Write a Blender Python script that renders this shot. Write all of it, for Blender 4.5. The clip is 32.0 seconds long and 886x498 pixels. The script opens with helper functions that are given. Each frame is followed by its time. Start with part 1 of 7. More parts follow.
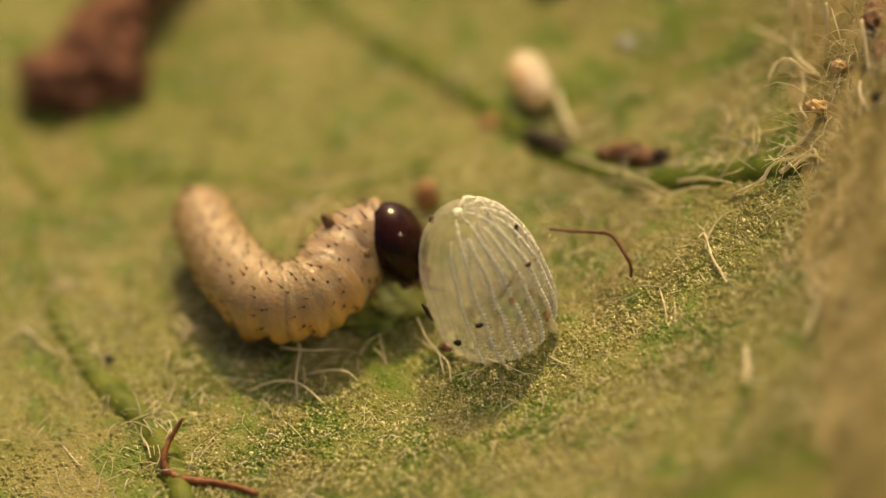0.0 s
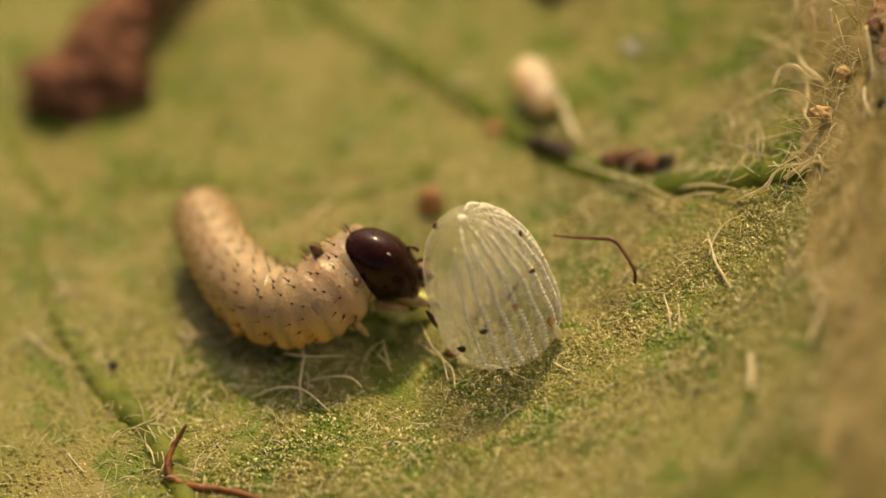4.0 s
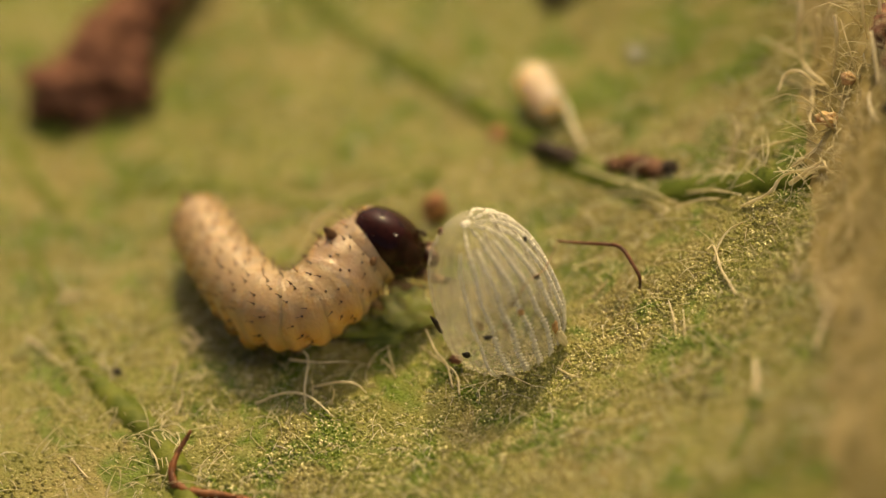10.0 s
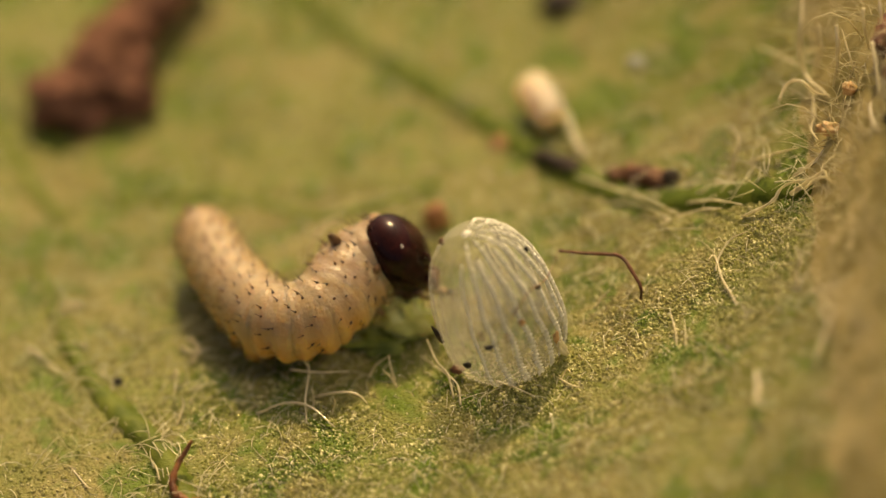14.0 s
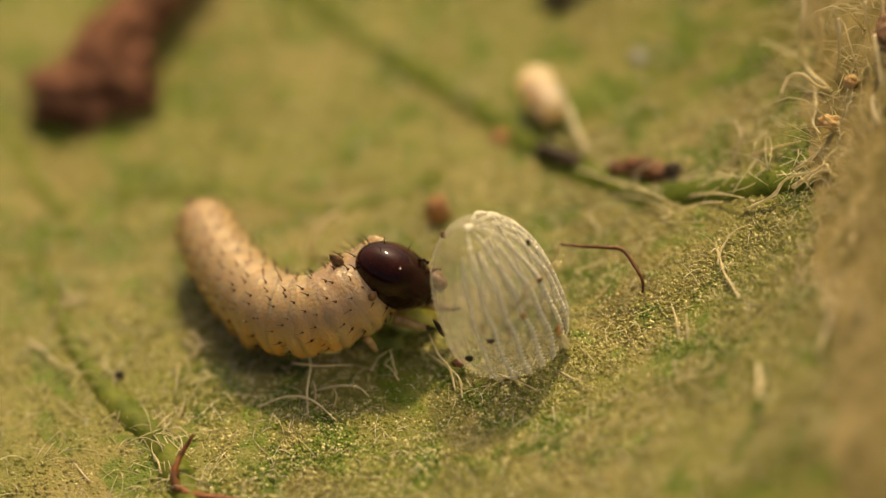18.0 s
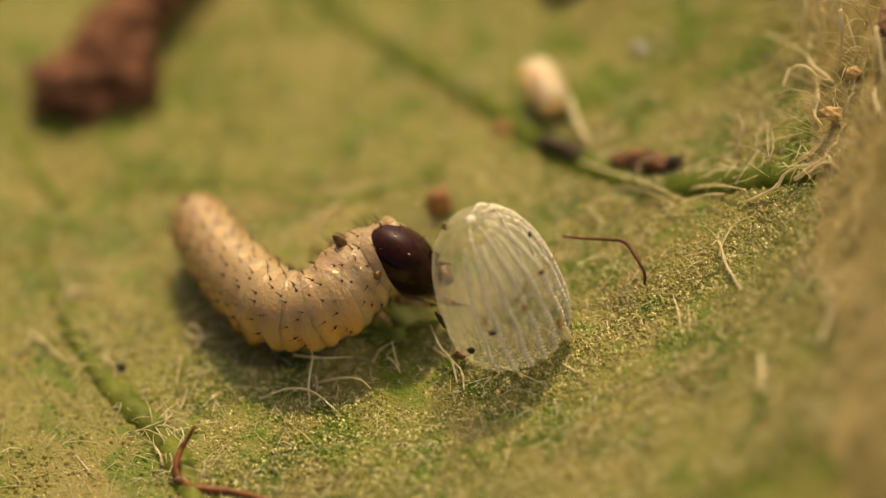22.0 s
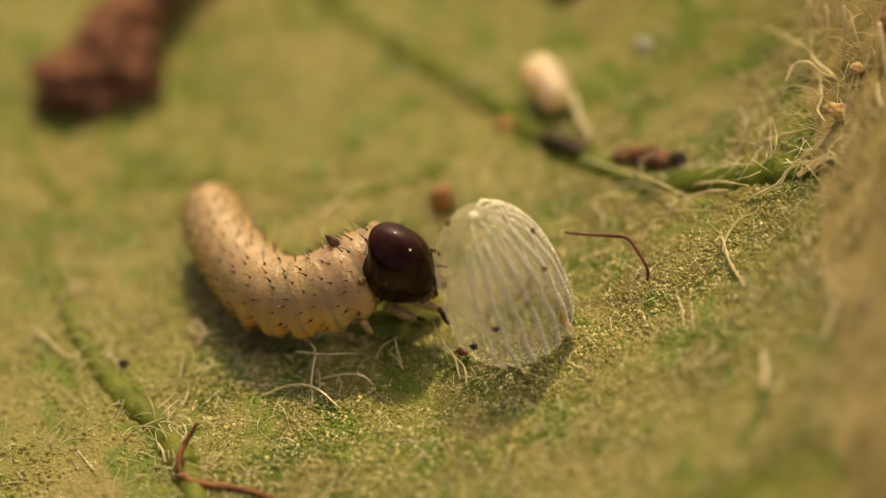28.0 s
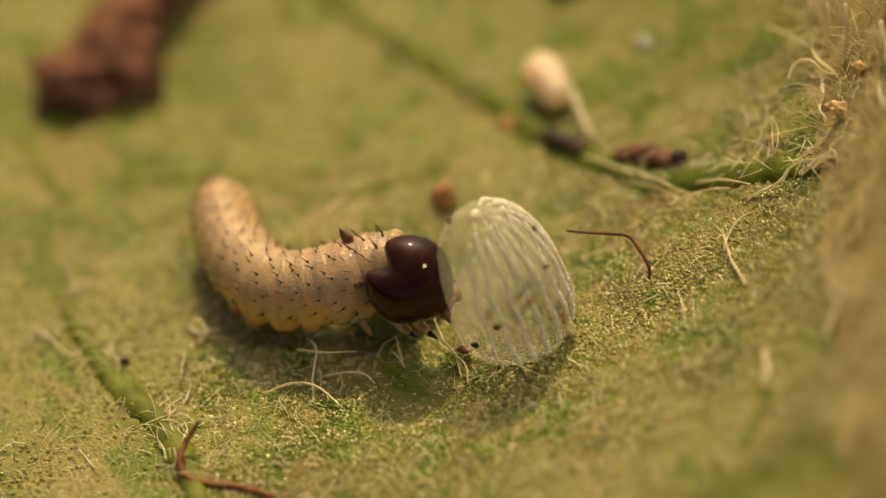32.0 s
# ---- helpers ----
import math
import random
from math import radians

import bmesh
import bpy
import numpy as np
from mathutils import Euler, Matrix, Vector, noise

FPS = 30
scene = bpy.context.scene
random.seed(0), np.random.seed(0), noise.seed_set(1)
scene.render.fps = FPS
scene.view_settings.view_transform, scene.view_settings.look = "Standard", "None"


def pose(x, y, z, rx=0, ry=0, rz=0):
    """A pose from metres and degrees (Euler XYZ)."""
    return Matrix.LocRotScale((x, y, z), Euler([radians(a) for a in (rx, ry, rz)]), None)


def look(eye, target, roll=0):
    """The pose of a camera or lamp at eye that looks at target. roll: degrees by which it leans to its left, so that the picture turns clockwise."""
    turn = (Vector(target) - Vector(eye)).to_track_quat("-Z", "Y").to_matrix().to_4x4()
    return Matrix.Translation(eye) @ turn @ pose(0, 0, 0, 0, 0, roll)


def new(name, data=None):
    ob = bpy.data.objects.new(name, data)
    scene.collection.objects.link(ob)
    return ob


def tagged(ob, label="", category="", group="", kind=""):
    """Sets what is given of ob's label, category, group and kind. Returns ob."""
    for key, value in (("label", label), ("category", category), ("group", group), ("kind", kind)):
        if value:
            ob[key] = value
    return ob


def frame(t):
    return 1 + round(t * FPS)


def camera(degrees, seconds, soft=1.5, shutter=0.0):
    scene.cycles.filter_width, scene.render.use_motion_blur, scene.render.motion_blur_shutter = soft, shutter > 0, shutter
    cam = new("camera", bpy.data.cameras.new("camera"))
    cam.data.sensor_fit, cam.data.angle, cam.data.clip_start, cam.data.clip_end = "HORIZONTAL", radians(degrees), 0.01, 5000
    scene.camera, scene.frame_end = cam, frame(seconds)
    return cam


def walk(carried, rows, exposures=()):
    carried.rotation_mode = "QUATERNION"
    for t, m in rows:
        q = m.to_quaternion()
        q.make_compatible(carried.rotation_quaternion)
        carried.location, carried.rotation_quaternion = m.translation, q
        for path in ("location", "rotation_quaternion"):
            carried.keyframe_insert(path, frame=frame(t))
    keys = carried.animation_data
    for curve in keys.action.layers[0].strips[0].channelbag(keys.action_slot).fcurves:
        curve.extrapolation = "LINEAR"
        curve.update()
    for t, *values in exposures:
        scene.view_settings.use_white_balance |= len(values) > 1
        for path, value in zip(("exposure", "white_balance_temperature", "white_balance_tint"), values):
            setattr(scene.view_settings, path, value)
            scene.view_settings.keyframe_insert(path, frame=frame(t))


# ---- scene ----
# A hatchling caterpillar beside its empty egg on the downy underside of a leaf.
# Lengths below are in millimetres and become metres through MM.
MM = 0.001

cam = camera(8.74, 32.0, soft=1.35)
cam.data.dof.use_dof = True
cam.data.dof.focus_distance = 0.03878
cam.data.dof.aperture_fstop = 90.0
walk(cam, [
    (0, look((0.0000543, -0.0298288, 0.0267316), (0.0000543, -0.0001030, -0.0000336))),
    (0.5, look((0.0000543, -0.0298069, 0.0267515), (0.0000543, -0.0000811, -0.0000138))),
    (1, look((0.0000535, -0.0297984, 0.0267564), (0.0000535, -0.0000726, -0.0000089))),
    (1.5, look((0.0000530, -0.0297865, 0.0267651), (0.0000530, -0.0000607, -0.0000001))),
    (2, look((0.0000463, -0.0297807, 0.0267670), (0.0000463, -0.0000549, 0.0000018))),
    (2.5, look((0.0000372, -0.0297844, 0.0267584), (0.0000372, -0.0000587, -0.0000068))),
    (3, look((0.0000312, -0.0297868, 0.0267513), (0.0000312, -0.0000610, -0.0000139))),
    (3.5, look((0.0000304, -0.0297875, 0.0267460), (0.0000304, -0.0000617, -0.0000192))),
    (5.5, look((0.0000066, -0.0297502, 0.0267695), (0.0000066, -0.0000244, 0.0000043))),
    (6, look((0.0000029, -0.0297396, 0.0267767), (0.0000029, -0.0000139, 0.0000115))),
    (6.5, look((0.0000030, -0.0297528, 0.0267576), (0.0000030, -0.0000270, -0.0000076))),
    (7, look((0.0000022, -0.0297558, 0.0267498), (0.0000022, -0.0000300, -0.0000154))),
    (7.5, look((0.0000007, -0.0297372, 0.0267660), (0.0000007, -0.0000114, 0.0000008))),
    (8, look((-0.0000001, -0.0297481, 0.0267494), (-0.0000001, -0.0000223, -0.0000159))),
    (8.5, look((-0.0000001, -0.0297404, 0.0267535), (-0.0000001, -0.0000146, -0.0000118))),
    (9, look((-0.0000000, -0.0297258, 0.0267652), (-0.0000000, 0.0000000, 0.0000000))),
    (9.5, look((-0.0000030, -0.0297250, 0.0267616), (-0.0000030, 0.0000008, -0.0000036))),
    (10, look((-0.0000038, -0.0297305, 0.0267511), (-0.0000038, -0.0000047, -0.0000141))),
    (10.5, look((-0.0000038, -0.0297388, 0.0267374), (-0.0000038, -0.0000130, -0.0000279))),
    (11, look((-0.0000031, -0.0297215, 0.0267520), (-0.0000031, 0.0000043, -0.0000132))),
    (11.5, look((-0.0000046, -0.0297239, 0.0267450), (-0.0000046, 0.0000019, -0.0000203))),
    (12, look((-0.0000038, -0.0297175, 0.0267475), (-0.0000038, 0.0000082, -0.0000177))),
    (12.5, look((-0.0000030, -0.0296952, 0.0267678), (-0.0000030, 0.0000306, 0.0000026))),
    (13, look((-0.0000030, -0.0297036, 0.0267541), (-0.0000030, 0.0000222, -0.0000112))),
    (13.5, look((-0.0000031, -0.0296980, 0.0267558), (-0.0000031, 0.0000278, -0.0000094))),
    (14, look((-0.0000104, -0.0296676, 0.0267851), (-0.0000104, 0.0000582, 0.0000198))),
    (14.5, look((-0.0000142, -0.0297092, 0.0267343), (-0.0000142, 0.0000165, -0.0000309))),
    (16.5, look((-0.0000159, -0.0297018, 0.0267247), (-0.0000159, 0.0000240, -0.0000405))),
    (17, look((-0.0000174, -0.0296993, 0.0267230), (-0.0000174, 0.0000265, -0.0000422))),
    (17.5, look((-0.0000218, -0.0296893, 0.0267296), (-0.0000218, 0.0000364, -0.0000356))),
    (18, look((-0.0000218, -0.0296798, 0.0267358), (-0.0000218, 0.0000460, -0.0000294))),
    (18.5, look((-0.0000189, -0.0296870, 0.0267232), (-0.0000189, 0.0000388, -0.0000420))),
    (19, look((-0.0000159, -0.0296987, 0.0267058), (-0.0000159, 0.0000271, -0.0000594))),
    (19.5, look((-0.0000167, -0.0297048, 0.0266945), (-0.0000167, 0.0000210, -0.0000707))),
    (20, look((-0.0000152, -0.0297143, 0.0266796), (-0.0000152, 0.0000115, -0.0000856))),
    (20.5, look((-0.0000226, -0.0297073, 0.0266829), (-0.0000226, 0.0000185, -0.0000824))),
    (21, look((-0.0000278, -0.0297013, 0.0266851), (-0.0000278, 0.0000245, -0.0000802))),
    (21.5, look((-0.0000331, -0.0297045, 0.0266771), (-0.0000331, 0.0000213, -0.0000882))),
    (22, look((-0.0000337, -0.0296980, 0.0266798), (-0.0000337, 0.0000278, -0.0000854))),
    (22.5, look((-0.0000353, -0.0296965, 0.0266769), (-0.0000353, 0.0000293, -0.0000883))),
    (23, look((-0.0000346, -0.0296967, 0.0266723), (-0.0000346, 0.0000291, -0.0000930))),
    (23.5, look((-0.0000353, -0.0297066, 0.0266568), (-0.0000353, 0.0000192, -0.0001084))),
    (24, look((-0.0000399, -0.0297175, 0.0266403), (-0.0000399, 0.0000083, -0.0001249))),
    (24.5, look((-0.0000450, -0.0297045, 0.0266502), (-0.0000450, 0.0000213, -0.0001150))),
    (25, look((-0.0000496, -0.0296977, 0.0266534), (-0.0000496, 0.0000281, -0.0001119))),
    (25.5, look((-0.0000526, -0.0296913, 0.0266560), (-0.0000526, 0.0000345, -0.0001092))),
    (27.5, look((-0.0000518, -0.0297049, 0.0266230), (-0.0000518, 0.0000209, -0.0001422))),
    (28, look((-0.0000525, -0.0296886, 0.0266367), (-0.0000525, 0.0000372, -0.0001285))),
    (28.5, look((-0.0000534, -0.0297011, 0.0266183), (-0.0000534, 0.0000247, -0.0001469))),
    (29, look((-0.0000555, -0.0297078, 0.0266065), (-0.0000555, 0.0000180, -0.0001587))),
    (29.5, look((-0.0000570, -0.0297063, 0.0266036), (-0.0000570, 0.0000195, -0.0001616))),
    (30, look((-0.0000570, -0.0297041, 0.0266017), (-0.0000570, 0.0000217, -0.0001636))),
    (30.5, look((-0.0000593, -0.0296888, 0.0266142), (-0.0000593, 0.0000370, -0.0001510))),
    (31, look((-0.0000607, -0.0296725, 0.0266279), (-0.0000607, 0.0000533, -0.0001374))),
    (31.5, look((-0.0000608, -0.0296795, 0.0266156), (-0.0000608, 0.0000463, -0.0001496))),
    (32, look((-0.0000615, -0.0296791, 0.0266116), (-0.0000615, 0.0000467, -0.0001536))),
], exposures=[(0, -0.53, 9300, 13), (32, -0.53, 9300, 13)])

# ---- light ----
SUN_WAY = Vector((0.0, 0.57, 0.82)).normalized()
world = bpy.data.worlds.new("world")
scene.world = world
world.use_nodes = True
wn = world.node_tree.nodes
sky = wn.new("ShaderNodeTexSky")
sky.sky_type = "NISHITA"
sky.sun_disc = False
sky.air_density, sky.dust_density, sky.ozone_density = 0.35, 6.0, 0.0
sky.sun_elevation = math.asin(SUN_WAY.z)
sky.sun_rotation = math.atan2(SUN_WAY.x, SUN_WAY.y)
wn["Background"].inputs["Strength"].default_value = 0.155
world.node_tree.links.new(sky.outputs["Color"], wn["Background"].inputs["Color"])
sun = new("sun", bpy.data.lights.new("sun", "SUN"))
sun.data.energy = 4.5
sun.data.angle = radians(3.6)
sun.data.color = (1.0, 0.83, 0.44)
sun.matrix_world = look(SUN_WAY * 0.5, (0, 0, 0))
# the small cool lamp that is mirrored in the head beside the sun
lamp = new("lamp", bpy.data.lights.new("lamp", "AREA"))
lamp.data.shape, lamp.data.size = "DISK", 0.060
lamp.data.energy = 0.40
lamp.data.color = (1.0, 0.93, 0.72)
lamp.matrix_world = look(Vector((0.45, -0.35, 0.82)).normalized() * 0.4, (0, 0, 0))


# ---- helpers of this scene ----
def mm(x, y, z, rx=0, ry=0, rz=0):
    return pose(x * MM, y * MM, z * MM, rx, ry, rz)


def ground(x, y=0.0):
    """Height of the leaf: a flat slope that turns into a hollow curve up to the midrib."""
    u = min(x, 7.08 - x)
    return 0.21 * u + 0.05 * u * u + 0.09 * max(0.0, u - 0.5) ** 2 if u > -0.9 else -0.0405 + 0.12 * u


def mesh_of(name, verts, faces, material, smooth=True):
    me = bpy.data.meshes.new(name)
    me.from_pydata([(v[0] * MM, v[1] * MM, v[2] * MM) for v in verts], [], faces)
    if smooth:
        me.polygons.foreach_set("use_smooth", [True] * len(me.polygons))
    me.materials.append(material)
    me.update()
    return me


def thing(name, at, label, category, group="", kind=""):
    ob = new(name)
    ob.empty_display_size = 0.0002
    ob.location = Vector(at) * MM
    return tagged(ob, label, category, group, kind)


def part(name, geo, material, parent, label="", smooth=True):
    """One mesh under a thing or part; geo is (verts, faces) in millimetres in the parent's space."""
    ob = new(name, mesh_of(name, geo[0], geo[1], material, smooth))
    ob.parent = parent
    return tagged(ob, label)


def single(name, at, geo, material, label, category, group="", kind="", smooth=True):
    ob = new(name, mesh_of(name, geo[0], geo[1], material, smooth))
    ob.location = Vector(at) * MM
    return tagged(ob, label, category, group, kind)


def rel(points, at):
    return [(p[0] - at[0], p[1] - at[1], p[2] - at[2]) for p in points]


def join(*geos):
    verts, faces = [], []
    for v, f in geos:
        n = len(verts)
        verts += list(v)
        faces += [tuple(i + n for i in q) for q in f]
    return verts, faces


def spline(points, steps=6):
    p = [Vector(q) for q in points]
    if len(p) < 3:
        return [p[0].lerp(p[-1], i / steps) for i in range(steps + 1)]
    q = [2 * p[0] - p[1]] + p + [2 * p[-1] - p[-2]]
    out = []
    for i in range(1, len(q) - 2):
        a, b, c, d = q[i - 1:i + 3]
        for k in range(steps):
            u = k / steps
            out.append(0.5 * (2 * b + (c - a) * u + (2 * a - 5 * b + 4 * c - d) * u * u + (3 * b - a - 3 * c + d) * u ** 3))
    out.append(p[-1])
    return out


def tube(points, radius, sides=6, wobble=0.0, seed=0):
    """A tapered tube along points; radius is a function of 0..1 or a number."""
    rng = random.Random(seed)
    pts = [Vector(p) for p in points]
    n = len(pts)
    verts, faces = [], []
    ref = Vector((0.31, 0.17, 0.93))
    for i, p in enumerate(pts):
        t = (pts[min(i + 1, n - 1)] - pts[max(i - 1, 0)])
        t = t.normalized() if t.length > 1e-9 else Vector((0, 0, 1))
        a = t.cross(ref)
        a = a.normalized() if a.length > 1e-6 else t.orthogonal().normalized()
        b = t.cross(a)
        r = radius(i / (n - 1)) if callable(radius) else radius
        for k in range(sides):
            w = 2 * math.pi * k / sides
            rr = r * (1 + wobble * (rng.random() * 2 - 1))
            verts.append(p + (a * math.cos(w) + b * math.sin(w)) * rr)
    for i in range(n - 1):
        for k in range(sides):
            j = (k + 1) % sides
            faces.append((i * sides + k, i * sides + j, (i + 1) * sides + j, (i + 1) * sides + k))
    faces.append(tuple(range(sides))[::-1])
    faces.append(tuple(range((n - 1) * sides, n * sides)))
    return verts, faces


def ball(shape, nu=16, nv=24):
    """A closed round surface; shape maps a unit direction to a point."""
    verts, faces = [shape(Vector((0, 0, 1)))], []
    for i in range(1, nu):
        a = math.pi * i / nu
        for k in range(nv):
            w = 2 * math.pi * k / nv
            verts.append(shape(Vector((math.sin(a) * math.cos(w), math.sin(a) * math.sin(w), math.cos(a)))))
    verts.append(shape(Vector((0, 0, -1))))
    for k in range(nv):
        j = (k + 1) % nv
        faces.append((0, 1 + k, 1 + j))
        for i in range(nu - 2):
            o = 1 + i * nv
            faces.append((o + k, o + nv + k, o + nv + j, o + j))
        o = 1 + (nu - 2) * nv
        faces.append((o + k, len(verts) - 1, o + j))
    return verts, faces


def lump(sx, sy, sz, rough=0.2, freq=1.6, seed=0.0, nu=16, nv=24, turn=(0, 0, 0), at=(0, 0, 0)):
    m = Euler([radians(a) for a in turn]).to_matrix()

    def shape(d):
        k = 1 + rough * noise.noise(d * freq + Vector((seed, seed * 1.7, -seed)))
        k += 0.45 * rough * noise.noise(d * freq * 3.1 + Vector((-seed, 5.0, seed)))
        return m @ Vector((d.x * sx * k, d.y * sy * k, d.z * sz * k)) + Vector(at)
    return ball(shape, nu, nv)


# ---- materials ----
def material(name, dark, light, scale, rough=0.5, bump=0.3, fine=None, detail=6.0, spec=0.5, sss=0.0, sss_mm=0.15,
             translucent=0.0, coat=0.0, depth=0.02, ramp=(0.35, 0.65)):
    """Two tones mixed by noise of the given size (cells to the millimetre), with finer grain and relief."""
    m = bpy.data.materials.new(name)
    m.use_nodes = True
    n, link = m.node_tree.nodes, m.node_tree.links.new
    b = n["Principled BSDF"]
    co = n.new("ShaderNodeTexCoord")
    n1 = n.new("ShaderNodeTexNoise")
    n1.inputs["Scale"].default_value = scale / MM
    n1.inputs["Detail"].default_value = detail
    n2 = n.new("ShaderNodeTexNoise")
    n2.inputs["Scale"].default_value = (fine or scale * 9) / MM
    n2.inputs["Detail"].default_value = 3.0
    mixn = n.new("ShaderNodeMath")
    mixn.operation = "MULTIPLY_ADD"
    mixn.inputs[1].default_value = 0.35
    sub = n.new("ShaderNodeMath")
    sub.operation = "SUBTRACT"
    sub.inputs[1].default_value = 0.175
    rp = n.new("ShaderNodeValToRGB")
    rp.color_ramp.elements[0].position, rp.color_ramp.elements[1].position = ramp
    rp.color_ramp.elements[0].color = (*dark, 1)
    rp.color_ramp.elements[1].color = (*light, 1)
    bm = n.new("ShaderNodeBump")
    bm.inputs["Strength"].default_value = bump
    bm.inputs["Distance"].default_value = depth * MM
    for q in (n1, n2):
        link(co.outputs["Object"], q.inputs["Vector"])
    link(n1.outputs["Fac"], sub.inputs[0])
    link(n2.outputs["Fac"], mixn.inputs[0])
    link(sub.outputs[0], mixn.inputs[2])
    link(mixn.outputs[0], rp.inputs["Fac"])
    link(rp.outputs["Color"], b.inputs["Base Color"])
    link(mixn.outputs[0], bm.inputs["Height"])
    link(bm.outputs["Normal"], b.inputs["Normal"])
    b.inputs["Roughness"].default_value = rough
    b.inputs["Specular IOR Level"].default_value = spec
    b.inputs["Coat Weight"].default_value = coat
    b.inputs["Coat Roughness"].default_value = 0.08
    if sss:
        b.inputs["Subsurface Weight"].default_value = sss
        b.inputs["Subsurface Radius"].default_value = (1.0, 0.7, 0.38)
        b.inputs["Subsurface Scale"].default_value = sss_mm * MM
    if translucent:
        tr = n.new("ShaderNodeBsdfTranslucent")
        mx = n.new("ShaderNodeMixShader")
        mx.inputs["Fac"].default_value = translucent
        link(rp.outputs["Color"], tr.inputs["Color"])
        link(b.outputs["BSDF"], mx.inputs[1])
        link(tr.outputs["BSDF"], mx.inputs[2])
        link(mx.outputs["Shader"], n["Material Output"].inputs["Surface"])
    return m


def leaf_material(name, gain, rough, spec):
    """Olive leaf skin: patches of green and tan, packed round cells with glossy tops."""
    m = bpy.data.materials.new(name)
    m.use_nodes = True
    n, link = m.node_tree.nodes, m.node_tree.links.new
    b = n["Principled BSDF"]
    co = n.new("ShaderNodeTexCoord")
    big = n.new("ShaderNodeTexNoise")
    big.inputs["Scale"].default_value = 1.1 / MM
    big.inputs["Detail"].default_value = 4.0
    mid = n.new("ShaderNodeTexNoise")
    mid.inputs["Scale"].default_value = 18.0 / MM
    mid.inputs["Detail"].default_value = 5.0
    cell = n.new("ShaderNodeTexVoronoi")
    cell.inputs["Scale"].default_value = 38.0 / MM
    grain = n.new("ShaderNodeTexNoise")
    grain.inputs["Scale"].default_value = 60.0 / MM
    grain.inputs["Detail"].default_value = 3.0
    for q in (big, mid, cell, grain):
        link(co.outputs["Object"], q.inputs["Vector"])
    r1 = n.new("ShaderNodeValToRGB")
    e = r1.color_ramp.elements
    e[0].position, e[1].position = 0.34, 0.66
    e[0].color = (0.225 * gain, 0.248 * gain, 0.062 * gain, 1)
    e[1].color = (0.32 * gain, 0.275 * gain, 0.118 * gain, 1)
    r2 = n.new("ShaderNodeValToRGB")
    e = r2.color_ramp.elements
    e[0].position, e[1].position = 0.33, 0.66
    e[0].color = (0.72, 0.80, 0.55, 1)
    e[1].color = (1.0, 1.0, 1.0, 1)
    mul = n.new("ShaderNodeMix")
    mul.data_type, mul.blend_type = "RGBA", "MULTIPLY"
    mul.inputs["Factor"].default_value = 1.0
    r3 = n.new("ShaderNodeValToRGB")
    e = r3.color_ramp.elements
    e[0].position, e[1].position = 0.10, 0.75
    e[0].color = (1.15, 1.12, 1.0, 1)
    e[1].color = (0.50, 0.55, 0.42, 1)
    mul2 = n.new("ShaderNodeMix")
    mul2.data_type, mul2.blend_type = "RGBA", "MULTIPLY"
    mul2.inputs["Factor"].default_value = 0.3
    patch = n.new("ShaderNodeTexNoise")
    patch.inputs["Scale"].default_value = 2.7 / MM
    patch.inputs["Detail"].default_value = 2.5
    patch.inputs["Distortion"].default_value = 0.6
    link(co.outputs["Object"], patch.inputs["Vector"])
    r4 = n.new("ShaderNodeValToRGB")
    e = r4.color_ramp.elements
    e[0].position, e[1].position = 0.50, 0.61
    e[0].color = (0, 0, 0, 1)
    e[1].color = (0.85, 0.85, 0.85, 1)
    link(patch.outputs["Fac"], r4.inputs["Fac"])
    green = n.new("ShaderNodeMix")
    green.data_type = "RGBA"
    green.inputs["B"].default_value = (0.108 * gain, 0.195 * gain, 0.009 * gain, 1)
    link(r4.outputs["Color"], green.inputs["Factor"])
    link(r1.outputs["Color"], green.inputs["A"])
    link(big.outputs["Fac"], r1.inputs["Fac"])
    link(mid.outputs["Fac"], r2.inputs["Fac"])
    link(cell.outputs["Distance"], r3.inputs["Fac"])
    link(green.outputs["Result"], mul.inputs["A"])
    link(r2.outputs["Color"], mul.inputs["B"])
    link(mul.outputs["Result"], mul2.inputs["A"])
    link(r3.outputs["Color"], mul2.inputs["B"])
    link(mul2.outputs["Result"], b.inputs["Base Color"])
    b1 = n.new("ShaderNodeBump")
    b1.inputs["Strength"].default_value = 0.6
    b1.inputs["Distance"].default_value = 0.014 * MM
    b1.invert = True
    b2 = n.new("ShaderNodeBump")
    b2.inputs["Strength"].default_value = 0.65
    b2.inputs["Distance"].default_value = 0.020 * MM
    link(cell.outputs["Distance"], b1.inputs["Height"])
    link(grain.outputs["Fac"], b2.inputs["Height"])
    link(b1.outputs["Normal"], b2.inputs["Normal"])
    link(b2.outputs["Normal"], b.inputs["Normal"])
    b.inputs["Roughness"].default_value = rough
    b.inputs["Specular IOR Level"].default_value = spec
    return m


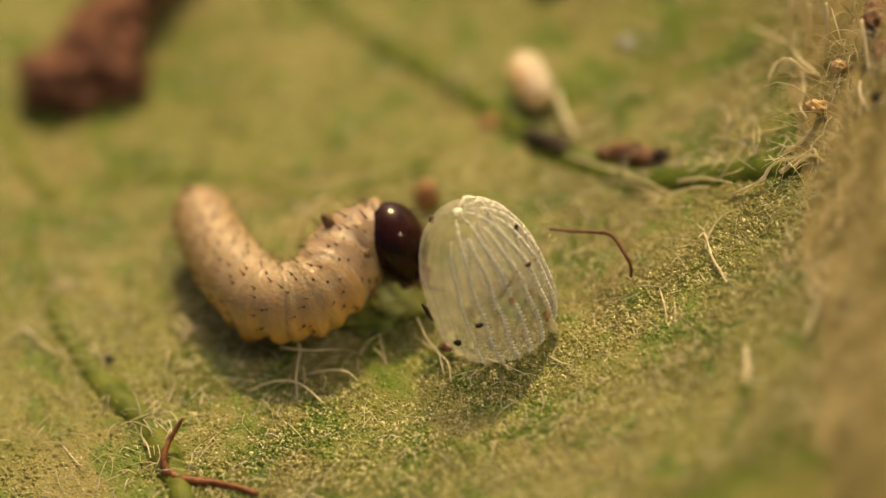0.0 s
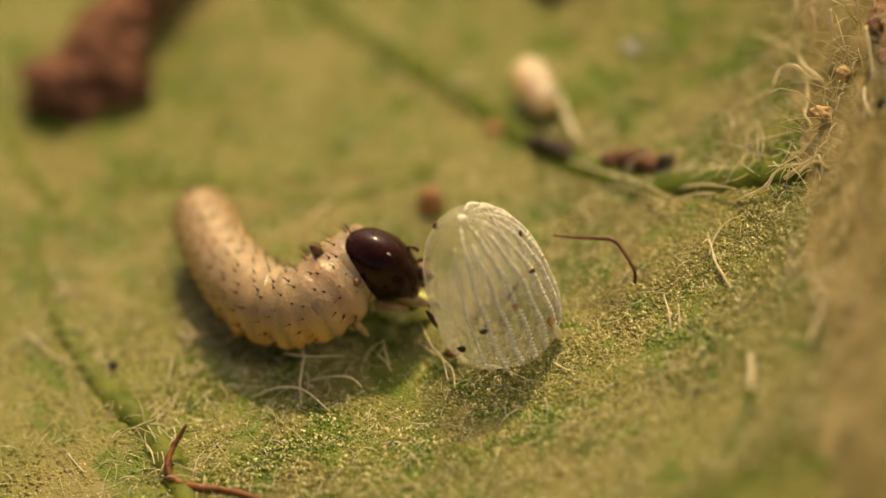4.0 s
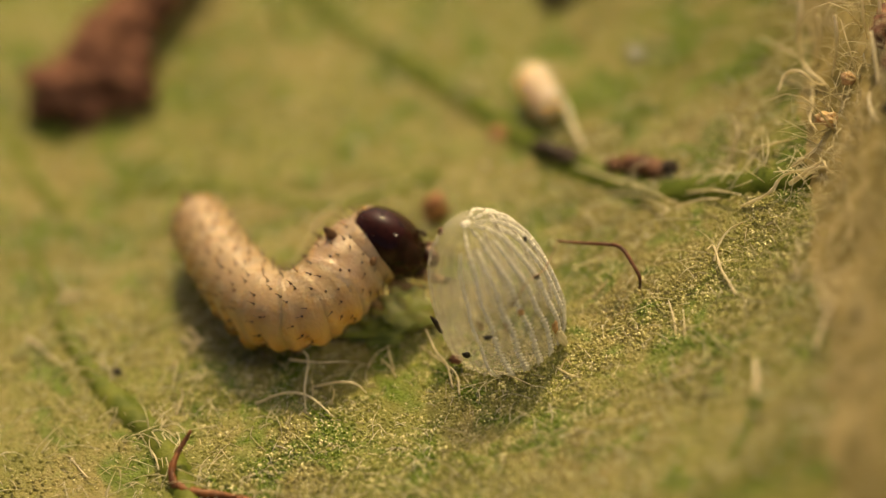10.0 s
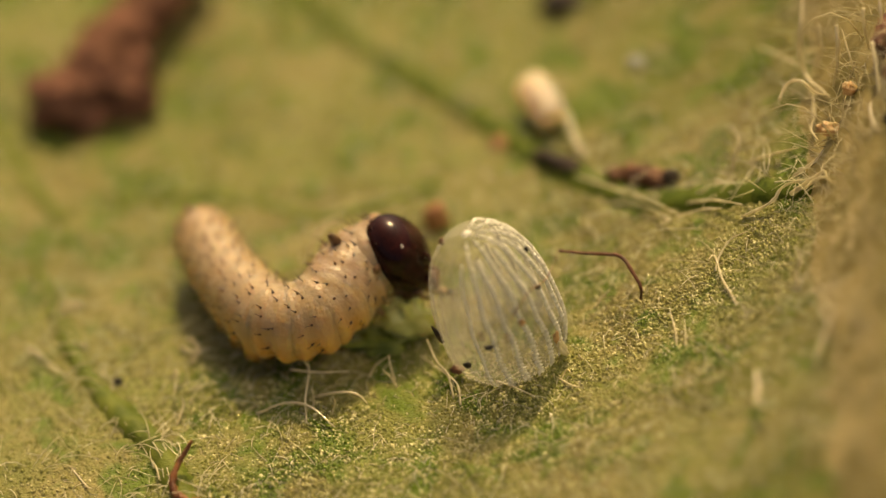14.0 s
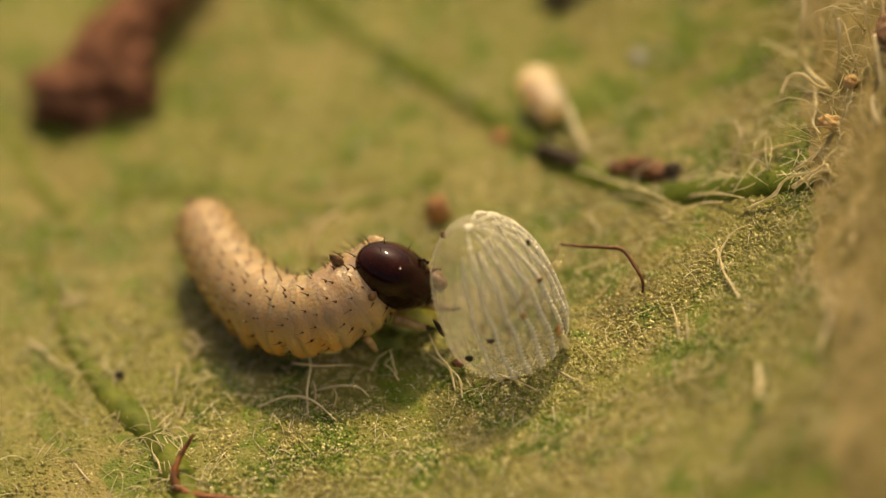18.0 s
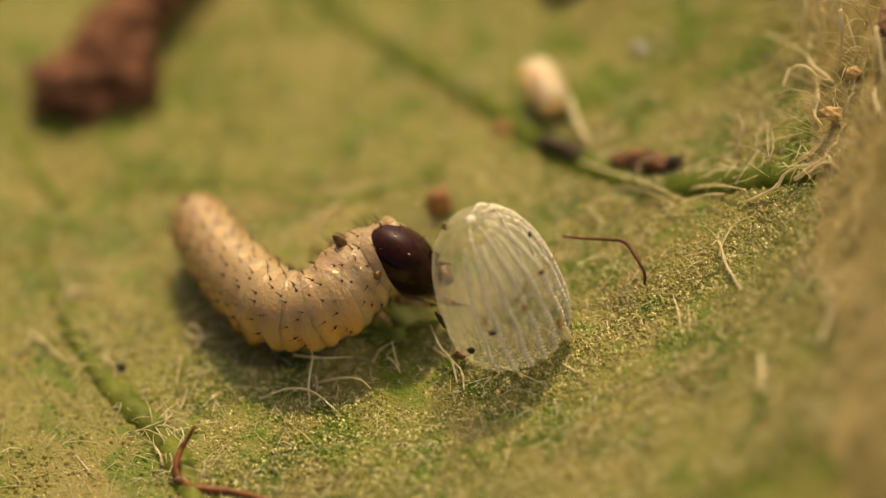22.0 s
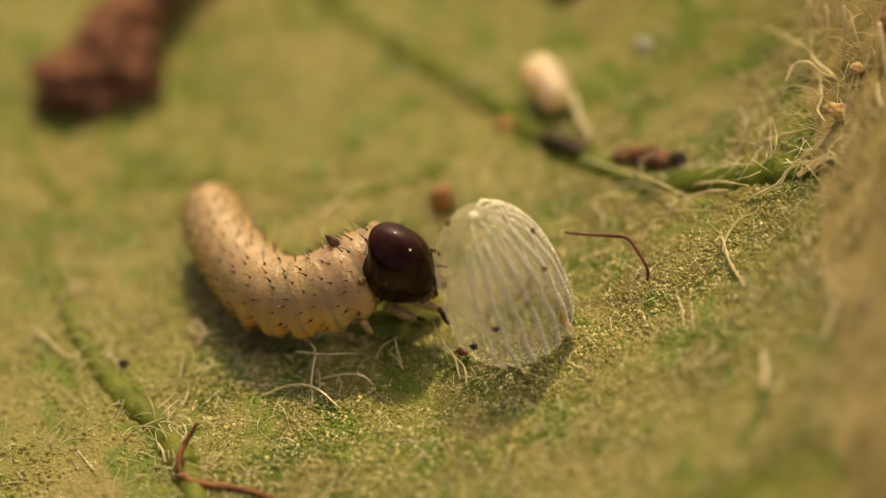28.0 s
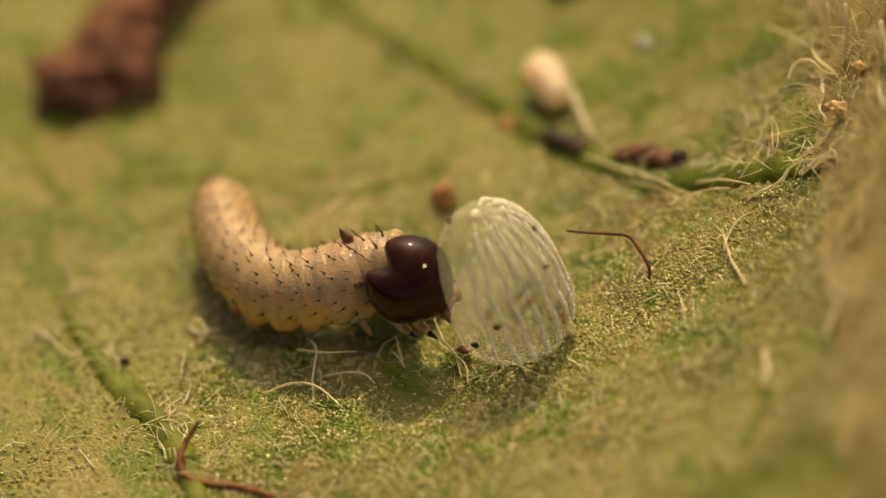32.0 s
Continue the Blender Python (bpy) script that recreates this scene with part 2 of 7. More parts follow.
def skin_material(name, back, belly, rough):
    """Soft caterpillar skin: paler back, yolk-yellow belly brightened to imitate light shining through, fine cross
    wrinkles, wet gloss.
    """
    m = bpy.data.materials.new(name)
    m.use_nodes = True
    n, link = m.node_tree.nodes, m.node_tree.links.new
    b = n["Principled BSDF"]
    co = n.new("ShaderNodeTexCoord")
    sep = n.new("ShaderNodeSeparateXYZ")
    link(co.outputs["Object"], sep.inputs[0])
    blot = n.new("ShaderNodeTexNoise")
    blot.inputs["Scale"].default_value = 9.0 / MM
    blot.inputs["Detail"].default_value = 5.0
    link(co.outputs["Object"], blot.inputs["Vector"])
    rise = n.new("ShaderNodeMapRange")
    rise.inputs["From Min"].default_value = -0.15 * MM
    rise.inputs["From Max"].default_value = 0.26 * MM
    link(sep.outputs["Z"], rise.inputs["Value"])
    add = n.new("ShaderNodeMath")
    add.operation = "MULTIPLY_ADD"
    add.inputs[1].default_value = 0.7
    link(blot.outputs["Fac"], add.inputs[0])
    low = n.new("ShaderNodeMath")
    low.operation = "SUBTRACT"
    low.inputs[1].default_value = 0.35
    link(rise.outputs["Result"], low.inputs[0])
    link(low.outputs[0], add.inputs[2])
    rp = n.new("ShaderNodeValToRGB")
    rp.color_ramp.elements[0].position, rp.color_ramp.elements[1].position = 0.1, 0.85
    rp.color_ramp.elements[0].color = (*belly, 1)
    rp.color_ramp.elements[1].color = (*back, 1)
    link(add.outputs[0], rp.inputs["Fac"])
    link(rp.outputs["Color"], b.inputs["Base Color"])
    mp = n.new("ShaderNodeMapping")
    mp.inputs["Scale"].default_value = (3.5, 1.0, 1.0)
    link(co.outputs["Object"], mp.inputs["Vector"])
    wr = n.new("ShaderNodeTexNoise")
    wr.inputs["Scale"].default_value = 8.0 / MM
    wr.inputs["Detail"].default_value = 4.0
    link(mp.outputs["Vector"], wr.inputs["Vector"])
    peb = n.new("ShaderNodeTexVoronoi")
    peb.inputs["Scale"].default_value = 34.0 / MM
    link(co.outputs["Object"], peb.inputs["Vector"])
    b1 = n.new("ShaderNodeBump")
    b1.inputs["Strength"].default_value = 0.5
    b1.inputs["Distance"].default_value = 0.015 * MM
    b2 = n.new("ShaderNodeBump")
    b2.inputs["Strength"].default_value = 0.35
    b2.inputs["Distance"].default_value = 0.010 * MM
    b2.invert = True
    link(wr.outputs["Fac"], b1.inputs["Height"])
    link(peb.outputs["Distance"], b2.inputs["Height"])
    link(b1.outputs["Normal"], b2.inputs["Normal"])
    link(b2.outputs["Normal"], b.inputs["Normal"])
    sheen = n.new("ShaderNodeMapRange")
    sheen.inputs["From Min"].default_value = 0.35
    sheen.inputs["From Max"].default_value = 0.65
    sheen.inputs["To Min"].default_value = rough - 0.16
    sheen.inputs["To Max"].default_value = rough + 0.16
    link(blot.outputs["Fac"], sheen.inputs["Value"])
    link(sheen.outputs["Result"], b.inputs["Roughness"])
    b.inputs["Specular IOR Level"].default_value = 0.32
    b.inputs["Subsurface Weight"].default_value = 0.95
    b.inputs["Subsurface Radius"].default_value = (1.0, 0.7, 0.38)
    b.inputs["Subsurface Scale"].default_value = 0.17 * MM
    link(b2.outputs["Normal"], b.inputs["Coat Normal"])
    b.inputs["Coat Weight"].default_value = 0.40
    b.inputs["Coat Roughness"].default_value = 0.045
    return m


def shell_material(name, clear, scatter, dark, light):
    """Thin milky eggshell: part of the light goes straight through, the rest scatters."""
    m = bpy.data.materials.new(name)
    m.use_nodes = True
    n, link = m.node_tree.nodes, m.node_tree.links.new
    b = n["Principled BSDF"]
    co = n.new("ShaderNodeTexCoord")
    nz = n.new("ShaderNodeTexNoise")
    nz.inputs["Scale"].default_value = 6.0 / MM
    nz.inputs["Detail"].default_value = 6.0
    rp = n.new("ShaderNodeValToRGB")
    rp.color_ramp.elements[0].color = (*dark, 1)
    rp.color_ramp.elements[1].color = (*light, 1)
    link(co.outputs["Object"], nz.inputs["Vector"])
    link(nz.outputs["Fac"], rp.inputs["Fac"])
    link(rp.outputs["Color"], b.inputs["Base Color"])
    b.inputs["Roughness"].default_value = 0.24
    bars = n.new("ShaderNodeTexWave")
    bars.bands_direction = "Z"
    bars.inputs["Scale"].default_value = 6.4 / MM
    bars.inputs["Distortion"].default_value = 1.2
    bars.inputs["Detail"].default_value = 2.0
    bars.inputs["Detail Scale"].default_value = 0.6
    relief = n.new("ShaderNodeBump")
    relief.inputs["Strength"].default_value = 0.8
    relief.inputs["Distance"].default_value = 0.012 * MM
    link(co.outputs["Object"], bars.inputs["Vector"])
    link(bars.outputs["Fac"], relief.inputs["Height"])
    link(relief.outputs["Normal"], b.inputs["Normal"])
    tl = n.new("ShaderNodeBsdfTranslucent")
    link(rp.outputs["Color"], tl.inputs["Color"])
    mx = n.new("ShaderNodeMixShader")
    mx.inputs["Fac"].default_value = scatter
    link(b.outputs["BSDF"], mx.inputs[1])
    link(tl.outputs["BSDF"], mx.inputs[2])
    cl = n.new("ShaderNodeBsdfTransparent")
    m2 = n.new("ShaderNodeMixShader")
    m2.inputs["Fac"].default_value = clear
    link(mx.outputs["Shader"], m2.inputs[1])
    link(cl.outputs["BSDF"], m2.inputs[2])
    link(m2.outputs["Shader"], n["Material Output"].inputs["Surface"])
    return m


# added glossy grains, coloured pale to stand in for glints on the leaf
GLINT = material("glint_grain", (0.38, 0.38, 0.13), (0.68, 0.64, 0.38), 9.0, rough=0.26, bump=0.0, spec=1.0)
LEAF = leaf_material("leaf_skin", 0.86, 0.40, 0.30)
# lighter copy of the leaf skin, imitating sparkle on the raised cells
PAPILLA = leaf_material("papilla_skin", 1.10, 0.25, 0.9)
VEIN_PALE = material("pale_vein_skin", (0.07, 0.105, 0.012), (0.145, 0.175, 0.03), 6.0, rough=0.6, bump=0.9, spec=0.25)
VEIN = material("vein_skin", (0.050, 0.085, 0.009), (0.105, 0.14, 0.020), 6.0, rough=0.7, bump=0.9, spec=0.2)
MIDRIB = material("midrib_skin", (0.20, 0.17, 0.062), (0.44, 0.36, 0.175), 2.9, rough=0.45, bump=0.55, fine=22, depth=0.05)
NUB = material("nub_skin", (0.56, 0.62, 0.20), (0.74, 0.78, 0.38), 7.0, rough=0.4, bump=0.3, sss=0.5)
# darker green for the nub's lower lump: shade put into the colour
NUB_SHADED = material("nub_shaded_skin", (0.12, 0.18, 0.03), (0.24, 0.30, 0.07), 7.0, rough=0.45, bump=0.5)
DOWN = material("plant_down", (0.80, 0.75, 0.55), (0.95, 0.92, 0.80), 3.0, rough=0.12, bump=0.0, spec=0.8, translucent=0.5)
LONG_HAIR = material("glossy_hair", (0.78, 0.70, 0.48), (0.95, 0.90, 0.74), 4.0, rough=0.16, bump=0.1, spec=1.0, translucent=0.45, coat=1.0)
BODY = skin_material("caterpillar_skin", (0.415, 0.305, 0.195), (0.74, 0.42, 0.15), 0.33)
BODY_FRONT = skin_material("thorax_skin", (0.40, 0.29, 0.205), (0.58, 0.38, 0.20), 0.30)
HEAD = material("head_capsule", (0.016, 0.004, 0.004), (0.036, 0.009, 0.008), 7.0, rough=0.035, bump=0.05, fine=40, spec=0.26)
MOUTH = material("mouth_parts", (0.04, 0.014, 0.010), (0.24, 0.12, 0.085), 16.0, rough=0.3, bump=0.3)
BRISTLE = material("bristle", (0.012, 0.008, 0.006), (0.03, 0.018, 0.012), 20.0, rough=0.35, bump=0.0)
SETA = material("seta", (0.020, 0.009, 0.005), (0.07, 0.032, 0.016), 20.0, rough=0.35, bump=0.0)
LEG = material("leg_skin", (0.26, 0.16, 0.08), (0.58, 0.42, 0.25), 13.0, rough=0.35, bump=0.2)
HORN = material("horn_skin", (0.06, 0.028, 0.015), (0.20, 0.11, 0.06), 18.0, rough=0.35, bump=0.4)
SPOT = material("brown_spot", (0.13, 0.065, 0.03), (0.27, 0.15, 0.08), 12.0, rough=0.4, bump=0.2)
SHELL = shell_material("eggshell", 0.68, 0.70, (0.60, 0.585, 0.52), (0.80, 0.785, 0.73))
RIB = shell_material("eggshell_rib", 0.08, 0.24, (0.90, 0.90, 0.83), (0.95, 0.95, 0.90))
FRASS_DARK = material("dark_crumb", (0.010, 0.007, 0.006), (0.05, 0.03, 0.022), 9.0, rough=0.6, bump=0.8)
SCRAP = material("dried_scrap", (0.07, 0.032, 0.024), (0.27, 0.13, 0.095), 5.0, rough=0.75, bump=0.9, spec=0.15)
FRASS_BROWN = material("brown_crumb", (0.06, 0.022, 0.012), (0.24, 0.10, 0.055), 9.0, rough=0.55, bump=0.8)
FRASS_MID = material("mid_brown_crumb", (0.10, 0.045, 0.025), (0.28, 0.14, 0.085), 9.0, rough=0.6, bump=0.8)
RUSTY = material("rusty_crumb", (0.26, 0.11, 0.05), (0.44, 0.23, 0.12), 9.0, rough=0.6, bump=0.6)
FIBRE = material("brown_fibre", (0.07, 0.02, 0.008), (0.26, 0.09, 0.03), 14.0, rough=0.45, bump=0.6)
DARK_FIBRE = material("dark_fibre", (0.035, 0.010, 0.005), (0.16, 0.05, 0.02), 12.0, rough=0.4, bump=0.6)
BUD = material("bud_scale", (0.40, 0.27, 0.15), (0.62, 0.46, 0.30), 9.0, rough=0.4, bump=0.5, sss=0.4)
CAPSULE = material("pale_husk", (0.46, 0.355, 0.30), (0.56, 0.465, 0.40), 3.0, rough=0.5, bump=0.3, sss=1.0, sss_mm=1.0)
BLACK = material("black_speck", (0.004, 0.004, 0.004), (0.012, 0.010, 0.008), 20.0, rough=0.5, bump=0.3)
ORANGE = material("orange_flake", (0.42, 0.22, 0.09), (0.70, 0.46, 0.26), 20.0, rough=0.45, bump=0.3)

# ---- the leaf ----
MIDRIB_LEAN = -0.01


def midrib_edge(y):
    return 2.58 + MIDRIB_LEAN * y + 0.09 * noise.noise(Vector((0.0, y * 1.1, 4.0)))


leaf = thing("leaf_ground", (0, 0, 0), "downy olive green leaf underside with raised veins", "leaf", kind="structure")


def axis_steps(a, b, fine, far):
    inner = [a + (b - a) * i / fine for i in range(fine + 1)]
    grow, out_lo, out_hi, d = [], [], [], (b - a) / fine
    x = 0.0
    while x < far:
        d *= 1.35
        x += d
        grow.append(x)
    return [a - q for q in reversed(grow)] + inner + [b + q for q in grow]


def build_blade():
    xs = axis_steps(-3.4, 2.9, 300, 26.0)
    ys = axis_steps(-3.6, 3.8, 340, 40.0)
    rng = np.random.RandomState(4)
    jit = rng.normal(0, 1, (len(ys), len(xs)))
    verts, faces = [], []
    for j, y in enumerate(ys):
        for i, x in enumerate(xs):
            z = ground(x, y)
            if -3.5 < x < 3.0 and -3.7 < y < 3.9:
                p = Vector((x, y, 0))
                z += 0.018 * noise.noise(p * 1.5) + 0.012 * noise.noise(p * 5.0) + 0.004 * jit[j, i]
            else:
                z -= 0.0006 * max(0, abs(x) - 6) ** 2 + 0.0003 * max(0, abs(y) - 8) ** 2
            far = min(1.0, max(0.0, (abs(x - 3.5) - 6) / 14))
            narrow = 1 - far + far * max(0.02, 1 - (y / 46) ** 2) ** 0.6
            verts.append((3.5 + (x - 3.5) * narrow, y, z))
    w = len(xs)
    for j in range(len(ys) - 1):
        for i in range(w - 1):
            a = j * w + i
            faces.append((a, a + 1, a + 1 + w, a + w))
    ob = part("blade", (verts, faces), LEAF, leaf)
    thick = ob.modifiers.new("thickness", "SOLIDIFY")
    thick.thickness, thick.offset = 0.25 * MM, -1
    return ob


build_blade()


def build_midrib():
    verts, faces = [], []
    ny, nx = 160, 40
    for j in range(ny + 1):
        y = -12 + 24 * j / ny
        for i in range(nx + 1):
            u = -1 + 2 * i / nx
            x = midrib_edge(y) + 0.95 + 1.15 * u
            rise = 0.86 * (max(0.0, 1 - u * u)) ** 1.6
            p = Vector((x, y, 0))
            z = ground(x) - 0.03 + rise + 0.07 * noise.noise(p * 2.2) + 0.03 * noise.noise(p * 7)
            verts.append((x, y, z))
    w = nx + 1
    for j in range(ny):
        for i in range(nx):
            a = j * w + i
            faces.append((a, a + 1, a + 1 + w, a + w))
    part("midrib", (verts, faces), MIDRIB, leaf, "tan felted midrib")


build_midrib()


def vein(points, r, sink=0.45, seed=0, start=0.65, fall=0.0, skin=VEIN):
    line = spline(points, 10)
    n = len(line) - 1

    def girth(u):
        return r * (start + (1 - start) * min(1, 2 * u)) * (0.92 + 0.12 * math.sin(23 * u + seed))
    pts = [q - Vector((0, 0, girth(i / n) * (sink + fall * i / n))) for i, q in enumerate(line)]
    part("vein", tube(pts, girth, 14, 0.10, seed), skin, leaf)


vein([(-1.179, 3.310, -0.182), (-0.921, 2.817, -0.151), (-0.587, 2.379, -0.106), (-0.259, 2.030, -0.051), (0.064, 1.642, 0.014), (0.382, 1.248, 0.088), (0.695, 0.864, 0.173), (1.079, 0.404, 0.315), (1.418, 0.088, 0.474), (1.828, -0.151, 0.709), (2.195, -0.366, 0.960), (2.515, -0.604, 1.209)], 0.155, 0.62, 1, 0.75, 0.14)
vein([(-2.860, 0.373, -0.383), (-2.740, -0.052, -0.369), (-2.581, -0.477, -0.350), (-2.406, -0.896, -0.329), (-2.178, -1.260, -0.301), (-1.955, -1.565, -0.275), (-1.831, -1.826, -0.260), (-1.705, -2.192, -0.245), (-1.618, -2.575, -0.235)], 0.12, 0.50, 2, 0.30, 0.0, VEIN_PALE)
vein([(-2.371, 0.994, -0.325), (-2.088, 0.925, -0.291), (-1.767, 0.912, -0.253), (-1.325, 0.791, -0.199), (-0.885, 0.582, -0.147), (-0.529, 0.616, -0.097), (-0.016, 0.778, -0.003)], 0.08, 0.62, 3, skin=VEIN_PALE)
vein([(-3.316, 2.015, -0.438), (-3.089, 1.611, -0.411), (-2.902, 1.156, -0.388), (-2.681, 0.765, -0.362)], 0.085, 0.68, 4, skin=VEIN_PALE)
vein([(-1.302, 3.262, -0.197), (-1.209, 2.794, -0.186), (-1.163, 2.531, -0.180)], 0.05, 0.5, 5)

# smooth pale green outgrowth of the leaf between caterpillar and egg; its paler colour imitates sun, its lower lump is
# coloured as shaded
nub_at = (-0.253, -0.737, 0.090)
part("leaf_nub", lump(0.19, 0.11, 0.16, 0.5, 2.3, 3.0, 20, 28, (0, 12, 8), nub_at), NUB, leaf, "smooth pale green outgrowth")
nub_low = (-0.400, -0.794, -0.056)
part("leaf_nub", lump(0.24, 0.13, 0.08, 0.6, 2.1, 7.0, 20, 28, (0, 0, 5), nub_low), NUB_SHADED, leaf, "smooth green outgrowth, coloured as in shade")


# ---- down on the leaf ----
def fuzz(name, count, place, length, radius, lift, seed, material_, label, heading=None):
    rng = random.Random(seed)
    verts, faces = [], []
    for _ in range(count):
        x, y, z = place(rng)
        w = rng.uniform(0, 2 * math.pi) if heading is None else rng.gauss(heading, 0.7)
        ln = rng.uniform(*length)
        up = rng.uniform(*lift)
        bend = rng.uniform(-0.7, 0.7)
        p = Vector((x, y, z - 0.008))
        pts = [p.copy()]
        for k in range(4):
            w += bend * 0.35
            p = p + Vector((math.cos(w), math.sin(w), up * (1 - 0.55 * k))) * (ln / 4)
            p.z = max(p.z, ground(p.x) - 0.004)
            pts.append(p.copy())
        g = tube(pts, lambda u: radius * (1 - 0.7 * u), 3)
        n = len(verts)
        verts += g[0]
        faces += [tuple(i + n for i in q) for q in g[1]]
    ob = part(name, (verts, faces), material_, leaf, label)
    return tagged(ob, kind="stuff")


def on_blade(rng):
    x, y = rng.uniform(-3.3, 2.7), rng.uniform(-3.2, 3.4)
    return x, y, ground(x)


def near_blade(rng):
    x, y = rng.uniform(-2.6, 2.6), rng.uniform(-2.9, 0.6)
    return x, y, ground(x)


def left_blade(rng):
    x, y = rng.uniform(-3.1, -0.9), rng.uniform(-2.7, -0.3)
    return x, y, ground(x)


def midrib_z(x, y):
    u = (x - midrib_edge(y) - 0.95) / 1.15
    return ground(x) - 0.03 + 0.86 * max(0.0, 1 - u * u) ** 1.6


def on_midrib(rng):
    y = rng.uniform(-4.0, 3.0)
    x = midrib_edge(y) + 1.5 * rng.random() ** 1.3 - 0.1
    return x, y, midrib_z(x, y)


def on_midrib_top(rng):
    y = rng.uniform(-1.2, 2.2)
    x = midrib_edge(y) + 1.3 * rng.random() ** 1.1
    return x, y, midrib_z(x, y)


VEIN_LINE = spline([(-1.179, 3.310, -0.182), (-0.587, 2.379, -0.106), (0.064, 1.642, 0.014), (0.695, 0.864, 0.173), (1.079, 0.404, 0.315), (1.418, 0.088, 0.474), (1.828, -0.151, 0.709), (2.195, -0.366, 0.960), (2.515, -0.604, 1.209)], 8)


def on_vein(rng):
    i = int(len(VEIN_LINE) * rng.random() ** 0.5) - 1
    p = VEIN_LINE[max(0, i)]
    return p.x + rng.gauss(0, 0.09), p.y + rng.gauss(0, 0.07), ground(p.x) + 0.05


fuzz("vein_down", 90, on_vein, (0.15, 0.45), 0.0060, (0.0, 0.5), 21, DOWN, "pale down along the vein", 0.2)
LEFT_LINE = spline([(-2.73, 0.0, 0), (-2.40, -0.9, 0), (-1.95, -1.55, 0), (-1.70, -2.15, 0)], 8)


def on_left_vein(rng):
    p = LEFT_LINE[rng.randrange(len(LEFT_LINE))]
    x = p.x + rng.gauss(0, 0.08)
    return x, p.y + rng.gauss(0, 0.06), ground(x) + 0.03


fuzz("vein_down", 60, on_left_vein, (0.10, 0.32), 0.0065, (0.1, 0.9), 22, DOWN, "pale down along the vein")
fuzz("leaf_down", 110, left_blade, (0.10, 0.26), 0.0060, (0.2, 1.0), 41, DOWN, "longer pale down")
fuzz("leaf_down", 90, near_blade, (0.10, 0.28), 0.0056, (0.1, 0.7), 42, DOWN, "longer pale down")
fuzz("leaf_down", 2000, on_blade, (0.10, 0.30), 0.0048, (0.0, 0.5), 11, DOWN, "short pale down")
fuzz("leaf_down", 4200, near_blade, (0.03, 0.10), 0.0050, (0.1, 0.9), 12, DOWN, "short pale down")


def papillae(count, box, size, seed, mat_):
    """Tiny glossy round cells that stand on the leaf."""
    rs = np.random.RandomState(seed)
    x = rs.uniform(box[0], box[1], count)
    y = rs.uniform(box[2], box[3], count)
    z = np.where(x > -0.9, 0.21 * x + 0.05 * x * x + 0.09 * np.maximum(0.0, x - 0.5) ** 2, -0.0405 + 0.12 * x)
    r = size[0] + (size[1] - size[0]) * rs.uniform(0, 1, count) ** 2
    unit = np.array([(math.sin(a) * math.cos(w), math.sin(a) * math.sin(w), math.cos(a) * 1.15) for a, n in ((0.0, 1), (0.75, 5), (1.5, 5))
                     for w in [2 * math.pi * (k + (0.5 if a > 1 else 0)) / n for k in range(n)]])
    tri = [(0, 1 + k, 1 + (k + 1) % 5) for k in range(5)]
    for k in range(5):
        j = (k + 1) % 5
        tri += [(1 + k, 6 + k, 1 + j), (1 + j, 6 + k, 6 + j)]
    tri = np.array(tri)
    centre = np.stack([x, y, z], 1)
    verts = (centre[:, None, :] + unit[None] * r[:, None, None] * rs.uniform(0.8, 1.25, (count, 1, 3))) * MM
    faces = (tri[None] + (np.arange(count) * len(unit))[:, None, None]).reshape(-1, 3)
    me = bpy.data.meshes.new("leaf_papillae")
    me.vertices.add(count * len(unit))
    me.vertices.foreach_set("co", verts.reshape(-1))
    me.loops.add(len(faces) * 3)
    me.loops.foreach_set("vertex_index", faces.reshape(-1).astype(np.int32))
    me.polygons.add(len(faces))
    me.polygons.foreach_set("loop_start", np.arange(0, len(faces) * 3, 3, dtype=np.int32))
    me.polygons.foreach_set("use_smooth", np.ones(len(faces), dtype=bool))
    me.update(calc_edges=True)
    me.validate()
    me.materials.append(mat_)
    ob = new("leaf_papillae", me)
    ob.parent = leaf
    return tagged(ob, "glistening green grain of the leaf skin", kind="stuff")


papillae(60000, (-1.7, 2.7, -3.2, 0.9), (0.004, 0.016), 5, PAPILLA)
papillae(26000, (-3.6, 2.6, -3.4, 4.0), (0.005, 0.018), 6, PAPILLA)
papillae(22000, (-1.8, 2.7, -3.0, 0.8), (0.005, 0.014), 8, GLINT)
papillae(2500, (-3.2, -1.6, -3.0, 0.8), (0.005, 0.012), 9, GLINT)
fuzz("midrib_hair", 34, on_midrib_top, (0.35, 0.75), 0.0085, (0.9, 2.2), 31, LONG_HAIR, "upright glossy straw coloured hairs", 1.6)


def on_midrib_edge(rng):
    y = rng.uniform(-3.4, 2.4)
    x = midrib_edge(y) + rng.gauss(0.0, 0.16)
    return x, y, max(midrib_z(x, y), ground(x))


fuzz("midrib_down", 360, on_midrib_edge, (0.15, 0.42), 0.0048, (0.0, 0.8), 14, DOWN, "straw coloured down at the foot of the midrib")
fuzz("midrib_down", 2200, on_midrib, (0.10, 0.32), 0.0045, (0.1, 0.9), 13, DOWN, "long straw coloured down")


def hair(points, r, seed=0, label="long pale plant hair lying on the leaf", mat_=None, knots=0.25):
    at = points[0]
    pts = [Vector(q) for q in rel(spline(points, 6), at)]
    rng = random.Random(seed)
    n = len(pts)
    width = [1 + knots * rng.uniform(-1, 1) for _ in range(n)]
    g = tube(pts, lambda u: r * width[min(n - 1, int(u * (n - 1)))] * (1 - 0.6 * u ** 3), 6)
    return single("plant_hair", at, g, mat_ or LONG_HAIR, label, "plant hair", "loose plant hairs")


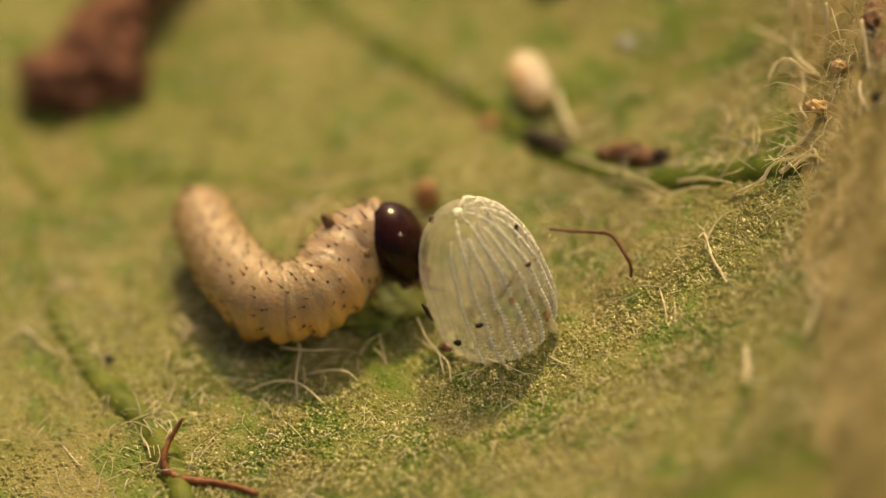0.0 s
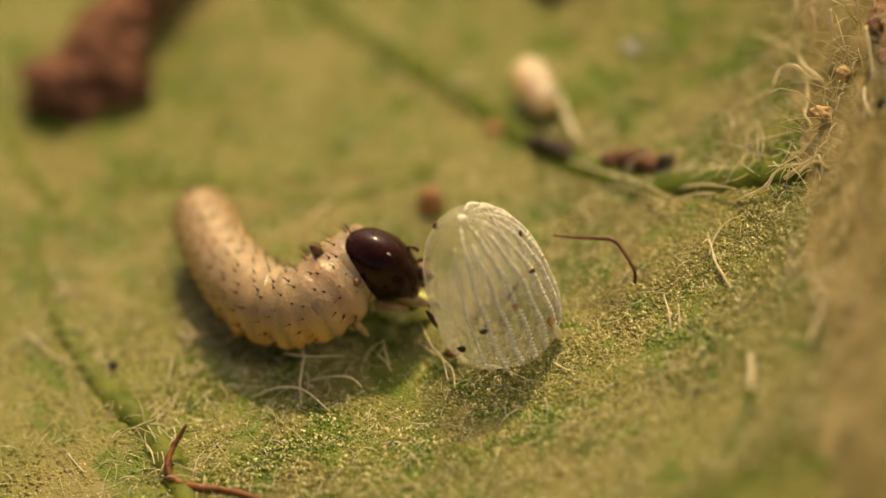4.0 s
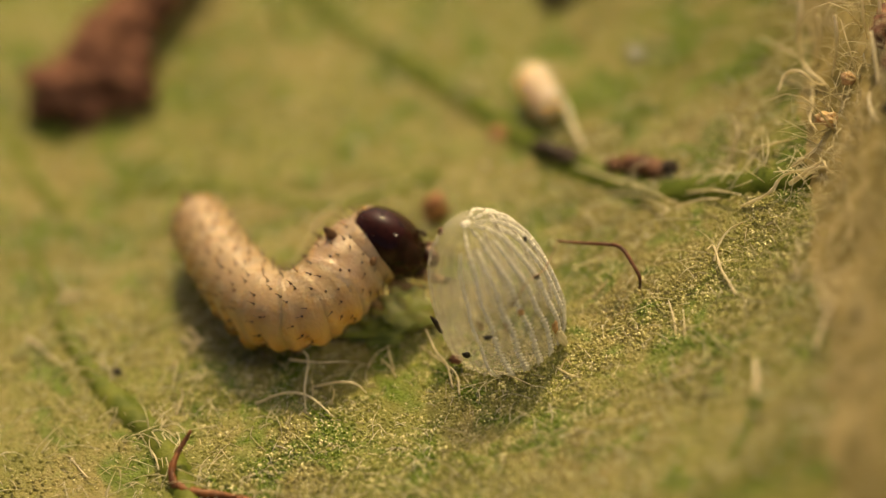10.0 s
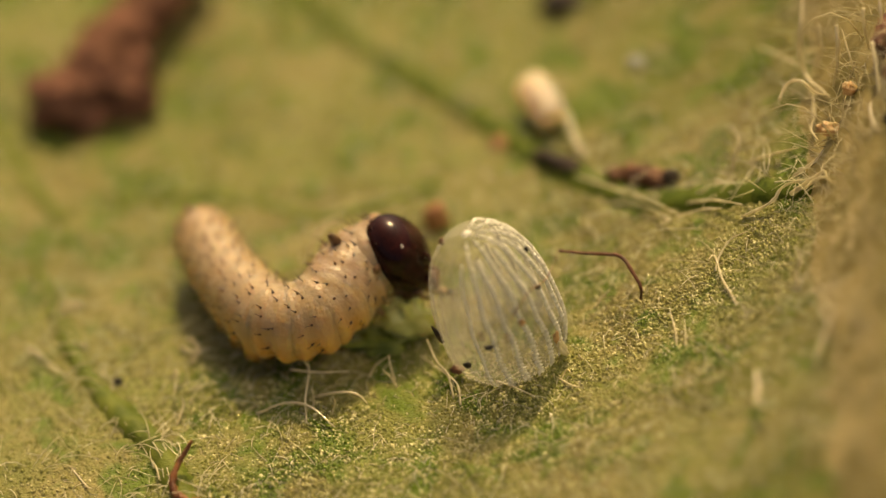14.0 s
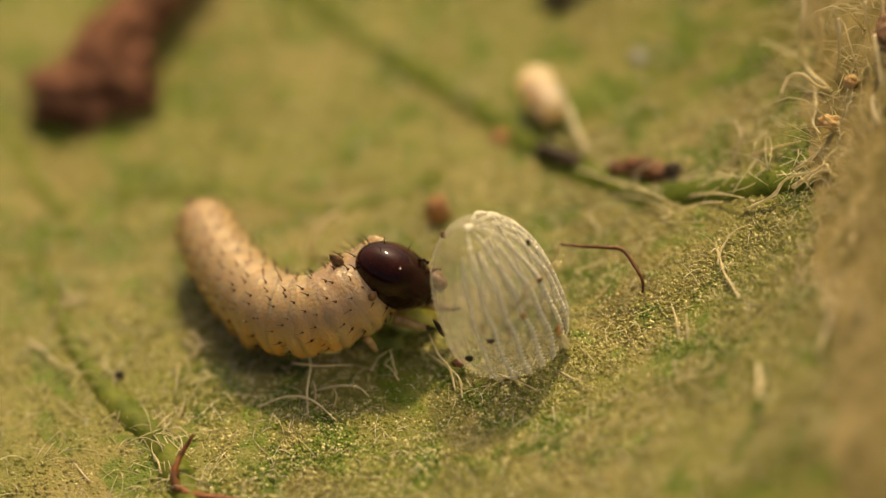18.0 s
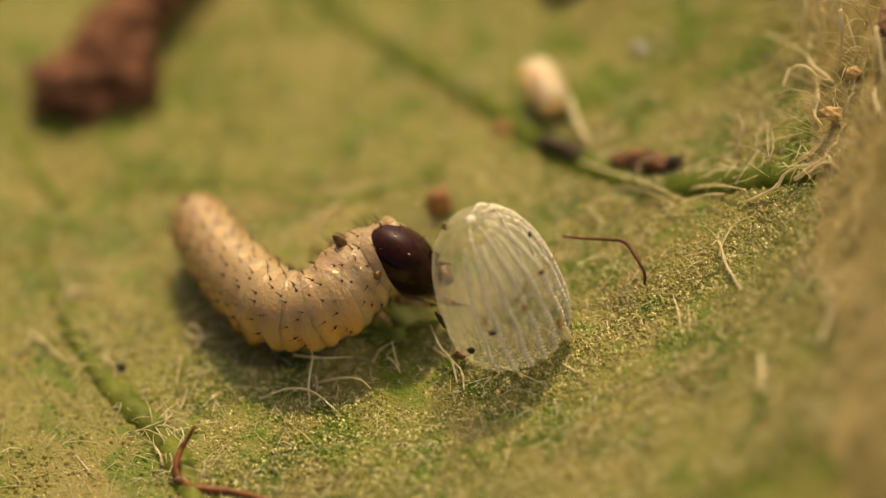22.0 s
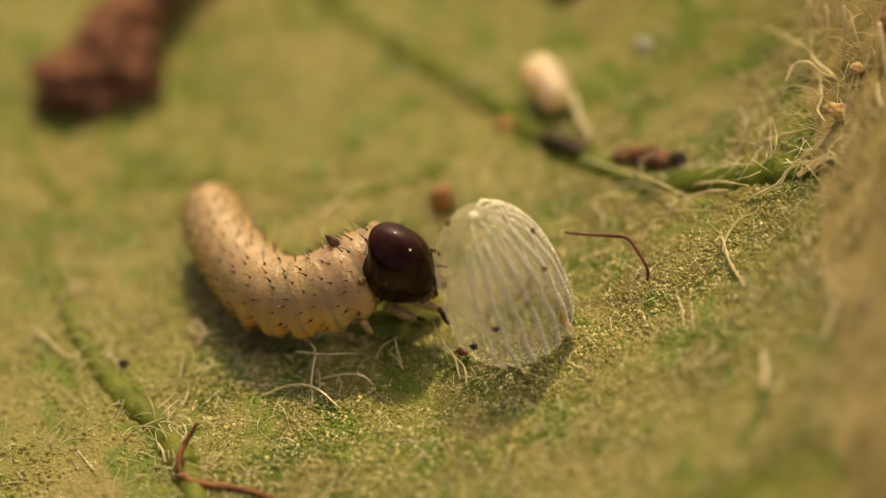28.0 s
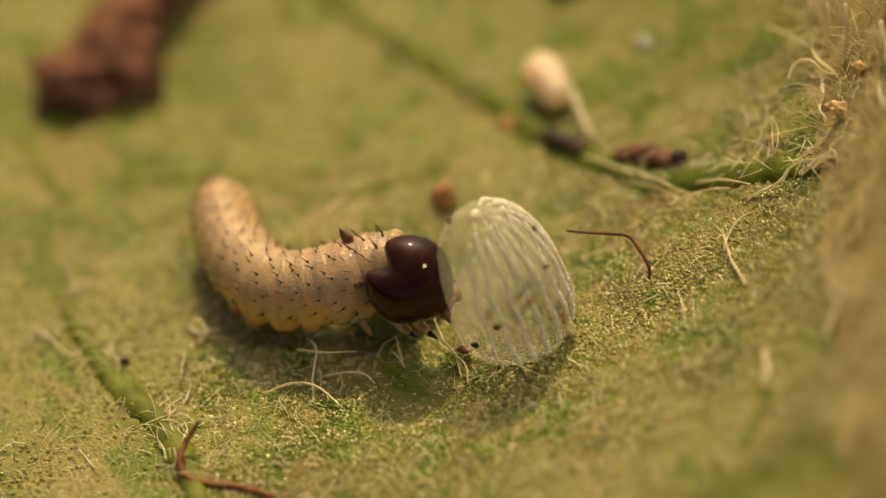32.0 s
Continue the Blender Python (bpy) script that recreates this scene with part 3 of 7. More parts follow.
# hairs in front of the caterpillar and round the egg
hair([(-1.265, -1.386, -0.173), (-1.081, -1.365, -0.097), (-0.908, -1.422, -0.069), (-0.735, -1.607, -0.087)], 0.009, 0)
hair([(-0.873, -1.280, -0.115), (-0.700, -1.337, -0.019), (-0.585, -1.384, 0.004), (-0.517, -1.420, -0.045)], 0.009, 1)
hair([(-0.927, -1.501, -0.152), (-0.936, -1.339, -0.069), (-0.912, -1.153, 0.017), (-0.948, -1.154, 0.096)], 0.008, 2)
hair([(-0.884, -1.346, -0.147), (-0.880, -1.322, -0.086), (-0.891, -1.301, -0.027)], 0.008, 3)
hair([(-0.757, -1.441, -0.130), (-0.737, -1.407, -0.058), (-0.744, -1.425, 0.011)], 0.007, 4)
hair([(-1.046, -1.118, -0.016), (-0.854, -1.187, 0.022), (-0.643, -1.222, 0.066)], 0.007, 5)
hair([(-0.512, -1.139, -0.074), (-0.455, -1.074, -0.005), (-0.359, -1.071, 0.071)], 0.007, 6)
hair([(-0.320, -1.268, -0.042), (-0.358, -1.220, 0.001), (-0.415, -1.179, 0.041)], 0.008, 7)
hair([(-0.332, -1.200, -0.044), (-0.358, -1.158, 0.021), (-0.378, -1.089, 0.088)], 0.008, 8)
hair([(0.061, -1.448, 0.033), (0.023, -1.281, 0.085), (-0.053, -1.189, 0.129), (-0.122, -1.015, 0.175)], 0.009, 9)
hair([(0.106, -1.524, 0.043), (0.091, -1.372, 0.066), (0.023, -1.274, 0.078), (-0.168, -1.066, 0.066)], 0.008, 10)
hair([(-1.802, -0.656, -0.237), (-1.712, -0.767, -0.186), (-1.575, -0.782, -0.130)], 0.010, 11)
hair([(-1.730, -0.835, -0.229), (-1.673, -0.761, -0.181), (-1.713, -0.697, -0.146), (-1.769, -0.704, -0.113)], 0.012, 12)
hair([(-1.861, -0.966, -0.264), (-1.815, -0.923, -0.198), (-1.828, -1.264, -0.140)], 0.007, 13)
hair([(-1.808, -1.418, -0.257), (-1.763, -1.293, -0.192), (-1.770, -1.272, -0.133)], 0.008, 14)
hair([(-2.074, -1.440, -0.289), (-1.916, -1.568, -0.246), (-1.831, -1.796, -0.210)], 0.007, 15)
hair([(-1.968, -1.727, -0.277), (-1.923, -1.876, -0.211), (-1.895, -2.050, -0.148)], 0.009, 16)
hair([(-2.883, -0.477, -0.386), (-2.745, -0.670, -0.329), (-2.575, -0.931, -0.269)], 0.010, 17)
hair([(-2.501, -1.743, -0.340), (-2.394, -1.950, -0.297), (-2.353, -2.013, -0.262)], 0.007, 18)
hair([(0.346, -1.330, 0.079), (0.439, -1.442, 0.142), (0.625, -1.658, 0.232)], 0.007, 19)
hair([(0.761, -1.426, 0.195), (0.852, -1.574, 0.266), (0.924, -1.667, 0.333)], 0.007, 20)
hair([(0.779, -1.460, 0.201), (0.817, -1.407, 0.254), (0.852, -1.518, 0.306)], 0.006, 21)
hair([(1.543, -1.493, 0.541), (1.534, -1.376, 0.586), (1.501, -1.216, 0.618)], 0.008, 22)
hair([(1.598, -1.526, 0.572), (1.599, -1.460, 0.612), (1.595, -1.334, 0.649)], 0.007, 23)
hair([(1.945, -1.360, 0.785), (1.901, -1.233, 0.787), (1.851, -1.090, 0.784), (1.809, -0.869, 0.788), (1.763, -0.899, 0.789)], 0.010, 24)
hair([(1.810, -0.939, 0.698), (1.842, -0.829, 0.752), (1.918, -0.751, 0.835), (2.026, -0.785, 0.940)], 0.008, 25)
hair([(0.997, -0.849, 0.281), (1.054, -0.816, 0.354), (1.110, -0.811, 0.428)], 0.007, 26)
hair([(1.094, 0.173, 0.321), (1.188, 0.120, 0.393), (1.374, -0.055, 0.512), (1.520, -0.308, 0.618), (1.442, -0.353, 0.606)], 0.008, 27)
hair([(0.886, 0.535, 0.288), (1.076, 0.314, 0.393), (1.337, 0.009, 0.543), (1.593, -0.353, 0.708)], 0.009, 28)
hair([(1.657, -0.176, 0.656), (1.821, -0.300, 0.790), (1.999, -0.518, 0.942)], 0.010, 29)
hair([(1.576, -0.303, 0.640), (1.744, -0.361, 0.758), (1.870, -0.462, 0.856)], 0.008, 30)
hair([(2.001, -0.544, 0.853), (2.181, -0.609, 1.037), (2.273, -0.578, 1.161), (2.465, -0.729, 1.369)], 0.013, 31)
hair([(1.945, -0.034, 0.785), (1.975, 0.023, 0.889), (2.000, 0.054, 0.989), (1.964, 0.163, 1.048)], 0.010, 32)
hair([(2.059, -0.006, 0.864), (2.148, -0.081, 0.980), (2.272, -0.190, 1.124), (2.376, -0.303, 1.258)], 0.010, 33)
hair([(2.330, -1.490, 1.095), (2.312, -1.415, 1.128), (2.336, -1.391, 1.207), (2.313, -1.270, 1.249)], 0.009, 34)
hair([(1.067, -0.187, 0.330), (0.973, -0.018, 0.335), (1.049, -0.014, 0.409), (1.219, -0.090, 0.527)], 0.006, 35)
hair([(-0.934, 0.10, -0.12), (-0.92, 0.13, -0.03), (-0.883, 0.154, 0.05), (-0.80, 0.20, 0.14), (-0.75, 0.22, 0.15), (-0.73, 0.20, 0.11), (-0.77, 0.18, 0.10)], 0.016, 36, "curled pale plant hair behind the caterpillar")

# glossy hairs standing along the midrib
MIDRIB_HAIR = "glossy straw coloured hair on the midrib"
hair([(2.440, 0.817, 1.679), (2.424, 0.634, 1.505), (2.422, 0.595, 1.337), (2.450, 0.598, 1.184)], 0.0156, 50, MIDRIB_HAIR)
hair([(2.438, 0.448, 1.310), (2.476, 0.290, 1.343), (2.543, 0.144, 1.391), (2.592, 0.010, 1.431)], 0.0130, 51, MIDRIB_HAIR)
hair([(2.625, 0.242, 1.880), (2.641, 0.155, 1.755), (2.639, 0.137, 1.622), (2.619, 0.070, 1.480)], 0.0156, 52, MIDRIB_HAIR)
hair([(2.783, 0.059, 2.179), (2.800, 0.020, 2.014), (2.837, -0.001, 1.861)], 0.0130, 53, MIDRIB_HAIR)
hair([(2.831, -0.223, 2.120), (2.857, -0.392, 2.018), (2.878, -0.574, 1.927), (2.907, -0.789, 1.972)], 0.0143, 54, MIDRIB_HAIR)
hair([(2.253, 0.042, 1.377), (2.311, 0.130, 1.453), (2.399, 0.054, 1.542), (2.494, 0.002, 1.486), (2.593, 0.036, 1.433)], 0.0117, 55, MIDRIB_HAIR)
hair([(2.497, 0.266, 1.263), (2.494, -0.008, 1.294), (2.462, -0.175, 1.313), (2.502, -0.350, 1.363)], 0.0130, 56, MIDRIB_HAIR)
hair([(2.822, -0.514, 1.840), (2.819, -0.684, 1.835), (2.859, -0.893, 1.892)], 0.0156, 57, MIDRIB_HAIR)
hair([(2.171, 1.006, 1.042), (2.308, 0.733, 1.196), (2.442, 0.399, 1.350)], 0.0104, 58, MIDRIB_HAIR)
hair([(2.339, -0.411, 1.091), (2.411, -0.419, 1.174), (2.483, -0.427, 1.256), (2.538, -0.398, 1.330)], 0.0130, 59, MIDRIB_HAIR)
hair([(2.402, -0.629, 1.182), (2.509, -0.655, 1.304), (2.588, -0.840, 1.416)], 0.0117, 60, MIDRIB_HAIR)
hair([(2.312, -0.609, 1.113), (2.441, -0.588, 1.222), (2.529, -0.606, 1.312), (2.540, -0.726, 1.366)], 0.0156, 61, MIDRIB_HAIR)
hair([(2.663, -1.271, 1.550), (2.665, -1.493, 1.547), (2.627, -1.649, 1.539)], 0.0117, 62, MIDRIB_HAIR)
hair([(2.396, -2.328, 1.191), (2.456, -2.151, 1.253), (2.515, -2.027, 1.312), (2.568, -2.009, 1.370)], 0.0156, 63, MIDRIB_HAIR)
hair([(2.029, -2.142, 0.943), (2.030, -2.374, 0.960), (2.014, -2.487, 0.966), (2.133, -2.620, 1.066)], 0.0156, 64, MIDRIB_HAIR)
hair([(2.889, 0.084, 2.255), (2.908, -0.072, 2.092), (2.926, -0.257, 2.007)], 0.0130, 65, MIDRIB_HAIR)
hair([(2.530, 0.504, 1.664), (2.554, 0.460, 1.500), (2.523, 0.446, 1.312)], 0.0117, 66, MIDRIB_HAIR)

# ---- debris ----
# rough brown dried scrap
scrap_at = (-2.575, 1.943, -0.349)
scrap = thing("dry_scrap", scrap_at, "rough dark red-brown dried plant scrap on the leaf", "plant debris")
for k, (at, sz, mat_) in enumerate([
    ((-2.709, 1.906, -0.185), (0.27, 0.22, 0.20), SCRAP),
    ((-2.304, 1.936, -0.157), (0.24, 0.18, 0.19), SCRAP),
    ((-2.509, 2.019, -0.121), (0.26, 0.20, 0.18), SCRAP),
    ((-2.181, 1.872, -0.182), (0.13, 0.12, 0.11), SCRAP),
    ((-2.563, 1.762, -0.248), (0.16, 0.12, 0.11), SCRAP),
    ((-2.851, 1.833, -0.282), (0.13, 0.10, 0.10), SCRAP),
    ((-2.226, 2.100, -0.057), (0.15, 0.13, 0.13), SCRAP),
]):
    part("clump", lump(*sz, 0.5, 2.0, 2.0 + k * 3.1, at=rel([at], scrap_at)[0]), mat_, scrap)
part("stalk", tube([Vector(q) for q in rel(spline([(-2.509, 2.019, -0.121), (-2.380, 2.355, -0.086), (-2.206, 2.625, -0.045), (-2.032, 2.962, -0.004), (-1.877, 3.306, 0.034)], 5), scrap_at)], lambda u: 0.23 - 0.02 * u, 12, 0.3, 3), SCRAP, scrap)

# pale husk with a thin tail
husk_at = (0.640, 1.236, 0.177)
husk = thing("pale_husk", husk_at, "blunt cream coloured empty husk with a thin tail", "husk")
husk_line = [Vector(q) for q in rel(spline([(0.600, 1.455, 0.340), (0.645, 1.350, 0.334), (0.692, 1.240, 0.330), (0.735, 1.140, 0.321), (0.772, 1.060, 0.309)], 8), husk_at)]
part("husk_body", tube(husk_line, lambda u: (0.138 - 0.020 * u) * max(0.02, 1 - abs(2 * u - 1) ** 9) ** 0.4, 18, 0.07, 5), CAPSULE, husk)
part("husk_tail", tube([Vector(q) for q in rel(spline([(0.854, 1.075, 0.367), (0.899, 0.903, 0.333), (0.974, 0.686, 0.312)], 8), husk_at)], lambda u: 0.024 * (1 - 0.5 * u), 8, 0.1, 6), DOWN, husk)


def crumb(at, sz, turn, mat_, label, seed, rough=0.45):
    return single("frass_crumb", at, lump(*sz, rough, 2.2, seed, turn=turn), mat_, label, "crumb", "crumbs on the leaf")


def pellet(a, b, r, mat_, label, seed):
    """A crumb drawn out from a to b."""
    a, b = Vector(a), Vector(b)
    mid = (a + b) / 2
    way = (b - a).normalized()
    m = way.to_track_quat("X", "Z").to_matrix()
    half = (b - a).length / 2 + r * 0.6

    def shape(d):
        k = 1 + 0.5 * noise.noise(d * 2.2 + Vector((seed, 0, seed))) + 0.25 * noise.noise(d * 6 + Vector((0, seed, 3)))
        e = abs(d.x) ** 0.75 * (1 if d.x > 0 else -1)
        return m @ Vector((e * half * (0.75 + 0.25 * k), d.y * r * k, d.z * r * k))
    return single("frass_crumb", mid, ball(shape, 20, 28), mat_, label, "crumb", "crumbs on the leaf")


pellet((0.655, 0.810, 0.221), (0.909, 0.579, 0.308), 0.062, FRASS_DARK, "dark elongated dropping on the leaf vein", 1.0)
pellet((1.263, 0.377, 0.457), (1.457, 0.189, 0.555), 0.065, FRASS_BROWN, "red-brown crumbly dropping beside the vein", 4.0)
crumb((1.469, 0.187, 0.551), (0.09, 0.06, 0.055), (0, 0, -24), FRASS_MID, "brown crumbly dropping beside the vein", 5.0, 0.7)
crumb((1.193, 0.396, 0.416), (0.075, 0.055, 0.05), (0, 0, 0), FRASS_MID, "small red-brown crumb beside the vein", 6.0)
crumb((1.552, 0.154, 0.597), (0.06, 0.05, 0.055), (0, 0, 20), FRASS_DARK, "dark round crumb beside the vein", 8.0)
crumb((-0.059, 0.329, 0.068), (0.085, 0.07, 0.12), (10, 0, 0), RUSTY, "reddish brown crumb behind the egg", 9.0)
crumb((0.836, 2.422, 0.271), (0.16, 0.10, 0.08), (0, 0, 10), FRASS_DARK, "dark blurred crumb on the leaf", 12.0)
crumb((-2.225, -0.946, -0.287), (0.036, 0.028, 0.025), (0, 0, 0), BLACK, "tiny black speck on the leaf", 13.0)
crumb((0.401, 1.080, 0.112), (0.08, 0.05, 0.03), (0, 0, 30), RUSTY, "faint brown crumb on the vein", 14.0)
crumb((1.357, 1.520, 0.473), (0.07, 0.05, 0.03), (0, 0, -40), CAPSULE, "pale flake on the leaf", 15.0)
crumb((2.574, -0.329, 1.446), (0.10, 0.05, 0.045), (0, 20, 10), BUD, "pinkish papery bud scale on the midrib", 16.0)
crumb((2.706, -0.181, 1.682), (0.05, 0.05, 0.04), (0, 0, 0), BUD, "pale round grain on the midrib", 17.0)
crumb((2.904, -0.885, 2.016), (0.035, 0.035, 0.035), (0, 0, 0), BLACK, "black grain on the midrib", 18.0)
crumb((2.940, -0.153, 2.080), (0.10, 0.2, 0.08), (0, 0, 0), FRASS_BROWN, "rough red-brown crust on the midrib", 19.0)
crumb((2.950, -0.521, 2.094), (0.06, 0.08, 0.06), (0, 0, 0), FRASS_BROWN, "rough red-brown crust on the midrib", 20.0)


def debris_fibre(name, pts, r, label, seed, mat_):
    at = pts[0]
    line = [Vector(q) for q in rel(spline(pts, 8), at)]
    return single(name, at, tube(line, lambda u: r * (1 - 0.3 * abs(2 * u - 1)), 8, 0.22, seed), mat_, label, "fibre")


debris_fibre("brown_fibre", [(0.774, -0.625, 0.620), (0.936, -0.683, 0.651), (1.095, -0.736, 0.688), (1.192, -0.788, 0.704), (1.266, -0.896, 0.659), (1.315, -0.975, 0.603), (1.316, -1.001, 0.523)], 0.014, "thin bent dark red-brown fibre leaning on the egg", 2, DARK_FIBRE)
twig_at = (-1.775, -2.134, -0.223)
twig = thing("forked_fibre", twig_at, "forked red-brown dry fibre lying on the leaf", "fibre")
part("branch", tube([Vector(q) for q in rel(spline([(-1.782, -2.149, -0.224), (-1.810, -2.051, -0.172), (-1.778, -1.950, -0.114), (-1.725, -1.878, -0.052), (-1.683, -1.832, 0.007)], 6), twig_at)], lambda u: 0.032 - 0.022 * u, 8, 0.2, 4), FIBRE, twig)
part("branch", tube([Vector(q) for q in rel(spline([(-1.799, -2.094, -0.226), (-1.705, -2.177, -0.217), (-1.553, -2.225, -0.201), (-1.364, -2.284, -0.182), (-1.173, -2.384, -0.162)], 6), twig_at)], lambda u: 0.034 - 0.012 * u, 8, 0.2, 5), FIBRE, twig)

# ---- the egg ----
EGG_AT = (0.462, -1.066, 0.108)
EGG_AXIS = Vector((-0.286, 0.000, 0.958))
EGG_H = 1.115
egg = thing("egg", EGG_AT, "empty milky translucent ribbed butterfly egg standing on the leaf", "egg")
egg.rotation_mode = "QUATERNION"
egg.rotation_quaternion = EGG_AXIS.to_track_quat("Z", "Y")
EGG_HS = [0, 0.04, 0.12, 0.25, 0.4, 0.55, 0.68, 0.8, 0.9, 0.96, 1.0]
EGG_RS = [0.325, 0.375, 0.405, 0.418, 0.412, 0.395, 0.365, 0.315, 0.245, 0.165, 0.0]


def egg_radius(h):
    lo = sum(np.interp(h + d, EGG_HS, EGG_RS) for d in (-0.03, 0.0, 0.03)) / 3
    return float(lo) if 0.03 < h < 0.93 else float(np.interp(h, EGG_HS, EGG_RS))


RIBS = 22
egg_turn = EGG_AXIS.to_track_quat("Z", "Y").to_matrix()


def eaten(p):
    """The side towards the caterpillar is gnawed open with an uneven edge."""
    return (egg_turn @ p - Vector((-0.33, 0.21, 0.48 * EGG_H))).length + 0.06 * noise.noise(p * 11) < 0.25



def egg_shell():
    nh, nv = 60, RIBS * 8
    verts, faces = [], []
    for j in range(nh + 1):
        h = 0.995 * j / nh
        for k in range(nv):
            w = 2 * math.pi * k / nv
            r = egg_radius(h)
            r *= 1 + 0.008 * math.cos(RIBS * w) * min(1, 3 * (1 - h)) + 0.004 * math.cos(2 * math.pi * h * 32)
            verts.append((r * math.cos(w), r * math.sin(w), h * EGG_H))
    # the side that has been eaten is an uneven hole
    for j in range(nh):
        for k in range(nv):
            a, b = j * nv + k, j * nv + (k + 1) % nv
            p = Vector(verts[a])
            if not eaten(p):
                faces.append((a, b, b + nv, a + nv))
    return verts, faces


def ridge(line, bold):
    """A beaded rib standing on the shell: an arched strip, open towards the shell; bold is 0 to 1."""
    n = len(line)
    verts, faces = [], []
    for i, p in enumerate(line):
        out = Vector((p.x, p.y, 0.12)).normalized()
        along = (line[min(i + 1, n - 1)] - line[max(i - 1, 0)]).normalized()
        side = along.cross(out).normalized()
        wide = (0.009 + 0.018 * bold) * (1 - 0.45 * (i / n) ** 4) * (0.62 + 0.55 * math.sin(i * 1.963))
        for q in (-1.0, -0.55, 0.0, 0.55, 1.0):
            verts.append(p + side * wide * q + out * ((0.006 + 0.011 * bold) * (1 - q * q) * (1 + 0.25 * math.sin(i * 1.963)) - 0.006))
    for i in range(n - 1):
        for q in range(4):
            a = i * 5 + q
            faces.append((a, a + 1, a + 6, a + 5))
    return verts, faces


part("shell", egg_shell(), SHELL, egg)
for k in range(RIBS):
    w = 2 * math.pi * k / RIBS
    top = 0.985 if k % 2 == 0 else 0.93
    line = []
    for j in range(193):
        h = 0.02 + (top - 0.02) * j / 192
        r = egg_radius(h) * 1.022
        zig = 0.004 * math.sin(j * 2 * math.pi / 6.4) + 0.006 * math.sin(j * 0.09 + k)
        p = Vector((r * math.cos(w) - zig * math.sin(w), r * math.sin(w) + zig * math.cos(w), h * EGG_H))
        if not eaten(p):
            line.append(p)
        elif line and len(line) > 5:
            break
    # the ribs on the gnawed side are worn almost flat
    way = egg_turn @ Vector((math.cos(w), math.sin(w), 0))
    bold = min(1.0, max(0.0, (way.x + 0.55) / 0.6))
    if len(line) > 5:
        part("rib", ridge(line, bold), RIB if bold > 0.3 else SHELL, egg)
# short dark creases across the shell between the ribs
for cx, cz in ((0.235, 0.660), (0.405, 0.645)):
    for q in range(4):
        mid = Vector((cx + 0.006 * q, -1.474 + 0.006 * q, cz - 0.026 * q))
        bar = [egg_turn.transposed() @ (mid + Vector((d, -0.010 + 0.1 * d * d, 0.12 * d)) - Vector(EGG_AT)) for d in (-0.026, -0.009, 0.009, 0.026)]
        part("crease", tube(bar, lambda u: 0.0042 * (1 - abs(2 * u - 1) ** 3 * 0.7), 5), SPOT, egg)
part("micropyle", lump(0.034, 0.034, 0.010, 0.5, 5.0, 2.0, at=(0, 0, EGG_H * 0.99)), RIB, egg, "bright knobbly cap of the egg")


def on_egg(name, at, sz, mat_, label, category, seed=1.0, turn=(0, 0, 0)):
    return single(name, at, lump(*sz, 0.45, 2.0, seed, 10, 14, turn), mat_, label, category, "specks on the egg")


on_egg("speck", (0.295, -1.488, 0.529), (0.028, 0.018, 0.018), BLACK, "black speck stuck to the eggshell", "speck", 2.0)
on_egg("speck", (0.154, -1.425, 0.314), (0.026, 0.018, 0.024), BLACK, "black speck stuck to the eggshell", "speck", 5.0)
on_egg("speck", (0.542, -1.066, 1.026), (0.014, 0.012, 0.026), BLACK, "black speck stuck to the eggshell", "speck", 7.0)
on_egg("speck", (0.614, -1.236, 0.847), (0.024, 0.012, 0.014), BLACK, "black speck stuck to the eggshell", "speck", 9.0)
on_egg("flake", (0.513, -1.418, 0.694), (0.022, 0.014, 0.03), ORANGE, "orange flake stuck to the eggshell", "flake", 8.0)
on_egg("flake", (0.747, -1.281, 0.434), (0.022, 0.02, 0.045), ORANGE, "orange-brown scrap at the foot of the egg", "flake", 9.5)
on_egg("flake", (-0.042, -1.157, 0.335), (0.018, 0.02, 0.08), FRASS_DARK, "dark brown gnawed edge of the eggshell", "flake", 11.0, (0, -25, 0))
on_egg("flake", (0.083, -1.234, 0.092), (0.05, 0.03, 0.03), FRASS_BROWN, "brown crumb at the foot of the egg", "flake", 12.0)
hair([(0.434, -1.459, 0.749), (0.500, -1.395, 0.834), (0.567, -1.309, 0.883), (0.668, -1.161, 0.841), (0.733, -0.940, 0.801), (0.764, -0.853, 0.850)], 0.0045, 90, "beaded brown hair leaning on the egg", SPOT)
on_egg("flake", (-0.020, -1.00, 1.040), (0.020, 0.020, 0.030), FRASS_MID, "brown gnawed corner of the eggshell", "flake", 13.0)
crumb((0.789, -1.272, 0.325), (0.03, 0.025, 0.075), (0, -25, 0), DOWN, "white splinter at the foot of the egg", 23.0)

# ---- the caterpillar ----
ROOT = (-1.072, -0.956, -0.168)
caterpillar = thing("caterpillar", ROOT, "cream hatchling caterpillar with glossy black head beside its egg", "caterpillar")
SEGMENTS = 13
segments = []


def seg_radius(u):
    return float(np.interp(u, [0, 0.06, 0.2, 0.45, 0.7, 0.85, 1], [0.172, 0.194, 0.216, 0.244, 0.268, 0.276, 0.238]))


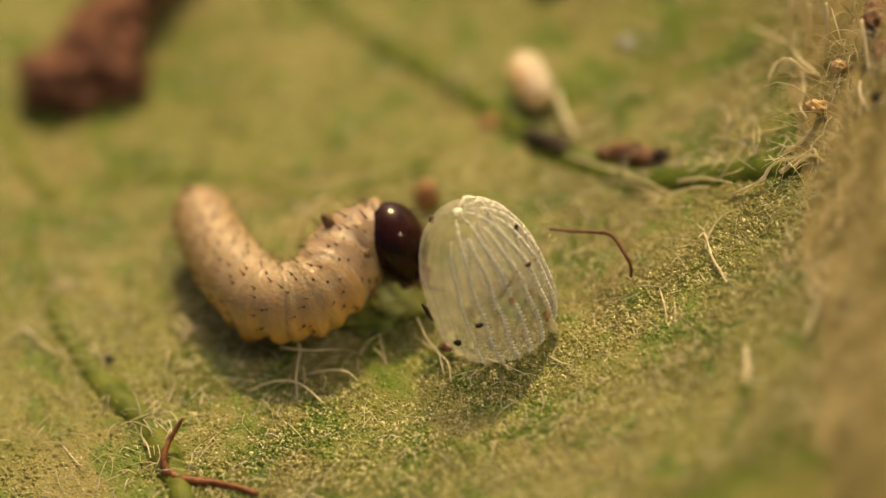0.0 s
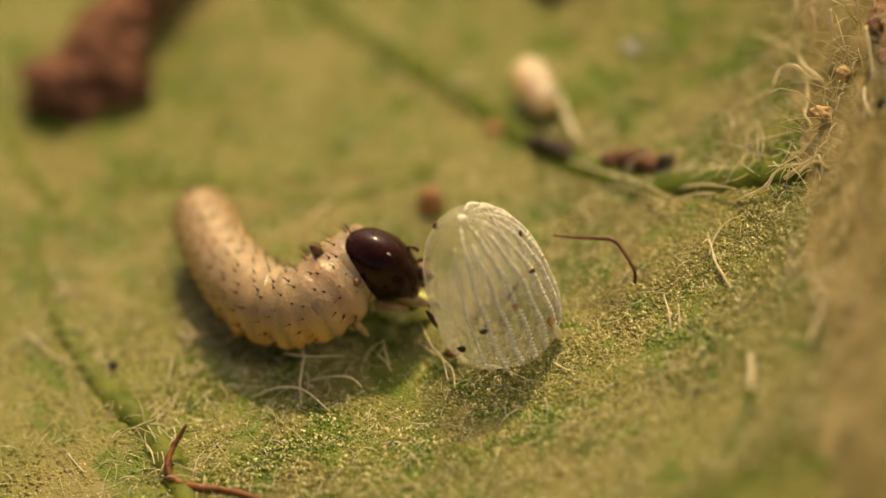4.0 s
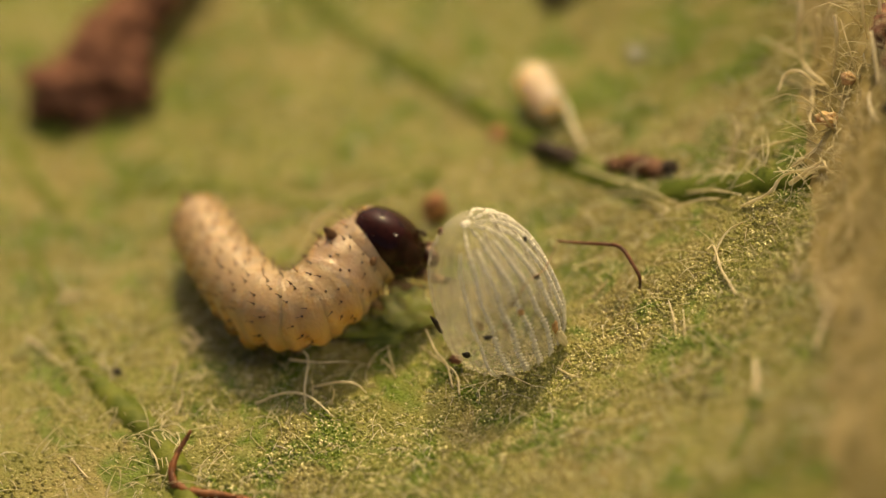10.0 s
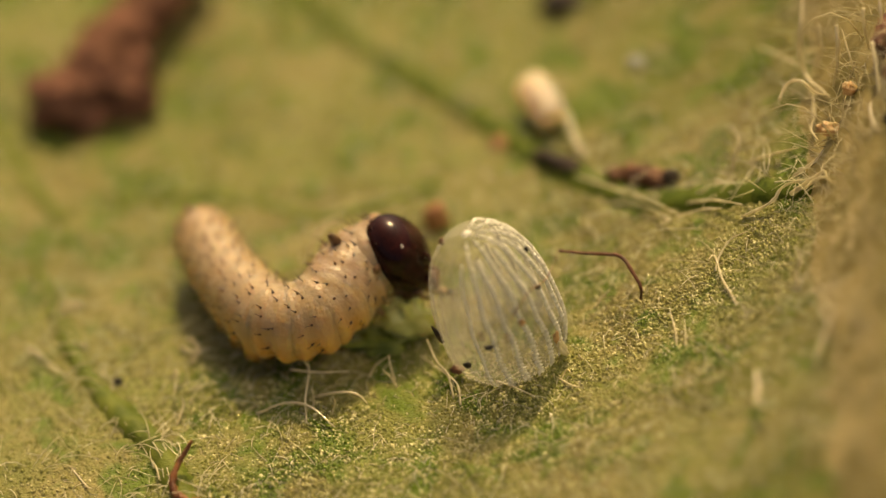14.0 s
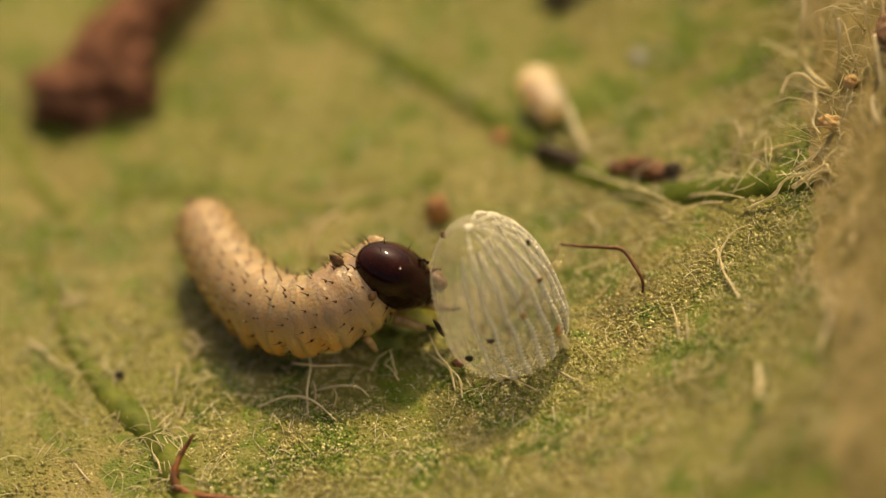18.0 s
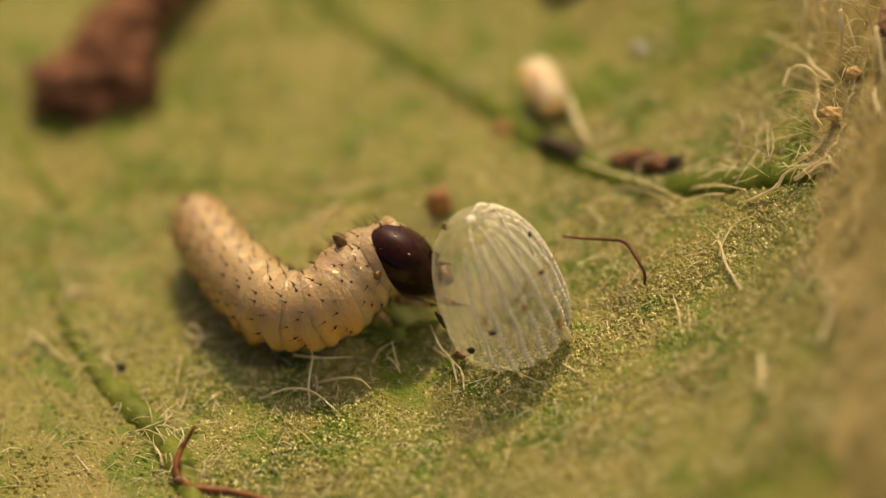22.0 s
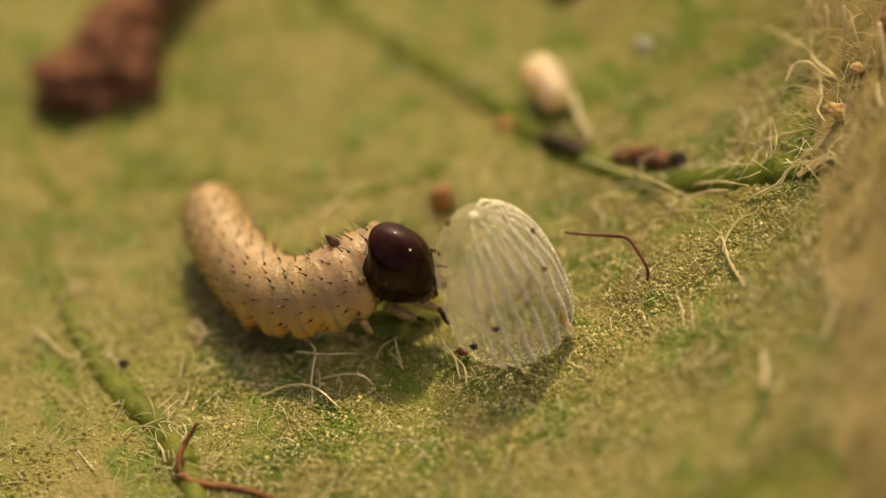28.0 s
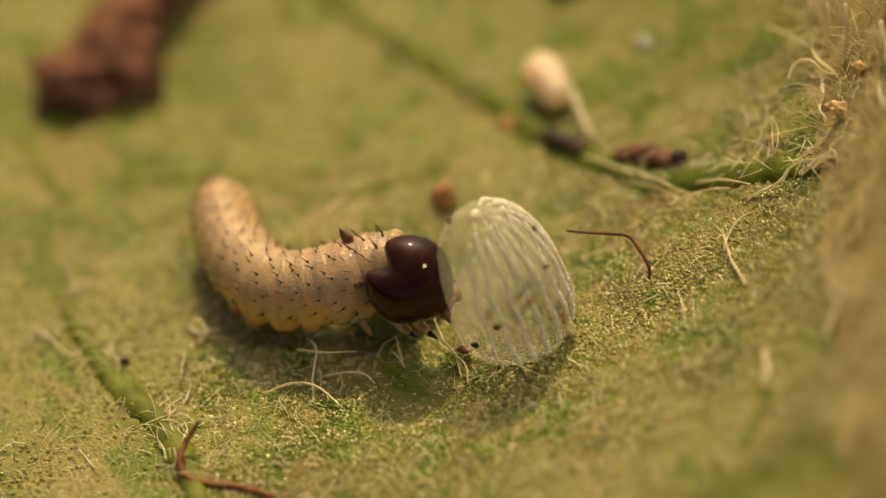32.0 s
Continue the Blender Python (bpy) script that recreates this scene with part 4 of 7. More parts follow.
def ring(k):
    """One body ring: a barrel with three fine folds, a bulging flank and a closed belly; x runs forward, z is the back."""
    u0 = (k + 1.25) / (SEGMENTS + 0.6)
    half = 0.205
    rng = random.Random(100 + k)
    ph = rng.uniform(0, 6)
    nu, nv = 22, 40
    verts, faces = [], []
    for i in range(nu + 1):
        a = -1 + 2 * i / nu
        r = seg_radius(min(1, max(0, u0 + a * 0.055)))
        dome = 1.008 - 0.05 * a * a - 2.7 * max(0, abs(a) - 0.72) ** 2
        if k == 0 and a < 0.2:
            dome *= math.sqrt(max(0.0004, 1 - ((a - 0.2) / 1.21) ** 2))
        if k == SEGMENTS - 1 and a > 0.0:
            dome *= 1 - 0.42 * a ** 2
        fold = -0.014 * math.cos(a * math.pi * 2.7 + ph * 0.1)
        for j in range(nv):
            w = 2 * math.pi * j / nv
            cy, cz = math.sin(w), math.cos(w)
            flank = (0.14 if k < 9 else 0.10) * math.exp(-((abs(cy) - 0.82) / 0.34) ** 2) * max(0, 0.4 - cz) * (0.15 + 0.85 * math.sin(math.pi * a / 0.92) ** 2) * max(0, 1 - a ** 4)
            rr = r * (dome + fold * (0.8 + 0.2 * max(0, cz)) + flank)
            p = Vector((a * half * (0.72 if k == 0 and a < 0 else 1), rr * cy, rr * cz * (1.0 if cz > 0 else 0.92)))
            q3 = Vector((p.x * 26, p.y * 11, p.z * 11))
            rr2 = 1 + 0.012 * noise.noise(q3 + Vector((k * 3.3, ph, 0)))
            verts.append((p.x, p.y * rr2, p.z * rr2))
    for i in range(nu):
        for j in range(nv):
            q = (j + 1) % nv
            faces.append((i * nv + j, i * nv + q, (i + 1) * nv + q, (i + 1) * nv + j))
    faces.append(tuple(range(nv)))
    faces.append(tuple(range(nu * nv, (nu + 1) * nv))[::-1])
    return (verts, faces), seg_radius(u0)


def bristles(k, r, seg):
    """Stiff dark hairs, each on a small dark base, in rows round a ring."""
    rng = random.Random(300 + k)
    spots = [(-18, 0.25), (18, 0.25), (-42, -0.3), (42, -0.3), (-66, 0.2), (66, 0.2), (-92, -0.1), (92, -0.1),
             (-112, 0.3), (112, 0.3), (-128, -0.3), (128, -0.3), (-30, -0.55), (30, -0.55),
             (-55, 0.55), (55, 0.55), (-78, -0.5), (78, -0.5), (-100, 0.55), (100, 0.55), (-6, -0.1), (6, 0.5)]
    if k == 0:
        spots = [(s, abs(a)) for s, a in spots]
    for deg, a in spots:
        w = radians(deg + rng.uniform(-5, 5))
        back = rng.uniform(-0.5, 0.1) if abs(deg) < 60 else rng.uniform(-1.5, -0.6)
        out = Vector((back, math.sin(w), math.cos(w) + 0.15)).normalized()
        base = Vector((a * 0.12 + rng.uniform(-0.02, 0.02), math.sin(w) * r * 0.995, math.cos(w) * r * (0.995 if abs(deg) < 90 else 0.93)))
        if 75 < abs(deg) and abs(a) < 0.4:
            base *= 1.06
        ln = rng.uniform(0.036, 0.064) * (2.0 if k >= SEGMENTS - 2 and abs(deg) < 50 else 1)
        pts = [base - out * 0.02, base + out * ln * 0.5, base + out * ln + Vector((-0.012, 0, 0.004))]
        geo = join(tube(pts, lambda u: 0.0054 * (1 - 0.72 * u), 4), lump(0.011, 0.011, 0.009, 0.2, 2, k, 4, 6, at=base))
        part("bristle", geo, SETA, seg)


for k in range(SEGMENTS):
    geo, r = ring(k)
    seg = part("body_segment", geo, BODY_FRONT if k >= SEGMENTS - 3 else BODY, caterpillar,
               "pinkish translucent thorax ring" if k >= SEGMENTS - 3 else "")
    segments.append(seg)
    bristles(k, r, seg)
    if k in (0, 3, 4, 5, 6):
        for side in (-1, 1):
            line = [Vector((0.0, side * r * 0.45, -r * 0.62)), Vector((0, side * r * 0.58, -r * 0.98)), Vector((0, side * r * 0.62, -r - 0.05))]
            part("proleg", tube(line, lambda u: 0.085 * (1 - 0.35 * u), 12, 0.05, k), BODY, seg)
    if k >= SEGMENTS - 3:
        for side in (-1, 1):
            if k == SEGMENTS - 3:
                foot, steps = Vector((0.03, side * r * 0.66, -r * 0.72)), [(0, 0, 0), (0.02, 0.05, -0.08), (0.03, 0.06, -0.16), (0.05, 0.05, -0.20)]
            else:
                foot, steps = Vector((0.05, side * r * 0.70, -r * 0.85)), [(0, 0, 0), (0.05, 0.08, -0.06), (0.10, 0.14, -0.11), (0.16, 0.20, -0.14)]
            size = (0.75, 1.0, 1.2)[k - SEGMENTS + 3]
            line = spline([foot + Vector((a * size, b * side * size, c * size)) for a, b, c in steps], 4)
            part("leg", tube(line[:10], lambda u: 0.047 * size * (1 - 0.55 * u), 8, 0.05, k), LEG, seg, "short pale brown jointed leg")
            part("claw", tube(line[9:], lambda u: 0.021 * size * (1 - 0.85 * u), 7), BRISTLE, seg, "dark pointed claw")
    if k == SEGMENTS - 2:
        line = [Vector((-0.02, 0.06, r * 0.82)), Vector((-0.03, 0.07, r * 1.10)), Vector((-0.05, 0.08, r * 1.40))]
        part("horn_bud", tube(spline(line, 5), lambda u: 0.038 * max(0.08, 1 - (abs(u - 0.35) / 0.66) ** 2.2), 10, 0.08, 3), HORN, seg, "brown stubby horn bud")
        for side in (-1, 1):
            part("side_spot", lump(0.036, 0.022, 0.032, 0.3, 2, 4.0, at=(-0.03, side * r * 0.92, r * 0.45)), SPOT, seg, "brown side spot")
    if k == SEGMENTS - 1:
        rim = [Vector((0.085 + 0.02 * math.cos(w), 0.190 * math.sin(w), 0.190 * math.cos(w))) for w in [2 * math.pi * q / 40 for q in range(41)]]
        part("collar", tube(rim, 0.050, 12, 0.03, 2), BODY_FRONT, seg, "smooth pale collar behind the head")
        for side in (-1, 1):
            part("side_spot", lump(0.026, 0.020, 0.022, 0.3, 2, 6.0, at=(0.0, side * r * 0.97, r * 0.12)), SPOT, seg, "brown side spot")
    if k == 0:
        part("tail_spot", lump(0.03, 0.03, 0.012, 0.3, 2, 5.0, at=(-0.05, -0.05, r * 0.93)), SPOT, seg, "brown tail spot")


def capsule(d):
    x, y, z = 0.218 * d.x, 0.305 * d.y, 0.318 * d.z
    notch = math.exp(-(d.y / 0.26) ** 2) * max(0, d.z) ** 1.2
    z -= 0.125 * notch
    low = max(0, -d.z)
    y *= 1 - 0.42 * low ** 2
    x *= 1 - 0.20 * low ** 2
    x += 0.03 * low ** 2
    suture = 0.012 * math.exp(-(d.y / 0.06) ** 2) * max(0, d.x)
    return Vector((x - suture, y, z))


head = part("head", ball(capsule, 36, 56), HEAD, caterpillar, "glossy black two-lobed head capsule")
part("upper_lip", lump(0.06, 0.09, 0.05, 0.15, 2, 1, at=(0.125, 0, -0.250)), MOUTH, head, "reddish brown upper lip")
for side in (-1, 1):
    part("jaw", lump(0.045, 0.05, 0.065, 0.2, 2, 2, at=(0.115, side * 0.06, -0.285), turn=(side * 20, 0, 0)), MOUTH, head, "dark brown jaw")
    part("feeler", tube([Vector((0.14, side * 0.13, -0.20)), Vector((0.175, side * 0.14, -0.23)), Vector((0.185, side * 0.145, -0.26))], lambda u: 0.017 * (1 - 0.6 * u), 7), MOUTH, head)
    for q in range(5):
        w = radians(-25 + q * 32)
        part("eyelet", lump(0.014, 0.014, 0.014, 0, 1, 0, 8, 10, at=(0.120 + 0.05 * math.cos(w), side * (0.205 - 0.01 * q), -0.135 + 0.05 * math.sin(w))), HEAD, head)
part("lower_lip", lump(0.05, 0.07, 0.035, 0.2, 2, 3, at=(-0.01, 0, -0.295)), MOUTH, head)
hb = []
for q, (x, y, z) in enumerate([(0.12, 0.13, 0.14), (0.12, -0.13, 0.14), (0.15, 0.1, 0.0), (0.15, -0.1, 0.0), (0.05, 0.2, 0.12), (0.05, -0.2, 0.12), (0.1, 0.17, -0.1), (0.1, -0.17, -0.1)]):
    o = Vector((x * 1.2, y, z * 0.8)).normalized()
    b0 = capsule(Vector((x / 0.205, y / 0.305, z / 0.318)).normalized())
    hb.append(tube([b0, b0 + o * 0.035, b0 + o * 0.07], lambda u: 0.0035 * (1 - 0.8 * u), 4))
part("bristles", join(*hb), BRISTLE, head, "fine dark bristles")


def motions():
    # each rigid ring of the body and the head, in the space of the caterpillar
    walk(segments[0], [
        (0, mm(-0.551, 1.072, 0.293, 10.3, -4.3, -76.2)), (0.5, mm(-0.555, 1.085, 0.292, 10.3, -4.4, -76.4)), (1, mm(-0.555, 1.079, 0.293, 10.3, -4.4, -76.3)),
        (1.5, mm(-0.560, 1.084, 0.293, 10.3, -4.4, -76.5)), (2, mm(-0.566, 1.096, 0.292, 10.3, -4.4, -76.7)), (2.5, mm(-0.567, 1.099, 0.292, 10.4, -4.4, -77.0)),
        (3, mm(-0.567, 1.105, 0.292, 10.4, -4.4, -77.3)), (3.5, mm(-0.569, 1.114, 0.292, 10.4, -4.4, -77.6)), (5.5, mm(-0.560, 1.121, 0.292, 10.5, -4.4, -78.5)),
        (6, mm(-0.567, 1.116, 0.292, 10.5, -4.4, -78.2)), (6.5, mm(-0.574, 1.117, 0.292, 10.5, -4.4, -78.0)), (7, mm(-0.581, 1.115, 0.292, 10.4, -4.4, -77.7)),
        (7.5, mm(-0.588, 1.114, 0.292, 10.4, -4.3, -77.5)), (8, mm(-0.596, 1.113, 0.291, 10.4, -4.3, -77.2)), (8.5, mm(-0.604, 1.114, 0.291, 10.4, -4.3, -76.9)),
        (9, mm(-0.612, 1.113, 0.291, 10.3, -4.3, -76.6)), (9.5, mm(-0.611, 1.108, 0.291, 10.3, -4.3, -76.4)), (10, mm(-0.611, 1.108, 0.291, 10.3, -4.3, -76.3)),
        (10.5, mm(-0.610, 1.104, 0.291, 10.3, -4.3, -76.2)), (11, mm(-0.609, 1.102, 0.291, 10.3, -4.3, -76.1)), (11.5, mm(-0.609, 1.103, 0.290, 10.3, -4.3, -76.0)),
        (12, mm(-0.608, 1.098, 0.291, 10.3, -4.3, -75.8)), (12.5, mm(-0.609, 1.098, 0.291, 10.2, -4.3, -75.8)), (13, mm(-0.609, 1.097, 0.291, 10.2, -4.3, -75.7)),
        (13.5, mm(-0.606, 1.094, 0.291, 10.2, -4.3, -75.7)), (14, mm(-0.600, 1.091, 0.291, 10.3, -4.3, -75.8)), (14.5, mm(-0.596, 1.094, 0.291, 10.3, -4.4, -76.1)),
        (16.5, mm(-0.580, 1.096, 0.292, 10.4, -4.5, -77.2)), (17, mm(-0.576, 1.100, 0.292, 10.4, -4.5, -77.4)), (17.5, mm(-0.587, 1.098, 0.292, 10.4, -4.5, -77.0)),
        (18, mm(-0.597, 1.097, 0.291, 10.3, -4.5, -76.6)), (18.5, mm(-0.606, 1.094, 0.291, 10.3, -4.5, -76.2)), (19, mm(-0.615, 1.090, 0.291, 10.2, -4.5, -75.8)),
        (19.5, mm(-0.624, 1.090, 0.290, 10.2, -4.5, -75.4)), (20, mm(-0.631, 1.082, 0.290, 10.2, -4.4, -74.9)), (20.5, mm(-0.640, 1.081, 0.289, 10.1, -4.4, -74.6)),
        (21, mm(-0.647, 1.074, 0.289, 10.1, -4.4, -74.1)), (21.5, mm(-0.646, 1.072, 0.289, 10.1, -4.4, -74.1)), (22, mm(-0.645, 1.067, 0.289, 10.1, -4.3, -74.0)),
        (22.5, mm(-0.644, 1.064, 0.289, 10.1, -4.3, -73.9)), (23, mm(-0.643, 1.062, 0.289, 10.1, -4.3, -73.8)), (23.5, mm(-0.647, 1.056, 0.289, 10.0, -4.3, -73.5)),
        (24, mm(-0.651, 1.055, 0.289, 10.0, -4.3, -73.3)), (24.5, mm(-0.621, 1.051, 0.290, 10.1, -4.3, -74.1)), (25, mm(-0.591, 1.057, 0.291, 10.2, -4.3, -75.3)),
        (25.5, mm(-0.586, 1.070, 0.292, 10.3, -4.3, -76.2)), (27.5, mm(-0.559, 1.137, 0.293, 10.7, -4.5, -81.0)), (28, mm(-0.585, 1.141, 0.292, 10.7, -4.5, -80.4)),
        (28.5, mm(-0.570, 1.141, 0.293, 10.7, -4.5, -81.1)), (29, mm(-0.566, 1.148, 0.293, 10.8, -4.4, -81.8)), (29.5, mm(-0.543, 1.155, 0.294, 10.9, -4.4, -83.3)),
        (30, mm(-0.526, 1.162, 0.295, 11.0, -4.4, -84.5)), (30.5, mm(-0.520, 1.167, 0.295, 11.0, -4.4, -85.1)), (31, mm(-0.518, 1.170, 0.295, 11.0, -4.4, -85.4)),
        (31.5, mm(-0.519, 1.171, 0.295, 11.0, -4.4, -85.4)), (32, mm(-0.519, 1.167, 0.295, 11.0, -4.3, -85.3)),
    ])
    walk(segments[1], [
        (0, mm(-0.505, 0.908, 0.305, 9.9, -3.4, -72.7)), (0.5, mm(-0.512, 0.930, 0.303, 10.0, -3.5, -73.2)), (1, mm(-0.511, 0.918, 0.304, 10.0, -3.5, -72.9)),
        (1.5, mm(-0.515, 0.923, 0.304, 10.0, -3.5, -72.9)), (2, mm(-0.525, 0.942, 0.303, 10.0, -3.5, -73.2)), (2.5, mm(-0.525, 0.944, 0.303, 10.0, -3.5, -73.4)),
        (3, mm(-0.527, 0.950, 0.303, 10.0, -3.5, -73.7)), (3.5, mm(-0.531, 0.962, 0.302, 10.1, -3.5, -74.1)), (5.5, mm(-0.524, 0.966, 0.303, 10.2, -3.5, -75.1)),
        (6, mm(-0.528, 0.957, 0.303, 10.1, -3.5, -74.5)), (6.5, mm(-0.535, 0.959, 0.303, 10.1, -3.5, -74.1)), (7, mm(-0.540, 0.956, 0.303, 10.0, -3.4, -73.6)),
        (7.5, mm(-0.546, 0.954, 0.303, 10.0, -3.4, -73.1)), (8, mm(-0.552, 0.952, 0.303, 9.9, -3.4, -72.6)), (8.5, mm(-0.560, 0.953, 0.302, 9.9, -3.4, -72.1)),
        (9, mm(-0.566, 0.952, 0.302, 9.8, -3.4, -71.6)), (9.5, mm(-0.564, 0.945, 0.302, 9.8, -3.4, -71.4)), (10, mm(-0.564, 0.946, 0.302, 9.8, -3.4, -71.4)),
        (10.5, mm(-0.562, 0.941, 0.302, 9.8, -3.4, -71.2)), (11, mm(-0.561, 0.940, 0.302, 9.8, -3.4, -71.2)), (11.5, mm(-0.562, 0.943, 0.302, 9.8, -3.5, -71.2)),
        (12, mm(-0.559, 0.936, 0.302, 9.8, -3.4, -71.0)), (12.5, mm(-0.560, 0.938, 0.302, 9.8, -3.5, -71.0)), (13, mm(-0.560, 0.936, 0.302, 9.7, -3.5, -70.9)),
        (13.5, mm(-0.557, 0.932, 0.302, 9.7, -3.4, -70.9)), (14, mm(-0.551, 0.927, 0.303, 9.8, -3.4, -71.1)), (14.5, mm(-0.549, 0.933, 0.303, 9.8, -3.5, -71.6)),
        (16.5, mm(-0.539, 0.939, 0.303, 10.0, -3.5, -73.2)), (17, mm(-0.536, 0.946, 0.303, 10.0, -3.5, -73.6)), (17.5, mm(-0.545, 0.944, 0.303, 10.0, -3.5, -72.9)),
        (18, mm(-0.553, 0.942, 0.303, 9.9, -3.5, -72.2)), (18.5, mm(-0.561, 0.938, 0.302, 9.8, -3.5, -71.5)), (19, mm(-0.568, 0.934, 0.302, 9.7, -3.5, -70.8)),
        (19.5, mm(-0.576, 0.936, 0.301, 9.7, -3.5, -70.4)), (20, mm(-0.580, 0.924, 0.301, 9.6, -3.5, -69.5)), (20.5, mm(-0.588, 0.925, 0.301, 9.5, -3.5, -69.1)),
        (21, mm(-0.592, 0.915, 0.301, 9.5, -3.5, -68.4)), (21.5, mm(-0.592, 0.914, 0.300, 9.5, -3.5, -68.4)), (22, mm(-0.590, 0.909, 0.300, 9.5, -3.5, -68.3)),
        (22.5, mm(-0.589, 0.906, 0.300, 9.5, -3.5, -68.3)), (23, mm(-0.589, 0.904, 0.300, 9.4, -3.5, -68.3)), (23.5, mm(-0.590, 0.895, 0.301, 9.4, -3.5, -67.8)),
        (24, mm(-0.593, 0.893, 0.300, 9.4, -3.4, -67.5)), (24.5, mm(-0.566, 0.888, 0.302, 9.5, -3.4, -68.9)), (25, mm(-0.542, 0.895, 0.303, 9.7, -3.5, -70.8)),
        (25.5, mm(-0.539, 0.907, 0.303, 9.8, -3.4, -71.5)), (27.5, mm(-0.528, 0.986, 0.303, 10.3, -3.5, -76.4)), (28, mm(-0.551, 0.990, 0.302, 10.2, -3.5, -74.9)),
        (28.5, mm(-0.538, 0.986, 0.303, 10.2, -3.4, -75.7)), (29, mm(-0.536, 0.995, 0.303, 10.3, -3.4, -76.3)), (29.5, mm(-0.517, 1.002, 0.304, 10.5, -3.4, -78.1)),
        (30, mm(-0.504, 1.009, 0.305, 10.6, -3.3, -79.5)), (30.5, mm(-0.500, 1.015, 0.305, 10.6, -3.3, -80.1)), (31, mm(-0.499, 1.018, 0.305, 10.7, -3.3, -80.3)),
        (31.5, mm(-0.500, 1.021, 0.305, 10.7, -3.3, -80.4)), (32, mm(-0.498, 1.013, 0.305, 10.6, -3.3, -80.1)),
    ])
